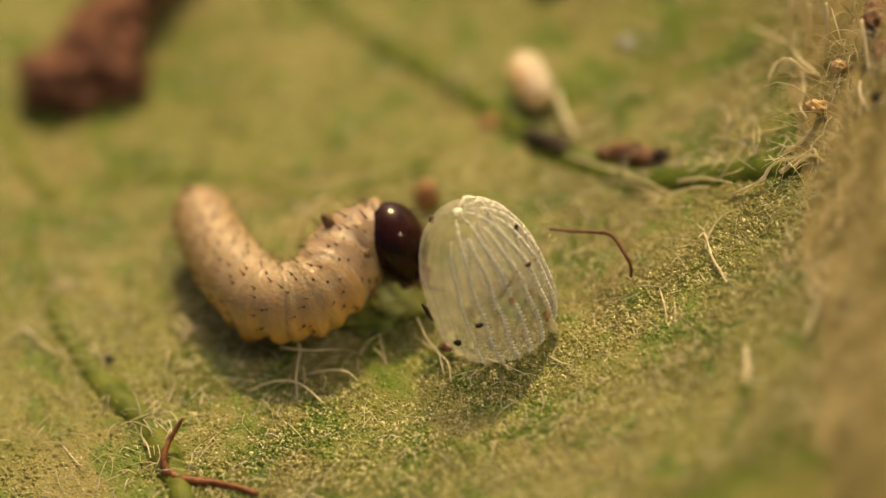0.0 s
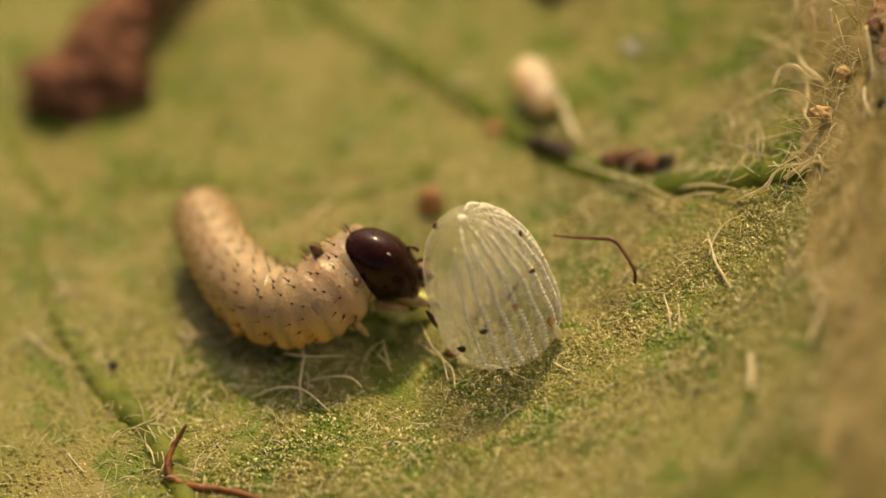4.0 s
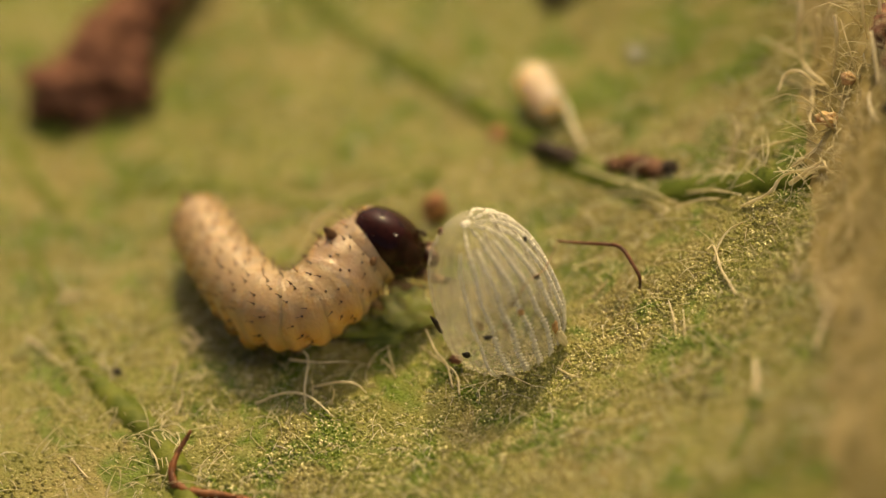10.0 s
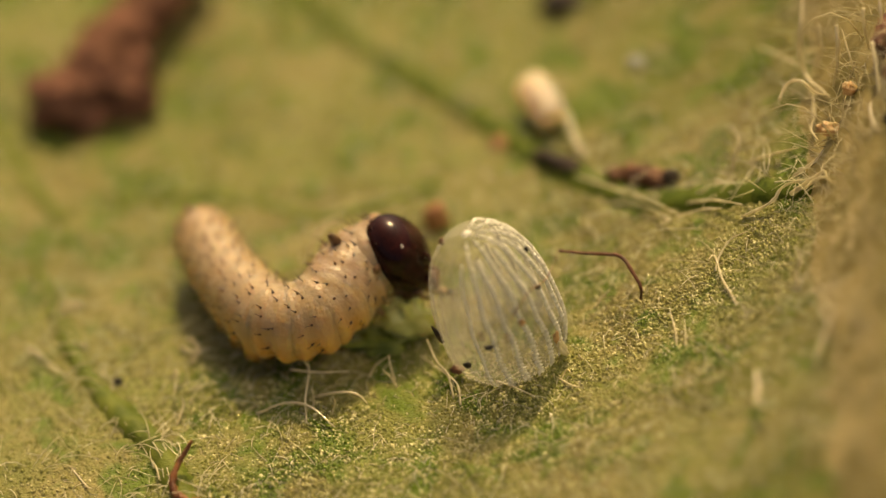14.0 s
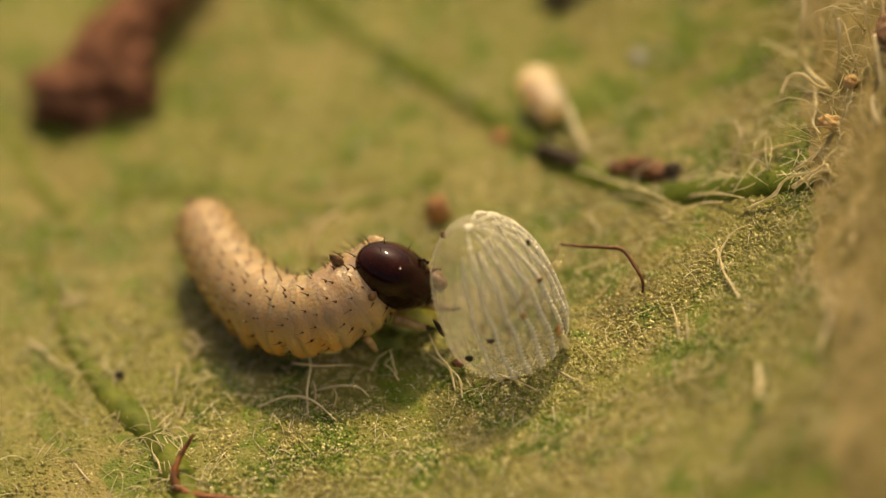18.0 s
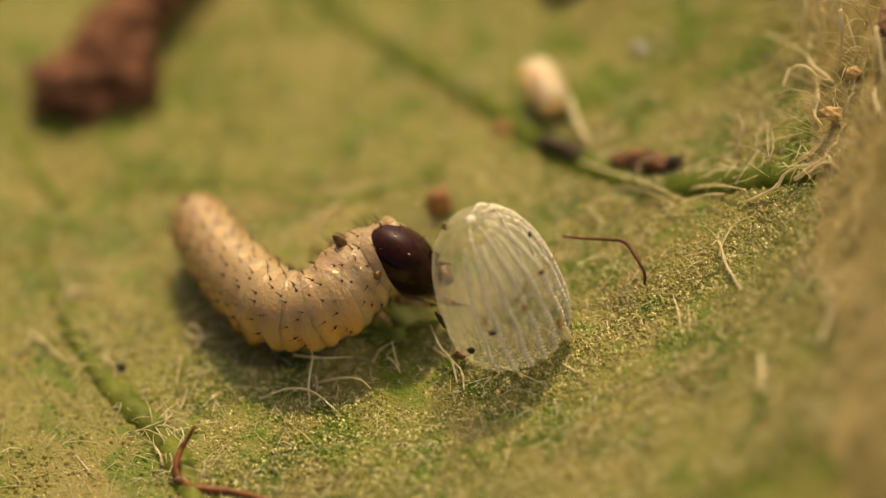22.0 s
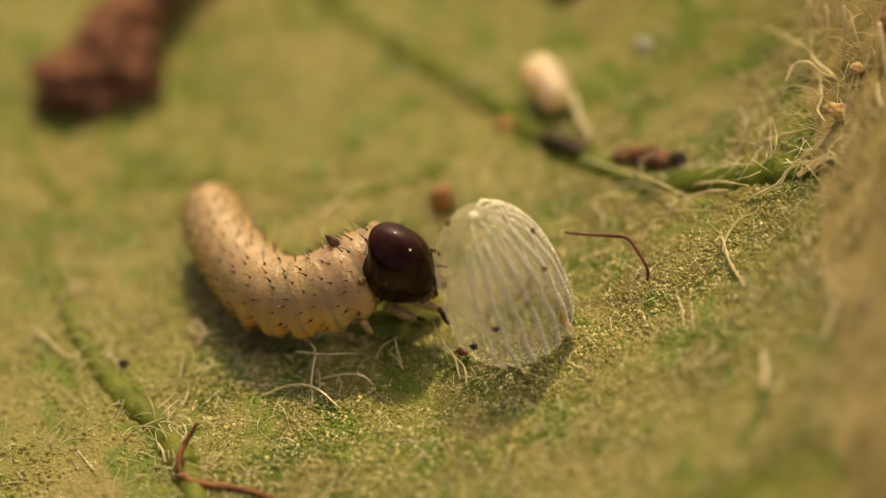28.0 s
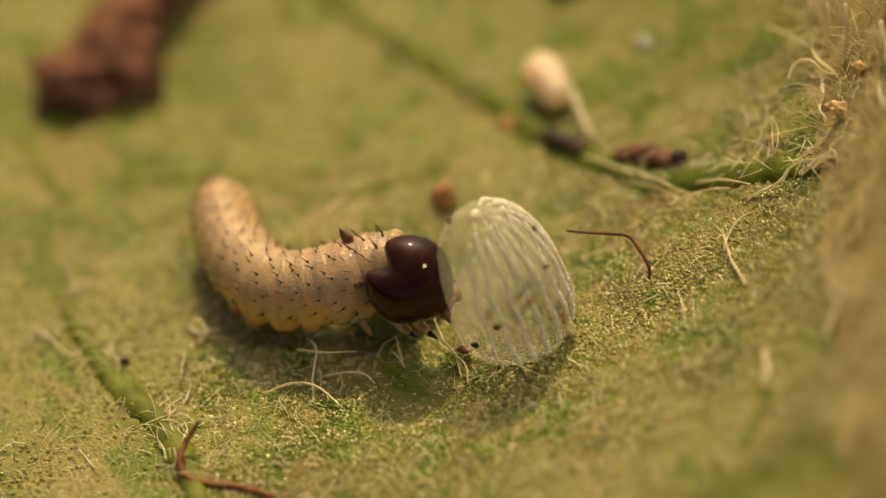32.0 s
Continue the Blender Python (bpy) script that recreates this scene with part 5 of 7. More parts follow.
    walk(segments[2], [
        (0, mm(-0.450, 0.746, 0.314, 9.6, -3.4, -70.0)), (0.5, mm(-0.461, 0.777, 0.312, 9.7, -3.3, -70.4)), (1, mm(-0.457, 0.759, 0.313, 9.7, -3.3, -70.1)),
        (1.5, mm(-0.462, 0.765, 0.313, 9.6, -3.3, -70.0)), (2, mm(-0.474, 0.791, 0.312, 9.7, -3.3, -70.2)), (2.5, mm(-0.474, 0.791, 0.312, 9.7, -3.3, -70.4)),
        (3, mm(-0.477, 0.797, 0.312, 9.7, -3.3, -70.7)), (3.5, mm(-0.483, 0.812, 0.311, 9.8, -3.3, -71.1)), (5.5, mm(-0.479, 0.814, 0.312, 9.9, -3.3, -72.2)),
        (6, mm(-0.479, 0.801, 0.312, 9.8, -3.3, -71.4)), (6.5, mm(-0.485, 0.803, 0.312, 9.8, -3.3, -70.9)), (7, mm(-0.488, 0.800, 0.312, 9.7, -3.4, -70.3)),
        (7.5, mm(-0.492, 0.797, 0.312, 9.6, -3.4, -69.8)), (8, mm(-0.496, 0.794, 0.312, 9.6, -3.4, -69.2)), (8.5, mm(-0.502, 0.796, 0.311, 9.5, -3.4, -68.6)),
        (9, mm(-0.507, 0.795, 0.311, 9.4, -3.4, -68.0)), (9.5, mm(-0.503, 0.786, 0.312, 9.4, -3.4, -67.8)), (10, mm(-0.504, 0.788, 0.311, 9.4, -3.4, -67.8)),
        (10.5, mm(-0.501, 0.782, 0.312, 9.4, -3.4, -67.7)), (11, mm(-0.501, 0.783, 0.312, 9.4, -3.4, -67.7)), (11.5, mm(-0.502, 0.788, 0.311, 9.4, -3.4, -67.7)),
        (12, mm(-0.498, 0.778, 0.312, 9.4, -3.4, -67.5)), (12.5, mm(-0.500, 0.782, 0.311, 9.4, -3.4, -67.5)), (13, mm(-0.499, 0.779, 0.311, 9.3, -3.4, -67.4)),
        (13.5, mm(-0.495, 0.774, 0.312, 9.4, -3.4, -67.5)), (14, mm(-0.489, 0.768, 0.312, 9.4, -3.4, -67.7)), (14.5, mm(-0.491, 0.776, 0.312, 9.4, -3.4, -68.2)),
        (16.5, mm(-0.486, 0.786, 0.313, 9.6, -3.5, -69.6)), (17, mm(-0.487, 0.795, 0.312, 9.7, -3.5, -70.1)), (17.5, mm(-0.493, 0.792, 0.312, 9.6, -3.5, -69.3)),
        (18, mm(-0.499, 0.791, 0.312, 9.5, -3.5, -68.5)), (18.5, mm(-0.503, 0.786, 0.312, 9.4, -3.5, -67.7)), (19, mm(-0.508, 0.782, 0.311, 9.3, -3.5, -67.0)),
        (19.5, mm(-0.516, 0.786, 0.310, 9.2, -3.5, -66.5)), (20, mm(-0.515, 0.771, 0.311, 9.1, -3.5, -65.7)), (20.5, mm(-0.523, 0.774, 0.310, 9.1, -3.4, -65.2)),
        (21, mm(-0.523, 0.762, 0.310, 9.0, -3.5, -64.5)), (21.5, mm(-0.524, 0.762, 0.310, 9.0, -3.4, -64.5)), (22, mm(-0.522, 0.756, 0.310, 9.0, -3.4, -64.5)),
        (22.5, mm(-0.521, 0.753, 0.310, 9.0, -3.4, -64.5)), (23, mm(-0.520, 0.751, 0.310, 9.0, -3.4, -64.5)), (23.5, mm(-0.518, 0.740, 0.310, 8.9, -3.4, -64.1)),
        (24, mm(-0.521, 0.738, 0.310, 8.9, -3.4, -63.7)), (24.5, mm(-0.497, 0.729, 0.311, 9.1, -3.4, -65.5)), (25, mm(-0.480, 0.737, 0.312, 9.4, -3.4, -67.6)),
        (25.5, mm(-0.479, 0.748, 0.313, 9.4, -3.4, -68.2)), (27.5, mm(-0.486, 0.838, 0.312, 9.9, -3.3, -72.6)), (28, mm(-0.504, 0.843, 0.311, 9.7, -3.4, -70.8)),
        (28.5, mm(-0.492, 0.836, 0.312, 9.8, -3.4, -71.6)), (29, mm(-0.492, 0.844, 0.312, 9.9, -3.3, -72.2)), (29.5, mm(-0.479, 0.852, 0.313, 10.1, -3.3, -74.1)),
        (30, mm(-0.470, 0.859, 0.313, 10.2, -3.2, -75.5)), (30.5, mm(-0.467, 0.865, 0.313, 10.3, -3.2, -76.1)), (31, mm(-0.467, 0.868, 0.313, 10.3, -3.2, -76.3)),
        (31.5, mm(-0.468, 0.872, 0.313, 10.3, -3.2, -76.4)), (32, mm(-0.465, 0.861, 0.314, 10.3, -3.2, -76.1)),
    ])
    walk(segments[3], [
        (0, mm(-0.388, 0.587, 0.325, 9.3, -3.8, -67.2)), (0.5, mm(-0.405, 0.626, 0.322, 9.4, -3.7, -68.1)), (1, mm(-0.397, 0.603, 0.324, 9.3, -3.8, -67.5)),
        (1.5, mm(-0.402, 0.610, 0.324, 9.3, -3.8, -67.4)), (2, mm(-0.417, 0.642, 0.322, 9.4, -3.7, -67.9)), (2.5, mm(-0.417, 0.640, 0.322, 9.4, -3.8, -67.9)),
        (3, mm(-0.421, 0.647, 0.322, 9.4, -3.8, -68.1)), (3.5, mm(-0.429, 0.665, 0.321, 9.5, -3.7, -68.6)), (5.5, mm(-0.427, 0.664, 0.322, 9.6, -3.8, -69.4)),
        (6, mm(-0.424, 0.648, 0.323, 9.5, -3.8, -68.5)), (6.5, mm(-0.428, 0.650, 0.322, 9.4, -3.8, -68.0)), (7, mm(-0.429, 0.646, 0.323, 9.3, -3.9, -67.3)),
        (7.5, mm(-0.431, 0.643, 0.323, 9.3, -3.9, -66.7)), (8, mm(-0.433, 0.639, 0.323, 9.2, -3.9, -66.1)), (8.5, mm(-0.438, 0.642, 0.322, 9.1, -3.9, -65.6)),
        (9, mm(-0.440, 0.641, 0.322, 9.0, -3.9, -65.0)), (9.5, mm(-0.435, 0.630, 0.323, 9.0, -3.9, -64.7)), (10, mm(-0.437, 0.634, 0.322, 9.0, -3.9, -64.8)),
        (10.5, mm(-0.433, 0.627, 0.323, 9.0, -3.9, -64.7)), (11, mm(-0.433, 0.628, 0.322, 9.0, -3.9, -64.7)), (11.5, mm(-0.436, 0.635, 0.322, 9.0, -3.9, -64.9)),
        (12, mm(-0.430, 0.623, 0.322, 9.0, -3.9, -64.6)), (12.5, mm(-0.432, 0.629, 0.322, 9.0, -3.9, -64.7)), (13, mm(-0.431, 0.626, 0.322, 9.0, -3.9, -64.6)),
        (13.5, mm(-0.427, 0.620, 0.323, 9.0, -3.9, -64.7)), (14, mm(-0.421, 0.611, 0.323, 9.0, -3.9, -64.7)), (14.5, mm(-0.425, 0.622, 0.323, 9.1, -3.9, -65.1)),
        (16.5, mm(-0.425, 0.636, 0.324, 9.2, -4.0, -65.9)), (17, mm(-0.428, 0.647, 0.323, 9.2, -4.0, -66.5)), (17.5, mm(-0.431, 0.644, 0.323, 9.1, -4.0, -65.7)),
        (18, mm(-0.435, 0.643, 0.322, 9.0, -4.0, -65.0)), (18.5, mm(-0.437, 0.638, 0.322, 8.9, -4.0, -64.2)), (19, mm(-0.440, 0.633, 0.322, 8.9, -4.0, -63.6)),
        (19.5, mm(-0.447, 0.639, 0.321, 8.8, -4.0, -63.2)), (20, mm(-0.443, 0.622, 0.322, 8.7, -4.0, -62.4)), (20.5, mm(-0.450, 0.627, 0.321, 8.7, -4.0, -62.2)),
        (21, mm(-0.447, 0.612, 0.321, 8.6, -4.0, -61.5)), (21.5, mm(-0.449, 0.613, 0.321, 8.6, -3.9, -61.7)), (22, mm(-0.446, 0.607, 0.321, 8.6, -3.9, -61.8)),
        (22.5, mm(-0.445, 0.604, 0.321, 8.6, -3.9, -61.9)), (23, mm(-0.445, 0.601, 0.320, 8.6, -3.9, -62.0)), (23.5, mm(-0.440, 0.588, 0.321, 8.6, -3.9, -61.5)),
        (24, mm(-0.442, 0.586, 0.321, 8.5, -3.9, -61.2)), (24.5, mm(-0.423, 0.574, 0.323, 8.8, -3.9, -62.9)), (25, mm(-0.412, 0.582, 0.323, 9.0, -3.9, -64.9)),
        (25.5, mm(-0.413, 0.592, 0.324, 9.1, -3.9, -65.2)), (27.5, mm(-0.436, 0.693, 0.322, 9.5, -3.8, -69.0)), (28, mm(-0.449, 0.699, 0.321, 9.3, -3.9, -67.2)),
        (28.5, mm(-0.439, 0.688, 0.322, 9.4, -3.9, -67.9)), (29, mm(-0.440, 0.697, 0.322, 9.5, -3.8, -68.4)), (29.5, mm(-0.432, 0.704, 0.322, 9.7, -3.8, -70.3)),
        (30, mm(-0.427, 0.711, 0.323, 9.8, -3.7, -71.8)), (30.5, mm(-0.426, 0.717, 0.322, 9.9, -3.7, -72.4)), (31, mm(-0.427, 0.720, 0.322, 9.9, -3.6, -72.6)),
        (31.5, mm(-0.428, 0.726, 0.322, 9.9, -3.6, -72.8)), (32, mm(-0.424, 0.711, 0.323, 9.9, -3.7, -72.2)),
    ])
    walk(segments[4], [
        (0, mm(-0.316, 0.433, 0.337, 8.7, -4.3, -62.7)), (0.5, mm(-0.340, 0.479, 0.333, 9.0, -4.2, -64.4)), (1, mm(-0.327, 0.451, 0.336, 8.8, -4.3, -63.2)),
        (1.5, mm(-0.332, 0.459, 0.335, 8.8, -4.3, -63.3)), (2, mm(-0.353, 0.496, 0.333, 9.0, -4.1, -64.4)), (2.5, mm(-0.352, 0.493, 0.333, 9.0, -4.2, -64.3)),
        (3, mm(-0.357, 0.500, 0.333, 9.0, -4.2, -64.6)), (3.5, mm(-0.368, 0.521, 0.332, 9.1, -4.1, -65.4)), (5.5, mm(-0.366, 0.517, 0.333, 9.2, -4.1, -66.1)),
        (6, mm(-0.359, 0.498, 0.334, 9.0, -4.2, -65.1)), (6.5, mm(-0.362, 0.501, 0.334, 9.0, -4.2, -64.7)), (7, mm(-0.361, 0.496, 0.334, 8.9, -4.2, -64.1)),
        (7.5, mm(-0.361, 0.493, 0.334, 8.9, -4.2, -63.6)), (8, mm(-0.360, 0.489, 0.335, 8.8, -4.3, -63.0)), (8.5, mm(-0.364, 0.493, 0.334, 8.7, -4.3, -62.6)),
        (9, mm(-0.365, 0.492, 0.334, 8.7, -4.3, -62.1)), (9.5, mm(-0.358, 0.478, 0.335, 8.6, -4.3, -61.7)), (10, mm(-0.360, 0.484, 0.334, 8.6, -4.3, -61.8)),
        (10.5, mm(-0.356, 0.476, 0.335, 8.6, -4.3, -61.5)), (11, mm(-0.356, 0.477, 0.335, 8.6, -4.3, -61.5)), (11.5, mm(-0.360, 0.487, 0.334, 8.6, -4.3, -61.7)),
        (12, mm(-0.352, 0.472, 0.335, 8.5, -4.3, -61.3)), (12.5, mm(-0.356, 0.480, 0.334, 8.6, -4.3, -61.4)), (13, mm(-0.355, 0.477, 0.334, 8.5, -4.3, -61.3)),
        (13.5, mm(-0.350, 0.469, 0.335, 8.5, -4.3, -61.2)), (14, mm(-0.343, 0.459, 0.336, 8.5, -4.4, -61.2)), (14.5, mm(-0.349, 0.472, 0.335, 8.6, -4.3, -61.7)),
        (16.5, mm(-0.354, 0.490, 0.336, 8.8, -4.4, -62.8)), (17, mm(-0.360, 0.503, 0.335, 8.8, -4.4, -63.5)), (17.5, mm(-0.361, 0.500, 0.335, 8.7, -4.4, -62.7)),
        (18, mm(-0.363, 0.500, 0.334, 8.7, -4.4, -62.1)), (18.5, mm(-0.363, 0.494, 0.334, 8.6, -4.4, -61.4)), (19, mm(-0.363, 0.489, 0.334, 8.5, -4.4, -60.8)),
        (19.5, mm(-0.370, 0.497, 0.333, 8.4, -4.4, -60.5)), (20, mm(-0.362, 0.477, 0.334, 8.3, -4.4, -59.6)), (20.5, mm(-0.370, 0.484, 0.333, 8.3, -4.4, -59.3)),
        (21, mm(-0.363, 0.467, 0.334, 8.2, -4.4, -58.6)), (21.5, mm(-0.365, 0.468, 0.333, 8.2, -4.3, -58.8)), (22, mm(-0.363, 0.462, 0.333, 8.2, -4.3, -58.8)),
        (22.5, mm(-0.362, 0.458, 0.333, 8.2, -4.3, -58.8)), (23, mm(-0.362, 0.456, 0.332, 8.2, -4.3, -58.9)), (23.5, mm(-0.354, 0.440, 0.333, 8.1, -4.3, -58.3)),
        (24, mm(-0.355, 0.438, 0.333, 8.1, -4.3, -58.0)), (24.5, mm(-0.339, 0.423, 0.335, 8.3, -4.4, -59.2)), (25, mm(-0.335, 0.431, 0.335, 8.5, -4.3, -60.9)),
        (25.5, mm(-0.336, 0.442, 0.336, 8.5, -4.4, -61.0)), (27.5, mm(-0.375, 0.551, 0.333, 9.0, -4.3, -64.8)), (28, mm(-0.385, 0.559, 0.332, 8.8, -4.3, -63.4)),
        (28.5, mm(-0.373, 0.545, 0.333, 8.8, -4.3, -63.5)), (29, mm(-0.376, 0.554, 0.333, 8.9, -4.3, -63.9)), (29.5, mm(-0.373, 0.561, 0.333, 9.1, -4.3, -65.3)),
        (30, mm(-0.371, 0.567, 0.333, 9.2, -4.2, -66.4)), (30.5, mm(-0.372, 0.573, 0.333, 9.3, -4.2, -66.8)), (31, mm(-0.373, 0.577, 0.333, 9.3, -4.2, -67.0)),
        (31.5, mm(-0.376, 0.583, 0.332, 9.3, -4.1, -67.3)), (32, mm(-0.369, 0.566, 0.334, 9.2, -4.2, -66.4)),
    ])
    walk(segments[5], [
        (0, mm(-0.227, 0.287, 0.352, 7.9, -5.1, -56.9)), (0.5, mm(-0.261, 0.339, 0.346, 8.2, -4.8, -58.7)), (1, mm(-0.242, 0.307, 0.350, 8.0, -5.0, -57.5)),
        (1.5, mm(-0.248, 0.315, 0.349, 8.0, -4.9, -57.7)), (2, mm(-0.276, 0.356, 0.345, 8.2, -4.8, -59.1)), (2.5, mm(-0.274, 0.352, 0.346, 8.2, -4.8, -59.1)),
        (3, mm(-0.280, 0.359, 0.346, 8.3, -4.8, -59.5)), (3.5, mm(-0.295, 0.382, 0.344, 8.4, -4.7, -60.5)), (5.5, mm(-0.294, 0.375, 0.345, 8.5, -4.7, -60.8)),
        (6, mm(-0.282, 0.354, 0.347, 8.3, -4.8, -59.5)), (6.5, mm(-0.285, 0.358, 0.347, 8.3, -4.8, -59.4)), (7, mm(-0.282, 0.352, 0.347, 8.2, -4.9, -58.9)),
        (7.5, mm(-0.280, 0.348, 0.348, 8.1, -4.9, -58.4)), (8, mm(-0.277, 0.344, 0.348, 8.1, -4.9, -58.0)), (8.5, mm(-0.281, 0.348, 0.348, 8.0, -4.9, -57.8)),
        (9, mm(-0.280, 0.348, 0.348, 8.0, -4.9, -57.5)), (9.5, mm(-0.270, 0.333, 0.349, 7.9, -5.0, -57.0)), (10, mm(-0.274, 0.339, 0.348, 8.0, -4.9, -57.2)),
        (10.5, mm(-0.268, 0.331, 0.349, 7.9, -5.0, -56.9)), (11, mm(-0.268, 0.333, 0.348, 7.9, -4.9, -56.9)), (11.5, mm(-0.275, 0.344, 0.347, 8.0, -4.9, -57.2)),
        (12, mm(-0.264, 0.328, 0.349, 7.9, -5.0, -56.7)), (12.5, mm(-0.269, 0.337, 0.347, 7.9, -4.9, -56.9)), (13, mm(-0.267, 0.334, 0.348, 7.9, -4.9, -56.7)),
        (13.5, mm(-0.261, 0.325, 0.349, 7.9, -5.0, -56.6)), (14, mm(-0.252, 0.313, 0.350, 7.8, -5.0, -56.5)), (14.5, mm(-0.262, 0.329, 0.349, 7.9, -5.0, -57.0)),
        (16.5, mm(-0.273, 0.349, 0.349, 8.1, -5.0, -58.3)), (17, mm(-0.283, 0.365, 0.348, 8.2, -5.0, -58.9)), (17.5, mm(-0.281, 0.362, 0.348, 8.1, -5.0, -58.4)),
        (18, mm(-0.282, 0.361, 0.348, 8.1, -5.0, -58.0)), (18.5, mm(-0.279, 0.355, 0.348, 8.0, -5.0, -57.5)), (19, mm(-0.277, 0.350, 0.348, 7.9, -5.0, -57.0)),
        (19.5, mm(-0.285, 0.360, 0.346, 7.9, -4.9, -56.9)), (20, mm(-0.272, 0.338, 0.348, 7.8, -5.0, -56.0)), (20.5, mm(-0.280, 0.346, 0.346, 7.7, -4.9, -55.8)),
        (21, mm(-0.270, 0.328, 0.347, 7.6, -5.0, -55.1)), (21.5, mm(-0.273, 0.330, 0.347, 7.6, -5.0, -55.0)), (22, mm(-0.270, 0.323, 0.347, 7.6, -5.0, -54.9)),
        (22.5, mm(-0.269, 0.320, 0.346, 7.6, -4.9, -54.8)), (23, mm(-0.269, 0.317, 0.346, 7.6, -4.9, -54.8)), (23.5, mm(-0.258, 0.300, 0.348, 7.5, -5.0, -54.2)),
        (24, mm(-0.258, 0.298, 0.347, 7.5, -5.0, -53.9)), (24.5, mm(-0.243, 0.280, 0.349, 7.6, -5.0, -54.7)), (25, mm(-0.244, 0.288, 0.349, 7.8, -5.0, -55.9)),
        (25.5, mm(-0.245, 0.299, 0.350, 7.8, -5.1, -56.1)), (27.5, mm(-0.301, 0.416, 0.345, 8.2, -4.9, -59.2)), (28, mm(-0.308, 0.425, 0.344, 8.1, -4.9, -58.3)),
        (28.5, mm(-0.294, 0.409, 0.346, 8.1, -5.0, -57.9)), (29, mm(-0.298, 0.419, 0.346, 8.1, -5.0, -58.0)), (29.5, mm(-0.298, 0.425, 0.346, 8.2, -5.0, -58.7)),
        (30, mm(-0.298, 0.432, 0.346, 8.2, -5.0, -59.2)), (30.5, mm(-0.300, 0.438, 0.346, 8.3, -5.0, -59.4)), (31, mm(-0.302, 0.442, 0.345, 8.3, -5.0, -59.5)),
        (31.5, mm(-0.306, 0.449, 0.345, 8.3, -4.9, -59.8)), (32, mm(-0.295, 0.430, 0.347, 8.2, -5.0, -58.9)),
    ])
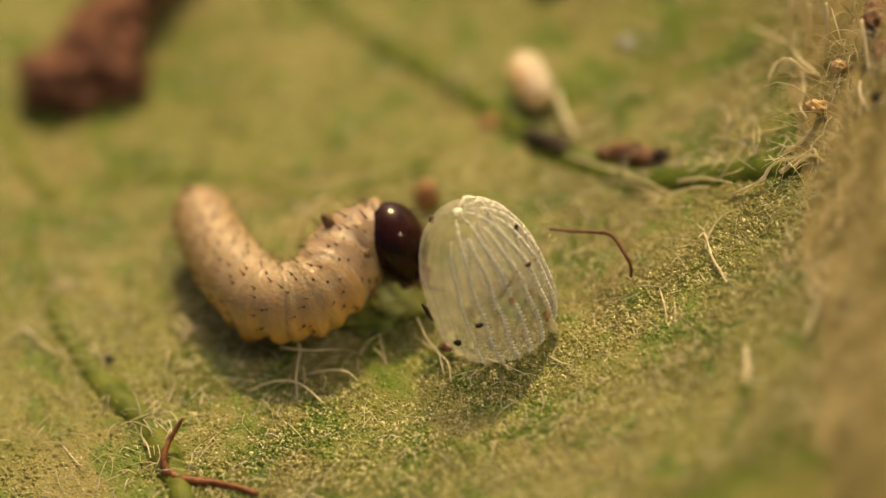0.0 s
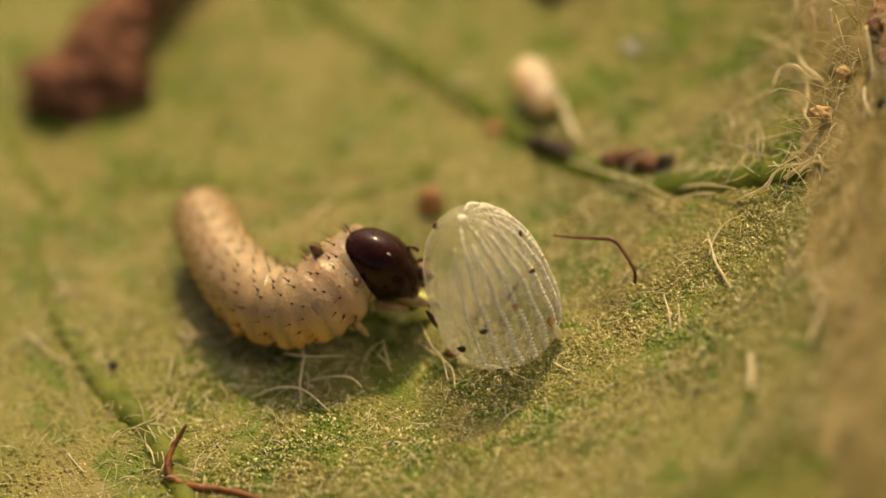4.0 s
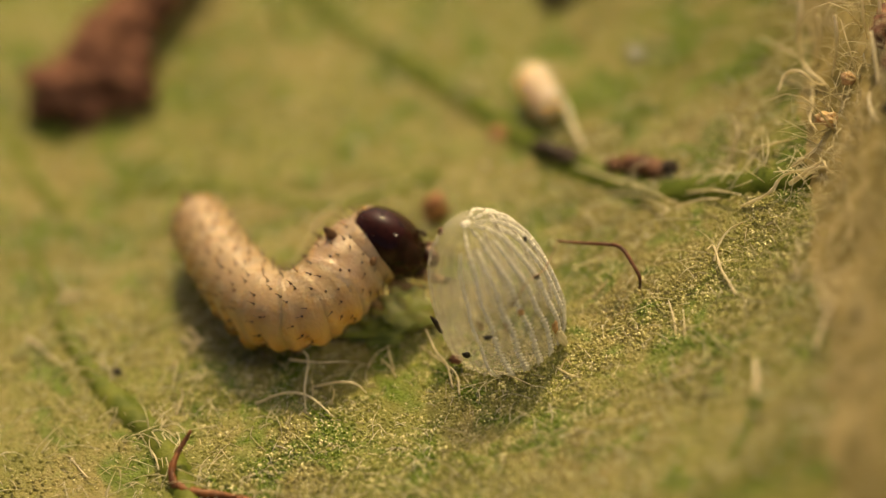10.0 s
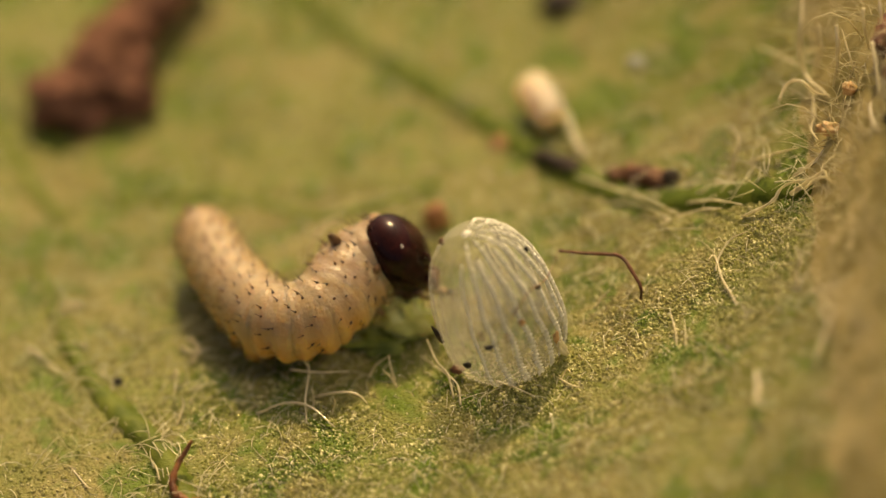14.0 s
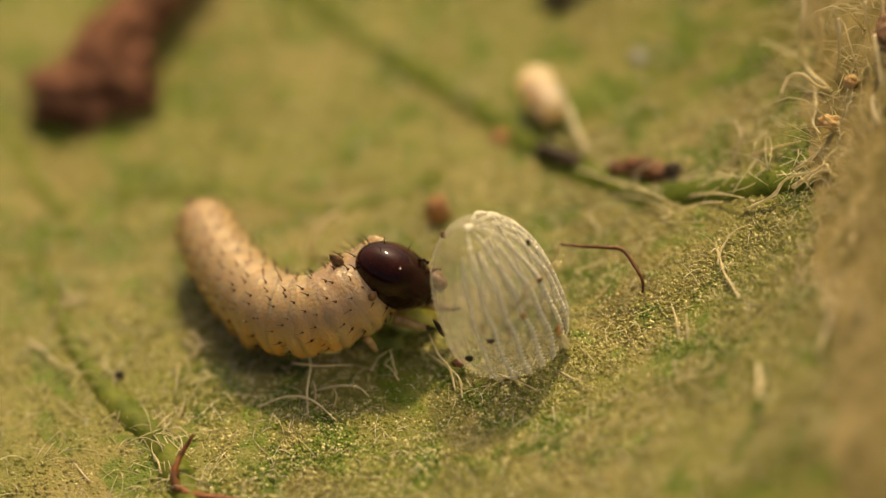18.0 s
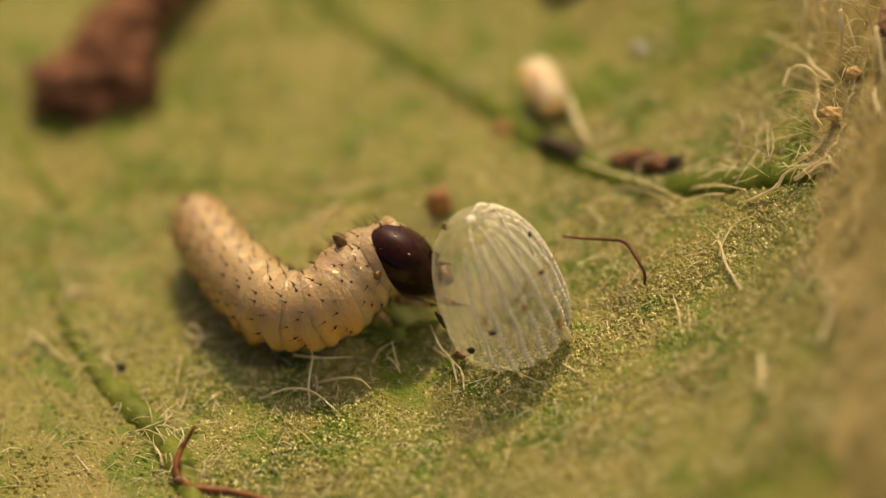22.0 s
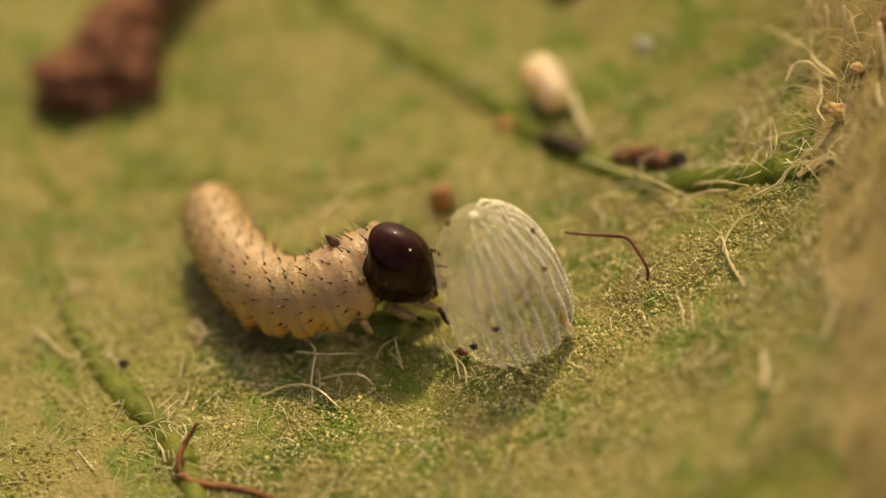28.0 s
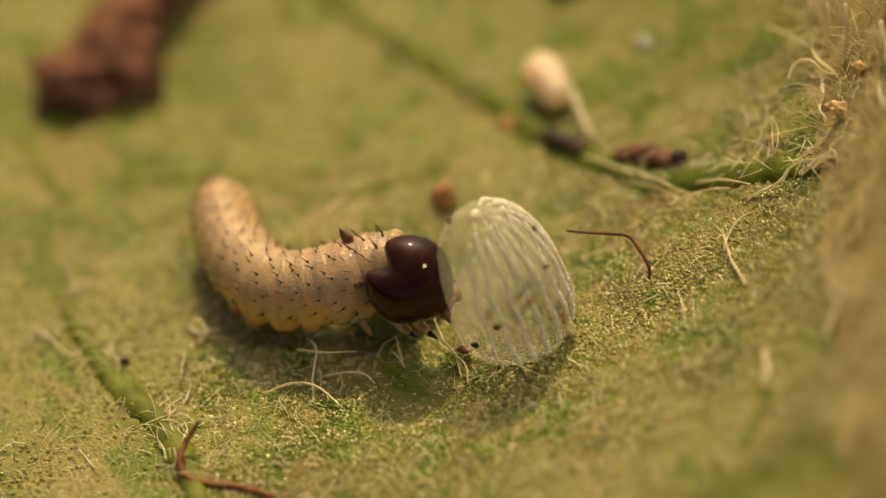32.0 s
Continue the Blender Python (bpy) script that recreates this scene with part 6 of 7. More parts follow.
    walk(segments[6], [
        (0, mm(-0.128, 0.148, 0.368, 7.0, -5.9, -51.0)), (0.5, mm(-0.171, 0.207, 0.361, 7.5, -5.5, -54.2)), (1, mm(-0.146, 0.170, 0.365, 7.2, -5.7, -52.3)),
        (1.5, mm(-0.153, 0.179, 0.365, 7.2, -5.7, -52.4)), (2, mm(-0.186, 0.225, 0.360, 7.5, -5.5, -54.0)), (2.5, mm(-0.184, 0.219, 0.361, 7.4, -5.6, -53.5)),
        (3, mm(-0.191, 0.227, 0.360, 7.4, -5.5, -53.5)), (3.5, mm(-0.210, 0.252, 0.358, 7.5, -5.4, -54.4)), (5.5, mm(-0.206, 0.243, 0.360, 7.3, -5.6, -53.0)),
        (6, mm(-0.189, 0.220, 0.363, 7.0, -5.8, -51.3)), (6.5, mm(-0.192, 0.225, 0.362, 7.1, -5.8, -51.6)), (7, mm(-0.187, 0.218, 0.363, 7.0, -5.8, -51.0)),
        (7.5, mm(-0.183, 0.214, 0.363, 6.9, -5.9, -50.5)), (8, mm(-0.179, 0.209, 0.364, 6.8, -5.9, -50.1)), (8.5, mm(-0.183, 0.214, 0.363, 6.9, -5.9, -50.5)),
        (9, mm(-0.182, 0.212, 0.363, 6.9, -5.9, -50.6)), (9.5, mm(-0.169, 0.196, 0.365, 6.7, -6.0, -49.3)), (10, mm(-0.175, 0.203, 0.364, 6.9, -5.9, -50.4)),
        (10.5, mm(-0.168, 0.194, 0.365, 6.8, -6.0, -50.0)), (11, mm(-0.169, 0.197, 0.364, 6.9, -5.9, -50.6)), (11.5, mm(-0.178, 0.209, 0.363, 7.1, -5.7, -51.8)),
        (12, mm(-0.165, 0.192, 0.364, 7.0, -5.9, -50.9)), (12.5, mm(-0.172, 0.201, 0.363, 7.1, -5.7, -51.8)), (13, mm(-0.169, 0.198, 0.363, 7.1, -5.7, -51.7)),
        (13.5, mm(-0.162, 0.188, 0.365, 7.0, -5.8, -51.2)), (14, mm(-0.152, 0.175, 0.366, 6.8, -6.0, -49.8)), (14.5, mm(-0.164, 0.193, 0.365, 7.0, -5.9, -51.0)),
        (16.5, mm(-0.181, 0.217, 0.365, 7.0, -6.0, -51.1)), (17, mm(-0.193, 0.234, 0.363, 7.2, -5.8, -52.5)), (17.5, mm(-0.191, 0.230, 0.363, 7.2, -5.9, -52.2)),
        (18, mm(-0.191, 0.230, 0.363, 7.2, -5.8, -52.3)), (18.5, mm(-0.186, 0.222, 0.363, 7.1, -5.9, -52.0)), (19, mm(-0.183, 0.217, 0.363, 7.1, -5.8, -52.0)),
        (19.5, mm(-0.193, 0.227, 0.361, 7.3, -5.7, -53.0)), (20, mm(-0.176, 0.203, 0.364, 7.1, -5.8, -51.9)), (20.5, mm(-0.185, 0.213, 0.361, 7.3, -5.6, -52.8)),
        (21, mm(-0.171, 0.192, 0.363, 7.2, -5.7, -52.1)), (21.5, mm(-0.175, 0.195, 0.362, 7.2, -5.6, -52.6)), (22, mm(-0.171, 0.188, 0.362, 7.2, -5.6, -52.5)),
        (22.5, mm(-0.170, 0.185, 0.362, 7.2, -5.6, -52.6)), (23, mm(-0.169, 0.182, 0.362, 7.2, -5.5, -52.6)), (23.5, mm(-0.156, 0.163, 0.363, 7.2, -5.6, -52.1)),
        (24, mm(-0.155, 0.161, 0.363, 7.2, -5.6, -52.1)), (24.5, mm(-0.141, 0.142, 0.366, 7.1, -5.8, -51.6)), (25, mm(-0.145, 0.151, 0.365, 7.1, -5.8, -51.8)),
        (25.5, mm(-0.146, 0.162, 0.366, 6.9, -6.0, -50.7)), (27.5, mm(-0.215, 0.289, 0.360, 7.3, -5.8, -53.0)), (28, mm(-0.221, 0.298, 0.359, 7.3, -5.7, -53.1)),
        (28.5, mm(-0.204, 0.280, 0.362, 7.0, -6.0, -51.3)), (29, mm(-0.208, 0.291, 0.361, 7.1, -6.0, -51.4)), (29.5, mm(-0.209, 0.298, 0.361, 7.0, -6.0, -51.4)),
        (30, mm(-0.211, 0.305, 0.361, 7.0, -6.0, -51.3)), (30.5, mm(-0.213, 0.312, 0.360, 7.0, -6.0, -51.4)), (31, mm(-0.215, 0.316, 0.360, 7.1, -6.0, -51.5)),
        (31.5, mm(-0.221, 0.324, 0.359, 7.2, -5.9, -52.2)), (32, mm(-0.205, 0.304, 0.362, 6.9, -6.2, -50.2)),
    ])
    walk(segments[7], [
        (0, mm(0.002, 0.045, 0.389, 1.9, -8.4, -23.6)), (0.5, mm(-0.068, 0.085, 0.378, 5.1, -7.0, -40.3)), (1, mm(-0.025, 0.059, 0.385, 3.1, -7.9, -29.4)),
        (1.5, mm(-0.034, 0.066, 0.384, 3.3, -7.8, -30.5)), (2, mm(-0.083, 0.104, 0.377, 5.5, -6.8, -42.0)), (2.5, mm(-0.077, 0.101, 0.378, 5.1, -6.9, -40.0)),
        (3, mm(-0.084, 0.109, 0.378, 5.0, -6.9, -39.6)), (3.5, mm(-0.109, 0.133, 0.374, 5.7, -6.6, -43.3)), (5.5, mm(-0.098, 0.129, 0.377, 5.1, -6.8, -40.0)),
        (6, mm(-0.070, 0.110, 0.381, 4.2, -7.3, -35.2)), (6.5, mm(-0.075, 0.113, 0.381, 4.3, -7.2, -36.0)), (7, mm(-0.067, 0.108, 0.382, 3.9, -7.5, -33.7)),
        (7.5, mm(-0.061, 0.103, 0.383, 4.1, -7.3, -34.8)), (8, mm(-0.054, 0.101, 0.384, 3.5, -7.7, -31.7)), (8.5, mm(-0.060, 0.105, 0.383, 3.5, -7.8, -31.7)),
        (9, mm(-0.058, 0.103, 0.383, 3.5, -7.8, -31.6)), (9.5, mm(-0.038, 0.093, 0.386, 2.5, -8.4, -26.7)), (10, mm(-0.048, 0.096, 0.384, 3.1, -8.0, -29.5)),
        (10.5, mm(-0.037, 0.090, 0.386, 2.5, -8.5, -26.2)), (11, mm(-0.042, 0.089, 0.385, 2.9, -8.1, -28.7)), (11.5, mm(-0.059, 0.095, 0.382, 3.8, -7.5, -33.2)),
        (12, mm(-0.038, 0.083, 0.385, 2.9, -8.0, -28.6)), (12.5, mm(-0.052, 0.088, 0.383, 3.7, -7.6, -32.7)), (13, mm(-0.048, 0.085, 0.383, 3.5, -7.7, -31.4)),
        (13.5, mm(-0.036, 0.079, 0.385, 2.9, -8.1, -28.3)), (14, mm(-0.018, 0.074, 0.388, 2.0, -8.6, -23.9)), (14.5, mm(-0.040, 0.084, 0.385, 3.3, -7.8, -30.7)),
        (16.5, mm(-0.060, 0.110, 0.384, 3.8, -7.8, -33.1)), (17, mm(-0.081, 0.123, 0.381, 4.6, -7.3, -37.2)), (17.5, mm(-0.076, 0.120, 0.381, 4.3, -7.4, -35.9)),
        (18, mm(-0.078, 0.117, 0.381, 4.7, -7.1, -38.0)), (18.5, mm(-0.071, 0.111, 0.382, 4.5, -7.2, -36.9)), (19, mm(-0.066, 0.105, 0.382, 4.2, -7.4, -35.1)),
        (19.5, mm(-0.082, 0.112, 0.380, 4.7, -7.1, -38.2)), (20, mm(-0.057, 0.090, 0.383, 4.1, -7.4, -34.6)), (20.5, mm(-0.072, 0.095, 0.380, 4.4, -7.2, -36.6)),
        (21, mm(-0.052, 0.077, 0.383, 3.8, -7.5, -33.1)), (21.5, mm(-0.060, 0.076, 0.381, 4.3, -7.3, -35.6)), (22, mm(-0.056, 0.068, 0.381, 4.2, -7.4, -35.4)),
        (22.5, mm(-0.057, 0.063, 0.380, 4.3, -7.3, -36.0)), (23, mm(-0.057, 0.059, 0.380, 4.5, -7.3, -36.9)), (23.5, mm(-0.037, 0.043, 0.383, 3.7, -7.7, -32.4)),
        (24, mm(-0.036, 0.040, 0.383, 3.7, -7.6, -32.7)), (24.5, mm(-0.015, 0.029, 0.386, 2.8, -8.0, -27.8)), (25, mm(-0.021, 0.039, 0.386, 2.9, -8.0, -28.4)),
        (25.5, mm(-0.016, 0.059, 0.387, 2.1, -8.3, -24.3)), (27.5, mm(-0.107, 0.181, 0.377, 4.3, -7.3, -36.0)), (28, mm(-0.115, 0.188, 0.376, 4.7, -7.1, -38.0)),
        (28.5, mm(-0.089, 0.175, 0.380, 4.0, -7.4, -34.4)), (29, mm(-0.093, 0.187, 0.379, 3.7, -7.6, -32.9)), (29.5, mm(-0.095, 0.196, 0.379, 3.6, -7.6, -32.3)),
        (30, mm(-0.096, 0.206, 0.379, 3.3, -7.8, -30.3)), (30.5, mm(-0.099, 0.213, 0.379, 3.4, -7.7, -31.0)), (31, mm(-0.102, 0.217, 0.378, 3.3, -7.8, -30.6)),
        (31.5, mm(-0.112, 0.221, 0.377, 3.8, -7.5, -33.3)), (32, mm(-0.086, 0.208, 0.381, 3.0, -7.9, -29.3)),
    ])
    walk(segments[8], [
        (0, mm(0.168, 0.034, 0.421, -4.2, -14.2, 7.4)), (0.5, mm(0.077, 0.025, 0.401, -0.8, -11.3, -10.2)), (1, mm(0.136, 0.030, 0.414, -3.1, -13.5, 1.6)),
        (1.5, mm(0.126, 0.036, 0.413, -3.2, -13.7, 1.8)), (2, mm(0.054, 0.027, 0.398, 1.6, -9.8, -21.8)), (2.5, mm(0.064, 0.028, 0.400, 1.3, -10.5, -20.7)),
        (3, mm(0.058, 0.039, 0.400, 0.7, -11.2, -17.3)), (3.5, mm(0.022, 0.050, 0.395, 2.1, -10.0, -24.3)), (5.5, mm(0.039, 0.052, 0.400, 1.0, -12.0, -19.1)),
        (6, mm(0.078, 0.049, 0.409, -0.7, -13.7, -10.4)), (6.5, mm(0.072, 0.049, 0.407, -0.5, -13.5, -11.7)), (7, mm(0.085, 0.056, 0.411, -1.9, -14.5, -4.7)),
        (7.5, mm(0.088, 0.038, 0.410, 0.1, -13.2, -14.4)), (8, mm(0.102, 0.054, 0.415, -2.1, -14.6, -3.7)), (8.5, mm(0.096, 0.063, 0.414, -2.9, -15.1, 0.7)),
        (9, mm(0.099, 0.061, 0.414, -2.8, -14.9, -0.0)), (9.5, mm(0.124, 0.073, 0.421, -4.5, -15.6, 8.8)), (10, mm(0.111, 0.065, 0.417, -3.8, -15.2, 4.8)),
        (10.5, mm(0.124, 0.076, 0.421, -5.3, -15.7, 12.9)), (11, mm(0.118, 0.062, 0.417, -4.0, -15.0, 5.9)), (11.5, mm(0.097, 0.048, 0.410, -2.2, -13.8, -3.2)),
        (12, mm(0.123, 0.055, 0.416, -3.7, -14.7, 4.8)), (12.5, mm(0.105, 0.041, 0.411, -1.9, -13.4, -4.7)), (13, mm(0.111, 0.046, 0.412, -2.8, -13.9, -0.1)),
        (13.5, mm(0.126, 0.055, 0.416, -4.1, -14.7, 6.4)), (14, mm(0.147, 0.063, 0.422, -4.9, -15.1, 10.8)), (14.5, mm(0.118, 0.038, 0.414, -1.5, -13.6, -6.7)),
        (16.5, mm(0.088, 0.055, 0.414, -0.8, -14.6, -10.2)), (17, mm(0.059, 0.055, 0.408, 0.5, -13.6, -16.7)), (17.5, mm(0.067, 0.057, 0.410, -0.1, -14.1, -13.3)),
        (18, mm(0.061, 0.042, 0.407, 1.6, -12.5, -21.9)), (18.5, mm(0.072, 0.038, 0.408, 1.3, -12.7, -20.3)), (19, mm(0.081, 0.042, 0.410, 0.2, -13.2, -15.1)),
        (19.5, mm(0.061, 0.041, 0.404, 0.9, -12.2, -18.3)), (20, mm(0.094, 0.027, 0.410, 0.3, -12.6, -15.7)), (20.5, mm(0.078, 0.035, 0.406, -0.4, -12.5, -12.2)),
        (21, mm(0.105, 0.027, 0.410, -1.2, -13.0, -8.1)), (21.5, mm(0.094, 0.021, 0.407, -0.7, -12.3, -10.4)), (22, mm(0.099, 0.016, 0.407, -1.1, -12.3, -8.6)),
        (22.5, mm(0.099, 0.014, 0.406, -1.5, -12.3, -6.6)), (23, mm(0.098, 0.007, 0.405, -1.2, -11.8, -8.1)), (23.5, mm(0.126, 0.008, 0.411, -2.7, -12.9, -0.8)),
        (24, mm(0.127, 0.004, 0.411, -2.6, -12.7, -1.2)), (24.5, mm(0.152, 0.006, 0.416, -3.4, -13.4, 3.3)), (25, mm(0.143, 0.012, 0.415, -3.0, -13.4, 0.8)),
        (25.5, mm(0.149, 0.042, 0.419, -3.7, -14.2, 4.5)), (27.5, mm(0.032, 0.123, 0.402, -0.1, -13.0, -13.7)), (28, mm(0.022, 0.121, 0.399, 0.9, -12.0, -18.7)),
        (28.5, mm(0.052, 0.110, 0.406, 1.2, -12.6, -19.8)), (29, mm(0.050, 0.131, 0.406, 0.2, -13.1, -15.1)), (29.5, mm(0.048, 0.143, 0.406, 0.2, -13.1, -14.9)),
        (30, mm(0.049, 0.161, 0.406, -0.7, -13.6, -10.3)), (30.5, mm(0.044, 0.165, 0.405, -0.3, -13.4, -12.6)), (31, mm(0.042, 0.173, 0.405, -0.7, -13.5, -10.5)),
        (31.5, mm(0.028, 0.169, 0.402, 0.1, -12.9, -14.7)), (32, mm(0.059, 0.159, 0.409, -0.0, -13.7, -14.0)),
    ])
    walk(segments[9], [
        (0, mm(0.316, 0.098, 0.471, -9.5, -17.3, 39.3)), (0.5, mm(0.229, 0.039, 0.447, -7.2, -19.9, 23.8)), (1, mm(0.287, 0.078, 0.464, -8.8, -18.3, 34.5)),
        (1.5, mm(0.273, 0.088, 0.463, -9.2, -18.2, 36.7)), (2, mm(0.204, -0.011, 0.437, -1.5, -17.9, -6.6)), (2.5, mm(0.216, -0.007, 0.442, -2.0, -18.3, -4.1)),
        (3, mm(0.210, 0.027, 0.445, -4.5, -19.5, 8.4)), (3.5, mm(0.169, 0.016, 0.435, -2.6, -19.3, -1.0)), (5.5, mm(0.189, 0.043, 0.448, -4.6, -20.0, 9.2)),
        (6, mm(0.231, 0.065, 0.459, -6.0, -19.2, 16.9)), (6.5, mm(0.225, 0.062, 0.457, -5.9, -19.3, 15.9)), (7, mm(0.236, 0.094, 0.462, -7.5, -18.8, 25.3)),
        (7.5, mm(0.246, 0.032, 0.459, -4.1, -18.6, 6.5)), (8, mm(0.256, 0.089, 0.466, -7.0, -18.4, 22.5)), (8.5, mm(0.244, 0.117, 0.466, -8.3, -18.2, 31.0)),
        (9, mm(0.248, 0.112, 0.466, -8.2, -18.2, 29.9)), (9.5, mm(0.268, 0.146, 0.472, -9.2, -17.2, 37.2)), (10, mm(0.256, 0.131, 0.468, -9.0, -17.7, 35.9)),
        (10.5, mm(0.258, 0.166, 0.471, -10.1, -16.6, 44.6)), (11, mm(0.262, 0.131, 0.468, -9.3, -17.5, 37.9)), (11.5, mm(0.248, 0.090, 0.461, -8.1, -18.6, 29.5)),
        (12, mm(0.269, 0.120, 0.467, -9.2, -17.6, 37.0)), (12.5, mm(0.260, 0.073, 0.461, -7.4, -18.7, 25.2)), (13, mm(0.262, 0.096, 0.463, -8.6, -18.2, 32.8)),
        (13.5, mm(0.269, 0.125, 0.467, -9.6, -17.4, 40.3)), (14, mm(0.288, 0.143, 0.472, -9.7, -16.7, 41.5)), (14.5, mm(0.277, 0.056, 0.464, -6.3, -18.5, 18.3)),
        (16.5, mm(0.241, 0.067, 0.464, -6.0, -18.7, 16.5)), (17, mm(0.209, 0.047, 0.456, -4.8, -19.3, 10.1)), (17.5, mm(0.218, 0.062, 0.459, -5.7, -19.2, 15.1)),
        (18, mm(0.212, 0.009, 0.452, -2.4, -18.6, -2.0)), (18.5, mm(0.224, 0.010, 0.454, -2.8, -18.5, -0.3)), (19, mm(0.237, 0.033, 0.458, -4.5, -18.7, 8.7)),
        (19.5, mm(0.214, 0.022, 0.451, -3.9, -19.0, 5.3)), (20, mm(0.251, 0.011, 0.457, -3.8, -18.4, 4.8)), (20.5, mm(0.233, 0.039, 0.454, -5.8, -19.1, 15.8)),
        (21, mm(0.264, 0.041, 0.460, -6.3, -18.6, 18.7)), (21.5, mm(0.253, 0.027, 0.455, -5.9, -18.8, 16.1)), (22, mm(0.258, 0.029, 0.455, -6.4, -18.8, 19.2)),
        (22.5, mm(0.256, 0.036, 0.455, -7.3, -18.9, 24.6)), (23, mm(0.257, 0.022, 0.453, -6.8, -18.9, 21.1)), (23.5, mm(0.282, 0.048, 0.461, -8.4, -18.2, 31.5)),
        (24, mm(0.284, 0.043, 0.460, -8.3, -18.3, 30.5)), (24.5, mm(0.307, 0.058, 0.467, -8.8, -17.7, 34.5)), (25, mm(0.298, 0.054, 0.465, -8.2, -18.1, 30.3)),
        (25.5, mm(0.301, 0.094, 0.469, -8.5, -17.6, 32.4)), (27.5, mm(0.179, 0.119, 0.448, -4.4, -19.2, 8.3)), (28, mm(0.167, 0.098, 0.444, -2.7, -18.8, -0.8)),
        (28.5, mm(0.199, 0.075, 0.450, -1.2, -18.0, -8.1)), (29, mm(0.199, 0.112, 0.451, -2.6, -18.4, -1.3)), (29.5, mm(0.195, 0.122, 0.451, -2.3, -18.6, -2.6)),
        (30, mm(0.196, 0.155, 0.453, -3.5, -18.9, 3.2)), (30.5, mm(0.190, 0.150, 0.451, -2.6, -18.9, -1.2)), (31, mm(0.188, 0.165, 0.451, -3.2, -19.1, 2.1)),
        (31.5, mm(0.172, 0.149, 0.447, -2.1, -19.1, -3.6)), (32, mm(0.206, 0.137, 0.455, -1.8, -18.6, -5.1)),
    ])
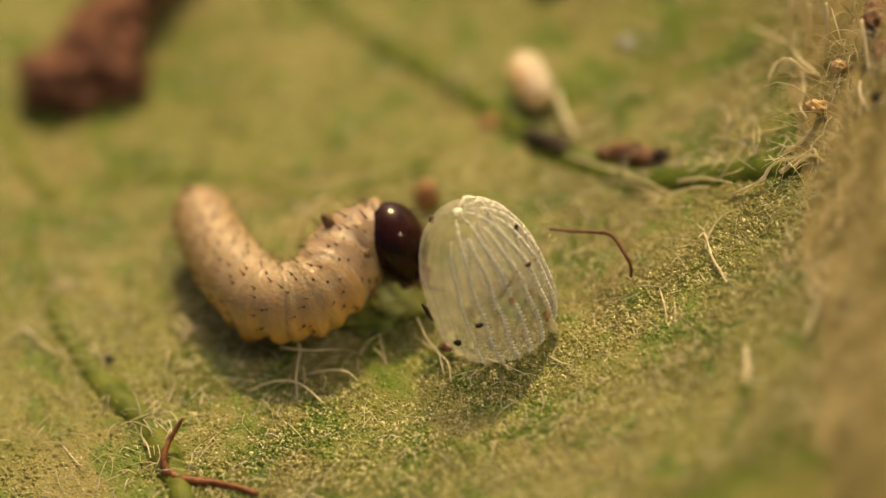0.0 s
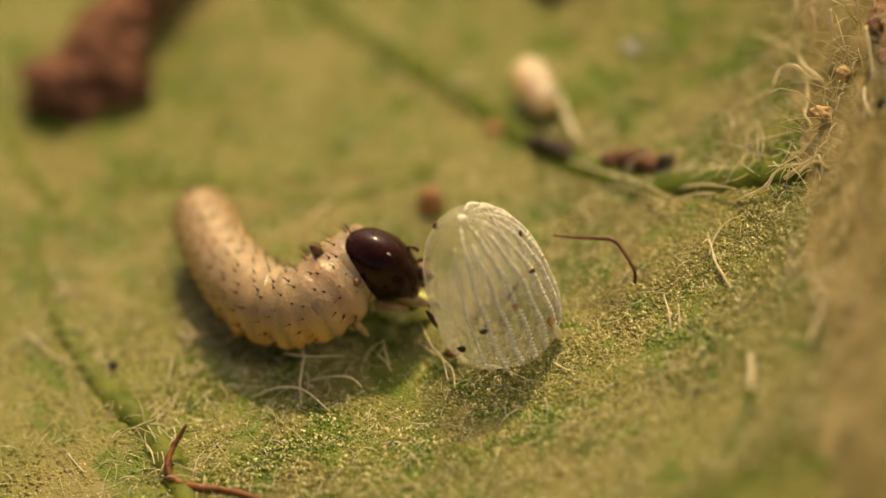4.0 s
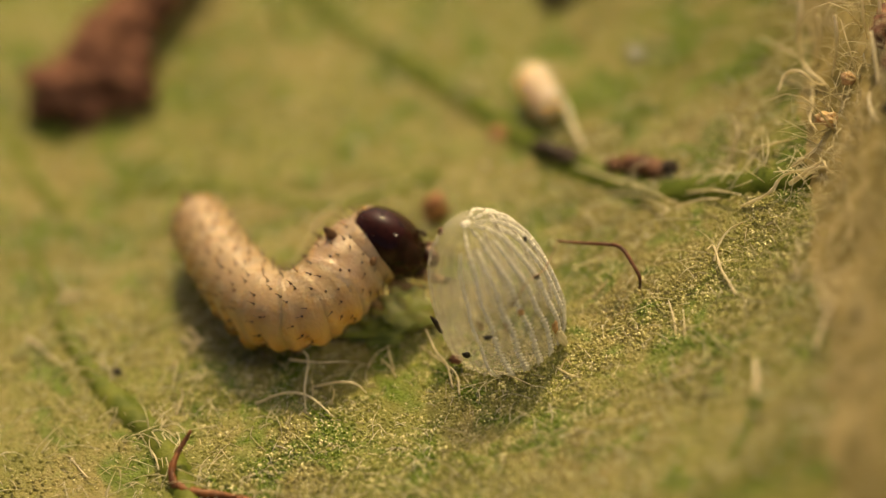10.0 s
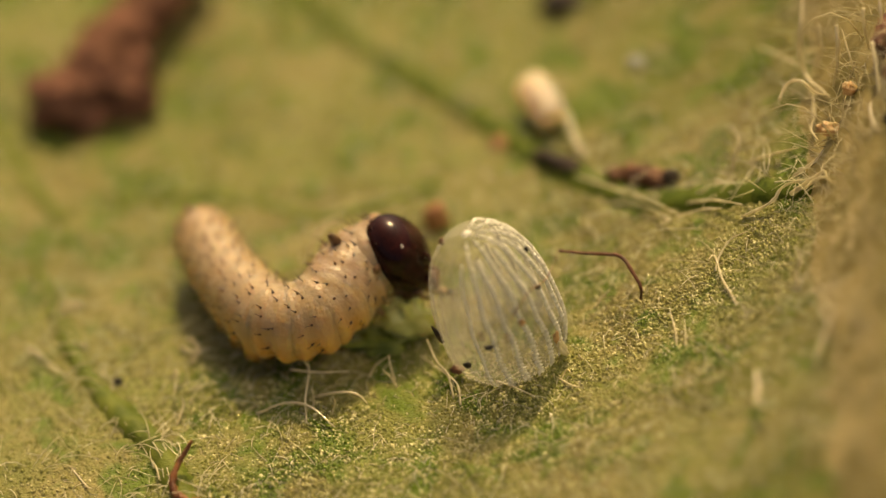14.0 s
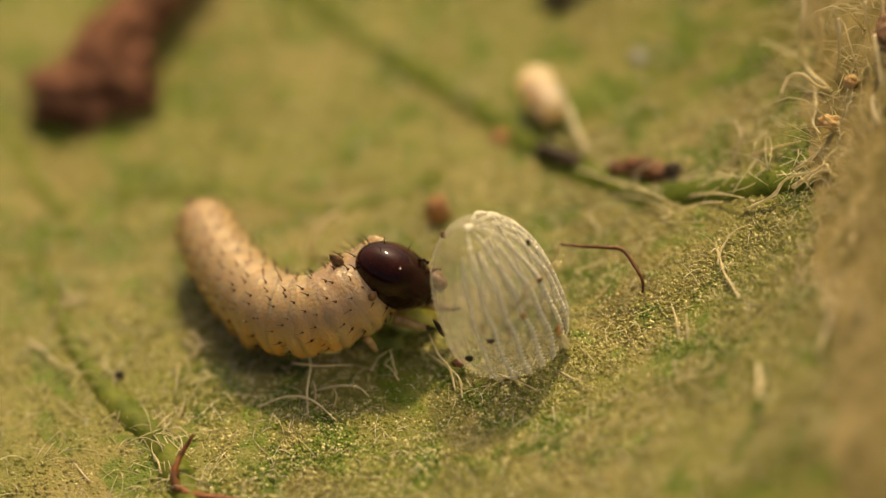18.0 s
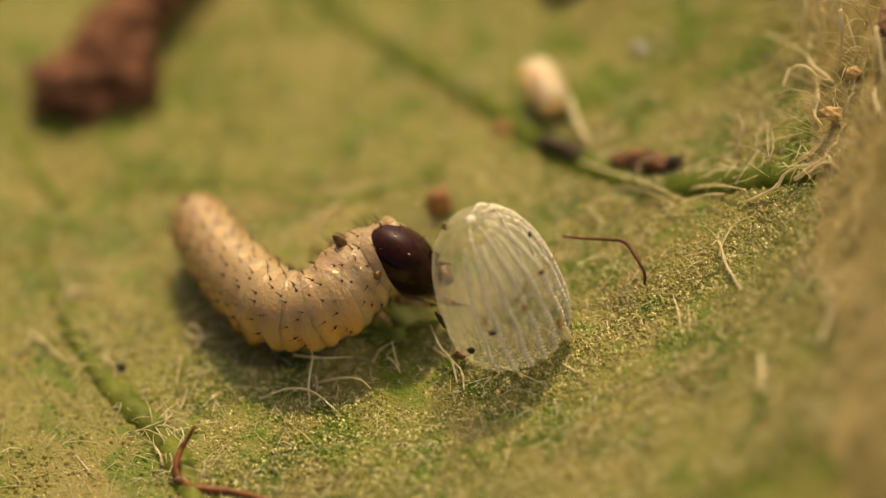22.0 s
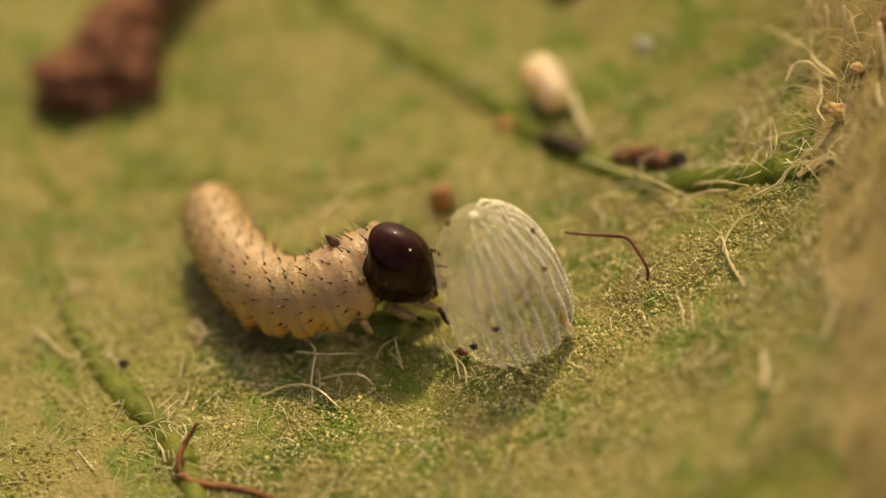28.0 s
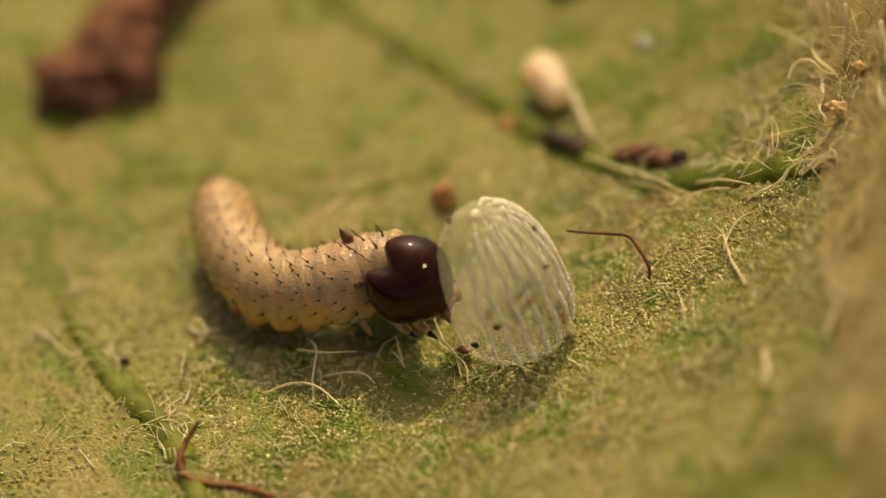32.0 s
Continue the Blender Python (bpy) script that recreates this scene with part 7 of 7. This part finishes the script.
    walk(segments[10], [
        (0, mm(0.410, 0.232, 0.518, -11.3, -15.0, 57.7)), (0.5, mm(0.325, 0.152, 0.499, -11.5, -17.5, 60.1)), (1, mm(0.384, 0.204, 0.512, -11.3, -15.7, 57.2)),
        (1.5, mm(0.367, 0.217, 0.511, -11.4, -15.4, 59.1)), (2, mm(0.348, 0.011, 0.495, -7.4, -22.6, 24.1)), (2.5, mm(0.362, 0.021, 0.500, -7.4, -21.7, 24.3)),
        (3, mm(0.343, 0.092, 0.502, -9.6, -19.9, 39.3)), (3.5, mm(0.305, 0.058, 0.494, -8.8, -21.8, 33.4)), (5.5, mm(0.323, 0.104, 0.504, -9.5, -19.4, 39.2)),
        (6, mm(0.365, 0.141, 0.513, -9.8, -17.7, 42.0)), (6.5, mm(0.359, 0.136, 0.511, -9.8, -17.9, 41.5)), (7, mm(0.359, 0.189, 0.514, -10.5, -16.4, 48.7)),
        (7.5, mm(0.395, 0.078, 0.514, -8.1, -18.9, 29.7)), (8, mm(0.388, 0.177, 0.518, -10.1, -16.6, 44.7)), (8.5, mm(0.361, 0.225, 0.515, -10.9, -15.4, 52.4)),
        (9, mm(0.367, 0.218, 0.516, -10.8, -15.6, 51.3)), (9.5, mm(0.378, 0.266, 0.519, -11.1, -14.3, 55.2)), (10, mm(0.366, 0.249, 0.516, -11.1, -14.8, 55.1)),
        (10.5, mm(0.353, 0.299, 0.515, -11.4, -13.5, 60.8)), (11, mm(0.367, 0.254, 0.515, -11.2, -14.6, 56.4)), (11.5, mm(0.362, 0.200, 0.512, -10.9, -16.1, 52.2)),
        (12, mm(0.375, 0.243, 0.515, -11.1, -14.9, 55.8)), (12.5, mm(0.381, 0.175, 0.513, -10.5, -16.8, 48.5)), (13, mm(0.370, 0.214, 0.513, -11.0, -15.7, 54.3)),
        (13.5, mm(0.366, 0.256, 0.514, -11.3, -14.5, 58.5)), (14, mm(0.389, 0.273, 0.518, -11.2, -14.2, 57.2)), (14.5, mm(0.411, 0.140, 0.517, -9.6, -17.6, 40.2)),
        (16.5, mm(0.374, 0.143, 0.515, -9.4, -17.4, 38.9)), (17, mm(0.344, 0.111, 0.509, -9.1, -18.4, 36.3)), (17.5, mm(0.349, 0.137, 0.511, -9.6, -17.7, 39.9)),
        (18, mm(0.359, 0.039, 0.507, -7.1, -19.8, 23.1)), (18.5, mm(0.372, 0.044, 0.509, -7.3, -19.5, 24.0)), (19, mm(0.378, 0.093, 0.512, -8.6, -18.6, 32.8)),
        (19.5, mm(0.354, 0.078, 0.506, -8.6, -19.4, 32.8)), (20, mm(0.399, 0.061, 0.512, -8.0, -19.1, 28.5)), (20.5, mm(0.362, 0.124, 0.508, -9.9, -18.1, 42.7)),
        (21, mm(0.394, 0.132, 0.513, -9.9, -17.6, 42.6)), (21.5, mm(0.381, 0.115, 0.509, -10.0, -18.1, 43.1)), (22, mm(0.382, 0.125, 0.509, -10.3, -17.8, 46.4)),
        (22.5, mm(0.367, 0.147, 0.507, -10.9, -17.0, 52.6)), (23, mm(0.372, 0.126, 0.506, -10.8, -17.6, 51.0)), (23.5, mm(0.385, 0.173, 0.511, -11.2, -15.9, 56.2)),
        (24, mm(0.389, 0.167, 0.511, -11.2, -16.1, 55.8)), (24.5, mm(0.409, 0.187, 0.516, -11.1, -15.5, 55.9)), (25, mm(0.407, 0.172, 0.515, -10.9, -16.3, 52.3)),
        (25.5, mm(0.413, 0.211, 0.518, -10.6, -16.0, 49.7)), (27.5, mm(0.315, 0.167, 0.501, -7.9, -19.5, 27.6)), (28, mm(0.310, 0.122, 0.497, -6.3, -20.4, 18.1)),
        (28.5, mm(0.348, 0.072, 0.503, -3.9, -20.1, 5.5)), (29, mm(0.345, 0.128, 0.504, -5.2, -19.9, 12.1)), (29.5, mm(0.341, 0.131, 0.504, -4.6, -20.1, 9.3)),
        (30, mm(0.339, 0.179, 0.505, -5.5, -19.9, 14.1)), (30.5, mm(0.334, 0.160, 0.504, -4.5, -20.3, 8.6)), (31, mm(0.331, 0.184, 0.504, -5.1, -20.3, 11.8)),
        (31.5, mm(0.314, 0.152, 0.500, -4.1, -20.9, 6.5)), (32, mm(0.352, 0.134, 0.508, -3.5, -20.1, 3.3)),
    ])
    walk(segments[11], [
        (0, mm(0.507, 0.367, 0.564, -10.3, -16.6, 46.5)), (0.5, mm(0.404, 0.285, 0.547, -10.7, -17.7, 50.4)), (1, mm(0.478, 0.337, 0.559, -10.4, -16.7, 47.8)),
        (1.5, mm(0.454, 0.353, 0.556, -10.7, -16.2, 50.8)), (2, mm(0.474, 0.097, 0.558, -8.8, -20.6, 33.9)), (2.5, mm(0.490, 0.106, 0.561, -9.0, -19.9, 35.0)),
        (3, mm(0.451, 0.203, 0.556, -10.3, -17.8, 46.0)), (3.5, mm(0.412, 0.164, 0.550, -10.4, -18.3, 47.2)), (5.5, mm(0.426, 0.218, 0.556, -10.8, -16.4, 51.9)),
        (6, mm(0.473, 0.259, 0.564, -10.7, -15.9, 51.0)), (6.5, mm(0.467, 0.253, 0.563, -10.8, -15.9, 51.1)), (7, mm(0.458, 0.316, 0.562, -11.0, -15.0, 54.3)),
        (7.5, mm(0.525, 0.177, 0.572, -10.0, -17.1, 43.8)), (8, mm(0.497, 0.299, 0.569, -10.8, -15.3, 51.4)), (8.5, mm(0.458, 0.357, 0.563, -11.1, -14.5, 55.9)),
        (9, mm(0.467, 0.348, 0.564, -11.0, -14.7, 54.9)), (9.5, mm(0.474, 0.402, 0.565, -11.1, -14.1, 56.1)), (10, mm(0.462, 0.383, 0.564, -11.1, -14.4, 56.0)),
        (10.5, mm(0.439, 0.440, 0.561, -11.3, -13.7, 58.7)), (11, mm(0.463, 0.389, 0.564, -11.1, -14.6, 55.4)), (11.5, mm(0.465, 0.326, 0.563, -10.9, -15.5, 52.8)),
        (12, mm(0.475, 0.375, 0.565, -11.0, -15.0, 53.7)), (12.5, mm(0.494, 0.295, 0.568, -10.5, -16.2, 49.0)), (13, mm(0.473, 0.342, 0.565, -10.8, -15.6, 52.2)),
        (13.5, mm(0.461, 0.391, 0.563, -11.0, -14.9, 54.6)), (14, mm(0.486, 0.410, 0.565, -10.9, -14.7, 53.6)), (14.5, mm(0.534, 0.249, 0.571, -10.0, -16.9, 43.9)),
        (16.5, mm(0.483, 0.256, 0.561, -10.5, -16.0, 48.8)), (17, mm(0.450, 0.220, 0.556, -10.6, -16.4, 49.0)), (17.5, mm(0.458, 0.249, 0.559, -10.7, -16.0, 50.5)),
        (18, mm(0.497, 0.118, 0.565, -9.6, -18.0, 40.4)), (18.5, mm(0.515, 0.122, 0.570, -9.5, -18.0, 39.5)), (19, mm(0.516, 0.185, 0.572, -10.0, -17.2, 43.5)),
        (19.5, mm(0.489, 0.168, 0.567, -10.0, -17.6, 43.5)), (20, mm(0.547, 0.143, 0.575, -9.3, -18.1, 38.0)), (20.5, mm(0.488, 0.229, 0.567, -10.3, -16.9, 46.4)),
        (21, mm(0.525, 0.238, 0.572, -10.0, -17.0, 44.1)), (21.5, mm(0.510, 0.220, 0.569, -10.0, -17.5, 43.5)), (22, mm(0.506, 0.236, 0.569, -10.1, -17.4, 44.2)),
        (22.5, mm(0.479, 0.268, 0.564, -10.4, -17.1, 47.3)), (23, mm(0.480, 0.248, 0.561, -10.2, -17.6, 45.1)), (23.5, mm(0.486, 0.305, 0.561, -10.4, -16.8, 47.3)),
        (24, mm(0.490, 0.299, 0.562, -10.3, -17.0, 46.5)), (24.5, mm(0.512, 0.320, 0.565, -10.2, -16.8, 45.7)), (25, mm(0.514, 0.298, 0.566, -10.0, -17.3, 43.4)),
        (25.5, mm(0.524, 0.334, 0.567, -9.9, -16.9, 42.9)), (27.5, mm(0.434, 0.251, 0.549, -9.0, -18.7, 35.2)), (28, mm(0.439, 0.188, 0.549, -8.0, -19.7, 28.6)),
        (28.5, mm(0.492, 0.106, 0.557, -5.9, -20.3, 16.2)), (29, mm(0.485, 0.175, 0.557, -6.4, -20.0, 19.1)), (29.5, mm(0.482, 0.170, 0.557, -5.7, -20.3, 14.7)),
        (30, mm(0.477, 0.225, 0.557, -5.9, -20.1, 15.9)), (30.5, mm(0.475, 0.192, 0.557, -4.8, -20.4, 10.2)), (31, mm(0.469, 0.223, 0.556, -5.2, -20.3, 12.0)),
        (31.5, mm(0.453, 0.180, 0.554, -4.5, -20.7, 8.5)), (32, mm(0.497, 0.154, 0.561, -3.9, -20.3, 5.3)),
    ])
    walk(segments[12], [
        (0, mm(0.659, 0.432, 0.627, -6.9, -19.6, 21.6)), (0.5, mm(0.544, 0.348, 0.608, -6.9, -20.2, 22.0)), (1, mm(0.625, 0.406, 0.621, -7.2, -19.7, 23.3)),
        (1.5, mm(0.596, 0.429, 0.616, -7.7, -19.4, 26.9)), (2, mm(0.624, 0.145, 0.623, -6.3, -20.7, 18.4)), (2.5, mm(0.640, 0.161, 0.625, -6.9, -20.4, 21.6)),
        (3, mm(0.589, 0.277, 0.618, -8.2, -19.5, 30.1)), (3.5, mm(0.545, 0.242, 0.612, -8.7, -19.4, 33.1)), (5.5, mm(0.555, 0.309, 0.617, -9.7, -17.9, 41.1)),
        (6, mm(0.609, 0.350, 0.627, -9.7, -17.7, 40.9)), (6.5, mm(0.605, 0.343, 0.627, -9.7, -17.7, 40.9)), (7, mm(0.593, 0.412, 0.626, -9.9, -17.2, 43.0)),
        (7.5, mm(0.674, 0.257, 0.640, -9.2, -18.4, 36.7)), (8, mm(0.640, 0.391, 0.634, -9.7, -17.5, 41.4)), (8.5, mm(0.595, 0.455, 0.628, -10.0, -16.9, 44.0)),
        (9, mm(0.607, 0.444, 0.631, -9.9, -17.1, 42.9)), (9.5, mm(0.615, 0.501, 0.632, -9.9, -16.9, 43.3)), (10, mm(0.604, 0.478, 0.631, -9.8, -17.2, 42.1)),
        (10.5, mm(0.580, 0.538, 0.627, -9.9, -16.9, 43.2)), (11, mm(0.611, 0.479, 0.632, -9.5, -17.6, 39.7)), (11.5, mm(0.615, 0.408, 0.634, -9.1, -18.3, 36.4)),
        (12, mm(0.627, 0.458, 0.636, -9.1, -18.1, 36.5)), (12.5, mm(0.652, 0.368, 0.641, -8.5, -18.8, 32.2)), (13, mm(0.629, 0.418, 0.638, -8.8, -18.6, 33.8)),
        (13.5, mm(0.612, 0.475, 0.632, -9.0, -18.2, 35.5)), (14, mm(0.635, 0.499, 0.632, -9.1, -18.0, 36.2)), (14.5, mm(0.686, 0.326, 0.639, -8.5, -19.0, 32.1)),
        (16.5, mm(0.589, 0.371, 0.609, -10.5, -16.8, 48.3)), (17, mm(0.551, 0.335, 0.603, -10.6, -16.8, 49.4)), (17.5, mm(0.569, 0.359, 0.613, -10.7, -16.6, 49.8)),
        (18, mm(0.630, 0.208, 0.630, -10.0, -18.0, 43.8)), (18.5, mm(0.660, 0.204, 0.640, -9.8, -18.3, 41.7)), (19, mm(0.667, 0.265, 0.646, -9.8, -18.1, 41.9)),
        (19.5, mm(0.643, 0.244, 0.642, -9.6, -18.5, 39.7)), (20, mm(0.713, 0.208, 0.654, -8.8, -19.2, 34.0)), (20.5, mm(0.646, 0.301, 0.643, -9.1, -18.8, 36.2)),
        (21, mm(0.692, 0.304, 0.650, -8.5, -19.1, 32.2)), (21.5, mm(0.680, 0.280, 0.648, -8.1, -19.5, 29.0)), (22, mm(0.678, 0.292, 0.648, -7.7, -19.7, 26.8)),
        (22.5, mm(0.644, 0.328, 0.640, -7.6, -19.7, 26.2)), (23, mm(0.638, 0.308, 0.631, -7.0, -20.0, 22.7)), (23.5, mm(0.643, 0.370, 0.629, -7.1, -19.7, 23.0)),
        (24, mm(0.646, 0.362, 0.629, -6.8, -19.8, 21.4)), (24.5, mm(0.669, 0.382, 0.632, -6.8, -19.7, 21.0)), (25, mm(0.668, 0.358, 0.630, -6.7, -19.9, 20.4)),
        (25.5, mm(0.676, 0.400, 0.630, -7.1, -19.7, 23.1)), (27.5, mm(0.559, 0.325, 0.601, -8.1, -20.1, 28.8)), (28, mm(0.569, 0.251, 0.603, -7.4, -20.7, 24.4)),
        (28.5, mm(0.633, 0.146, 0.613, -5.8, -21.3, 15.2)), (29, mm(0.626, 0.214, 0.612, -5.5, -21.2, 13.8)), (29.5, mm(0.624, 0.195, 0.612, -4.4, -21.2, 8.1)),
        (30, mm(0.619, 0.247, 0.612, -4.0, -21.1, 5.9)), (30.5, mm(0.618, 0.201, 0.612, -3.0, -21.0, 0.8)), (31, mm(0.612, 0.232, 0.611, -3.0, -21.0, 0.9)),
        (31.5, mm(0.595, 0.184, 0.608, -2.7, -21.0, -1.0)), (32, mm(0.642, 0.152, 0.616, -2.3, -20.9, -2.6)),
    ])
    walk(head, [
        (0, mm(0.803, 0.404, 0.604, -43.0, -11.1, 10.2)), (0.5, mm(0.696, 0.297, 0.636, -51.2, -24.7, 32.9)), (1, mm(0.779, 0.317, 0.657, -44.7, -14.1, 17.3)),
        (1.5, mm(0.748, 0.338, 0.653, -46.7, -16.8, 23.2)), (2, mm(0.771, 0.085, 0.653, -58.3, -2.7, 54.6)), (2.5, mm(0.785, 0.099, 0.658, -49.8, 4.6, 44.6)),
        (3, mm(0.731, 0.219, 0.648, -50.5, -8.1, 36.4)), (3.5, mm(0.677, 0.184, 0.640, -57.0, -15.4, 46.4)), (5.5, mm(0.654, 0.261, 0.638, -73.6, -10.4, 71.8)),
        (6, mm(0.698, 0.311, 0.638, -69.3, -8.8, 67.1)), (6.5, mm(0.693, 0.308, 0.636, -64.3, -11.1, 59.6)), (7, mm(0.681, 0.382, 0.634, -63.0, -20.1, 55.0)),
        (7.5, mm(0.764, 0.227, 0.648, -58.3, 1.6, 57.2)), (8, mm(0.727, 0.369, 0.639, -64.1, -25.8, 55.3)), (8.5, mm(0.680, 0.439, 0.631, -60.9, -28.9, 49.8)),
        (9, mm(0.693, 0.429, 0.633, -61.4, -27.2, 50.9)), (9.5, mm(0.703, 0.490, 0.633, -57.8, -21.1, 46.1)), (10, mm(0.690, 0.469, 0.632, -59.0, -22.1, 47.9)),
        (10.5, mm(0.667, 0.535, 0.627, -53.6, -27.7, 37.3)), (11, mm(0.699, 0.474, 0.632, -57.1, -23.6, 44.4)), (11.5, mm(0.705, 0.404, 0.633, -61.4, -27.2, 50.9)),
        (12, mm(0.718, 0.457, 0.633, -55.0, -23.7, 40.5)), (12.5, mm(0.747, 0.363, 0.635, -49.8, -25.0, 29.8)), (13, mm(0.726, 0.416, 0.629, -51.2, -24.7, 32.9)),
        (13.5, mm(0.716, 0.456, 0.638, -47.3, -21.7, 24.2)), (14, mm(0.748, 0.463, 0.654, -46.6, -20.4, 22.6)), (14.5, mm(0.800, 0.270, 0.677, -47.4, -18.2, 24.8)),
        (16.5, mm(0.699, 0.236, 0.720, -59.7, -10.0, 53.1)), (17, mm(0.657, 0.191, 0.717, -60.1, -3.9, 56.7)), (17.5, mm(0.662, 0.249, 0.692, -61.1, -18.7, 52.3)),
        (18, mm(0.713, 0.130, 0.676, -64.3, -31.2, 54.9)), (18.5, mm(0.737, 0.149, 0.658, -66.9, -27.4, 59.3)), (19, mm(0.737, 0.235, 0.639, -66.2, -30.2, 57.9)),
        (19.5, mm(0.715, 0.210, 0.634, -61.4, -27.2, 50.9)), (20, mm(0.791, 0.167, 0.648, -64.8, -29.4, 55.9)), (20.5, mm(0.725, 0.264, 0.634, -63.7, -33.0, 53.8)),
        (21, mm(0.774, 0.263, 0.640, -56.1, -27.0, 42.0)), (21.5, mm(0.763, 0.237, 0.636, -56.1, -27.0, 42.0)), (22, mm(0.762, 0.249, 0.634, -56.1, -27.0, 42.0)),
        (22.5, mm(0.739, 0.290, 0.628, -51.2, -24.7, 32.9)), (23, mm(0.743, 0.303, 0.602, -46.1, -21.8, 21.1)), (23.5, mm(0.757, 0.350, 0.595, -45.6, -20.4, 19.6)),
        (24, mm(0.767, 0.358, 0.588, -44.8, -18.3, 17.3)), (24.5, mm(0.792, 0.375, 0.594, -43.4, -13.3, 12.3)), (25, mm(0.794, 0.347, 0.598, -43.4, -13.3, 12.3)),
        (25.5, mm(0.803, 0.386, 0.602, -43.0, -11.1, 10.2)), (27.5, mm(0.692, 0.181, 0.703, -54.2, 0.5, 49.8)), (28, mm(0.699, 0.087, 0.713, -58.3, 1.6, 57.2)),
        (28.5, mm(0.749, -0.052, 0.736, -57.7, 10.1, 62.5)), (29, mm(0.748, -0.053, 0.768, -63.7, 16.0, 72.6)), (29.5, mm(0.766, -0.148, 0.811, -73.2, 23.1, 82.3)),
        (30, mm(0.779, -0.136, 0.834, -67.4, 28.4, 82.4)), (30.5, mm(0.775, -0.210, 0.854, -68.1, 32.8, 85.0)), (31, mm(0.766, -0.181, 0.856, -65.5, 33.0, 84.5)),
        (31.5, mm(0.749, -0.189, 0.819, -59.2, 37.8, 86.6)), (32, mm(0.796, -0.139, 0.756, -59.2, 37.8, 86.6)),
    ])


motions()
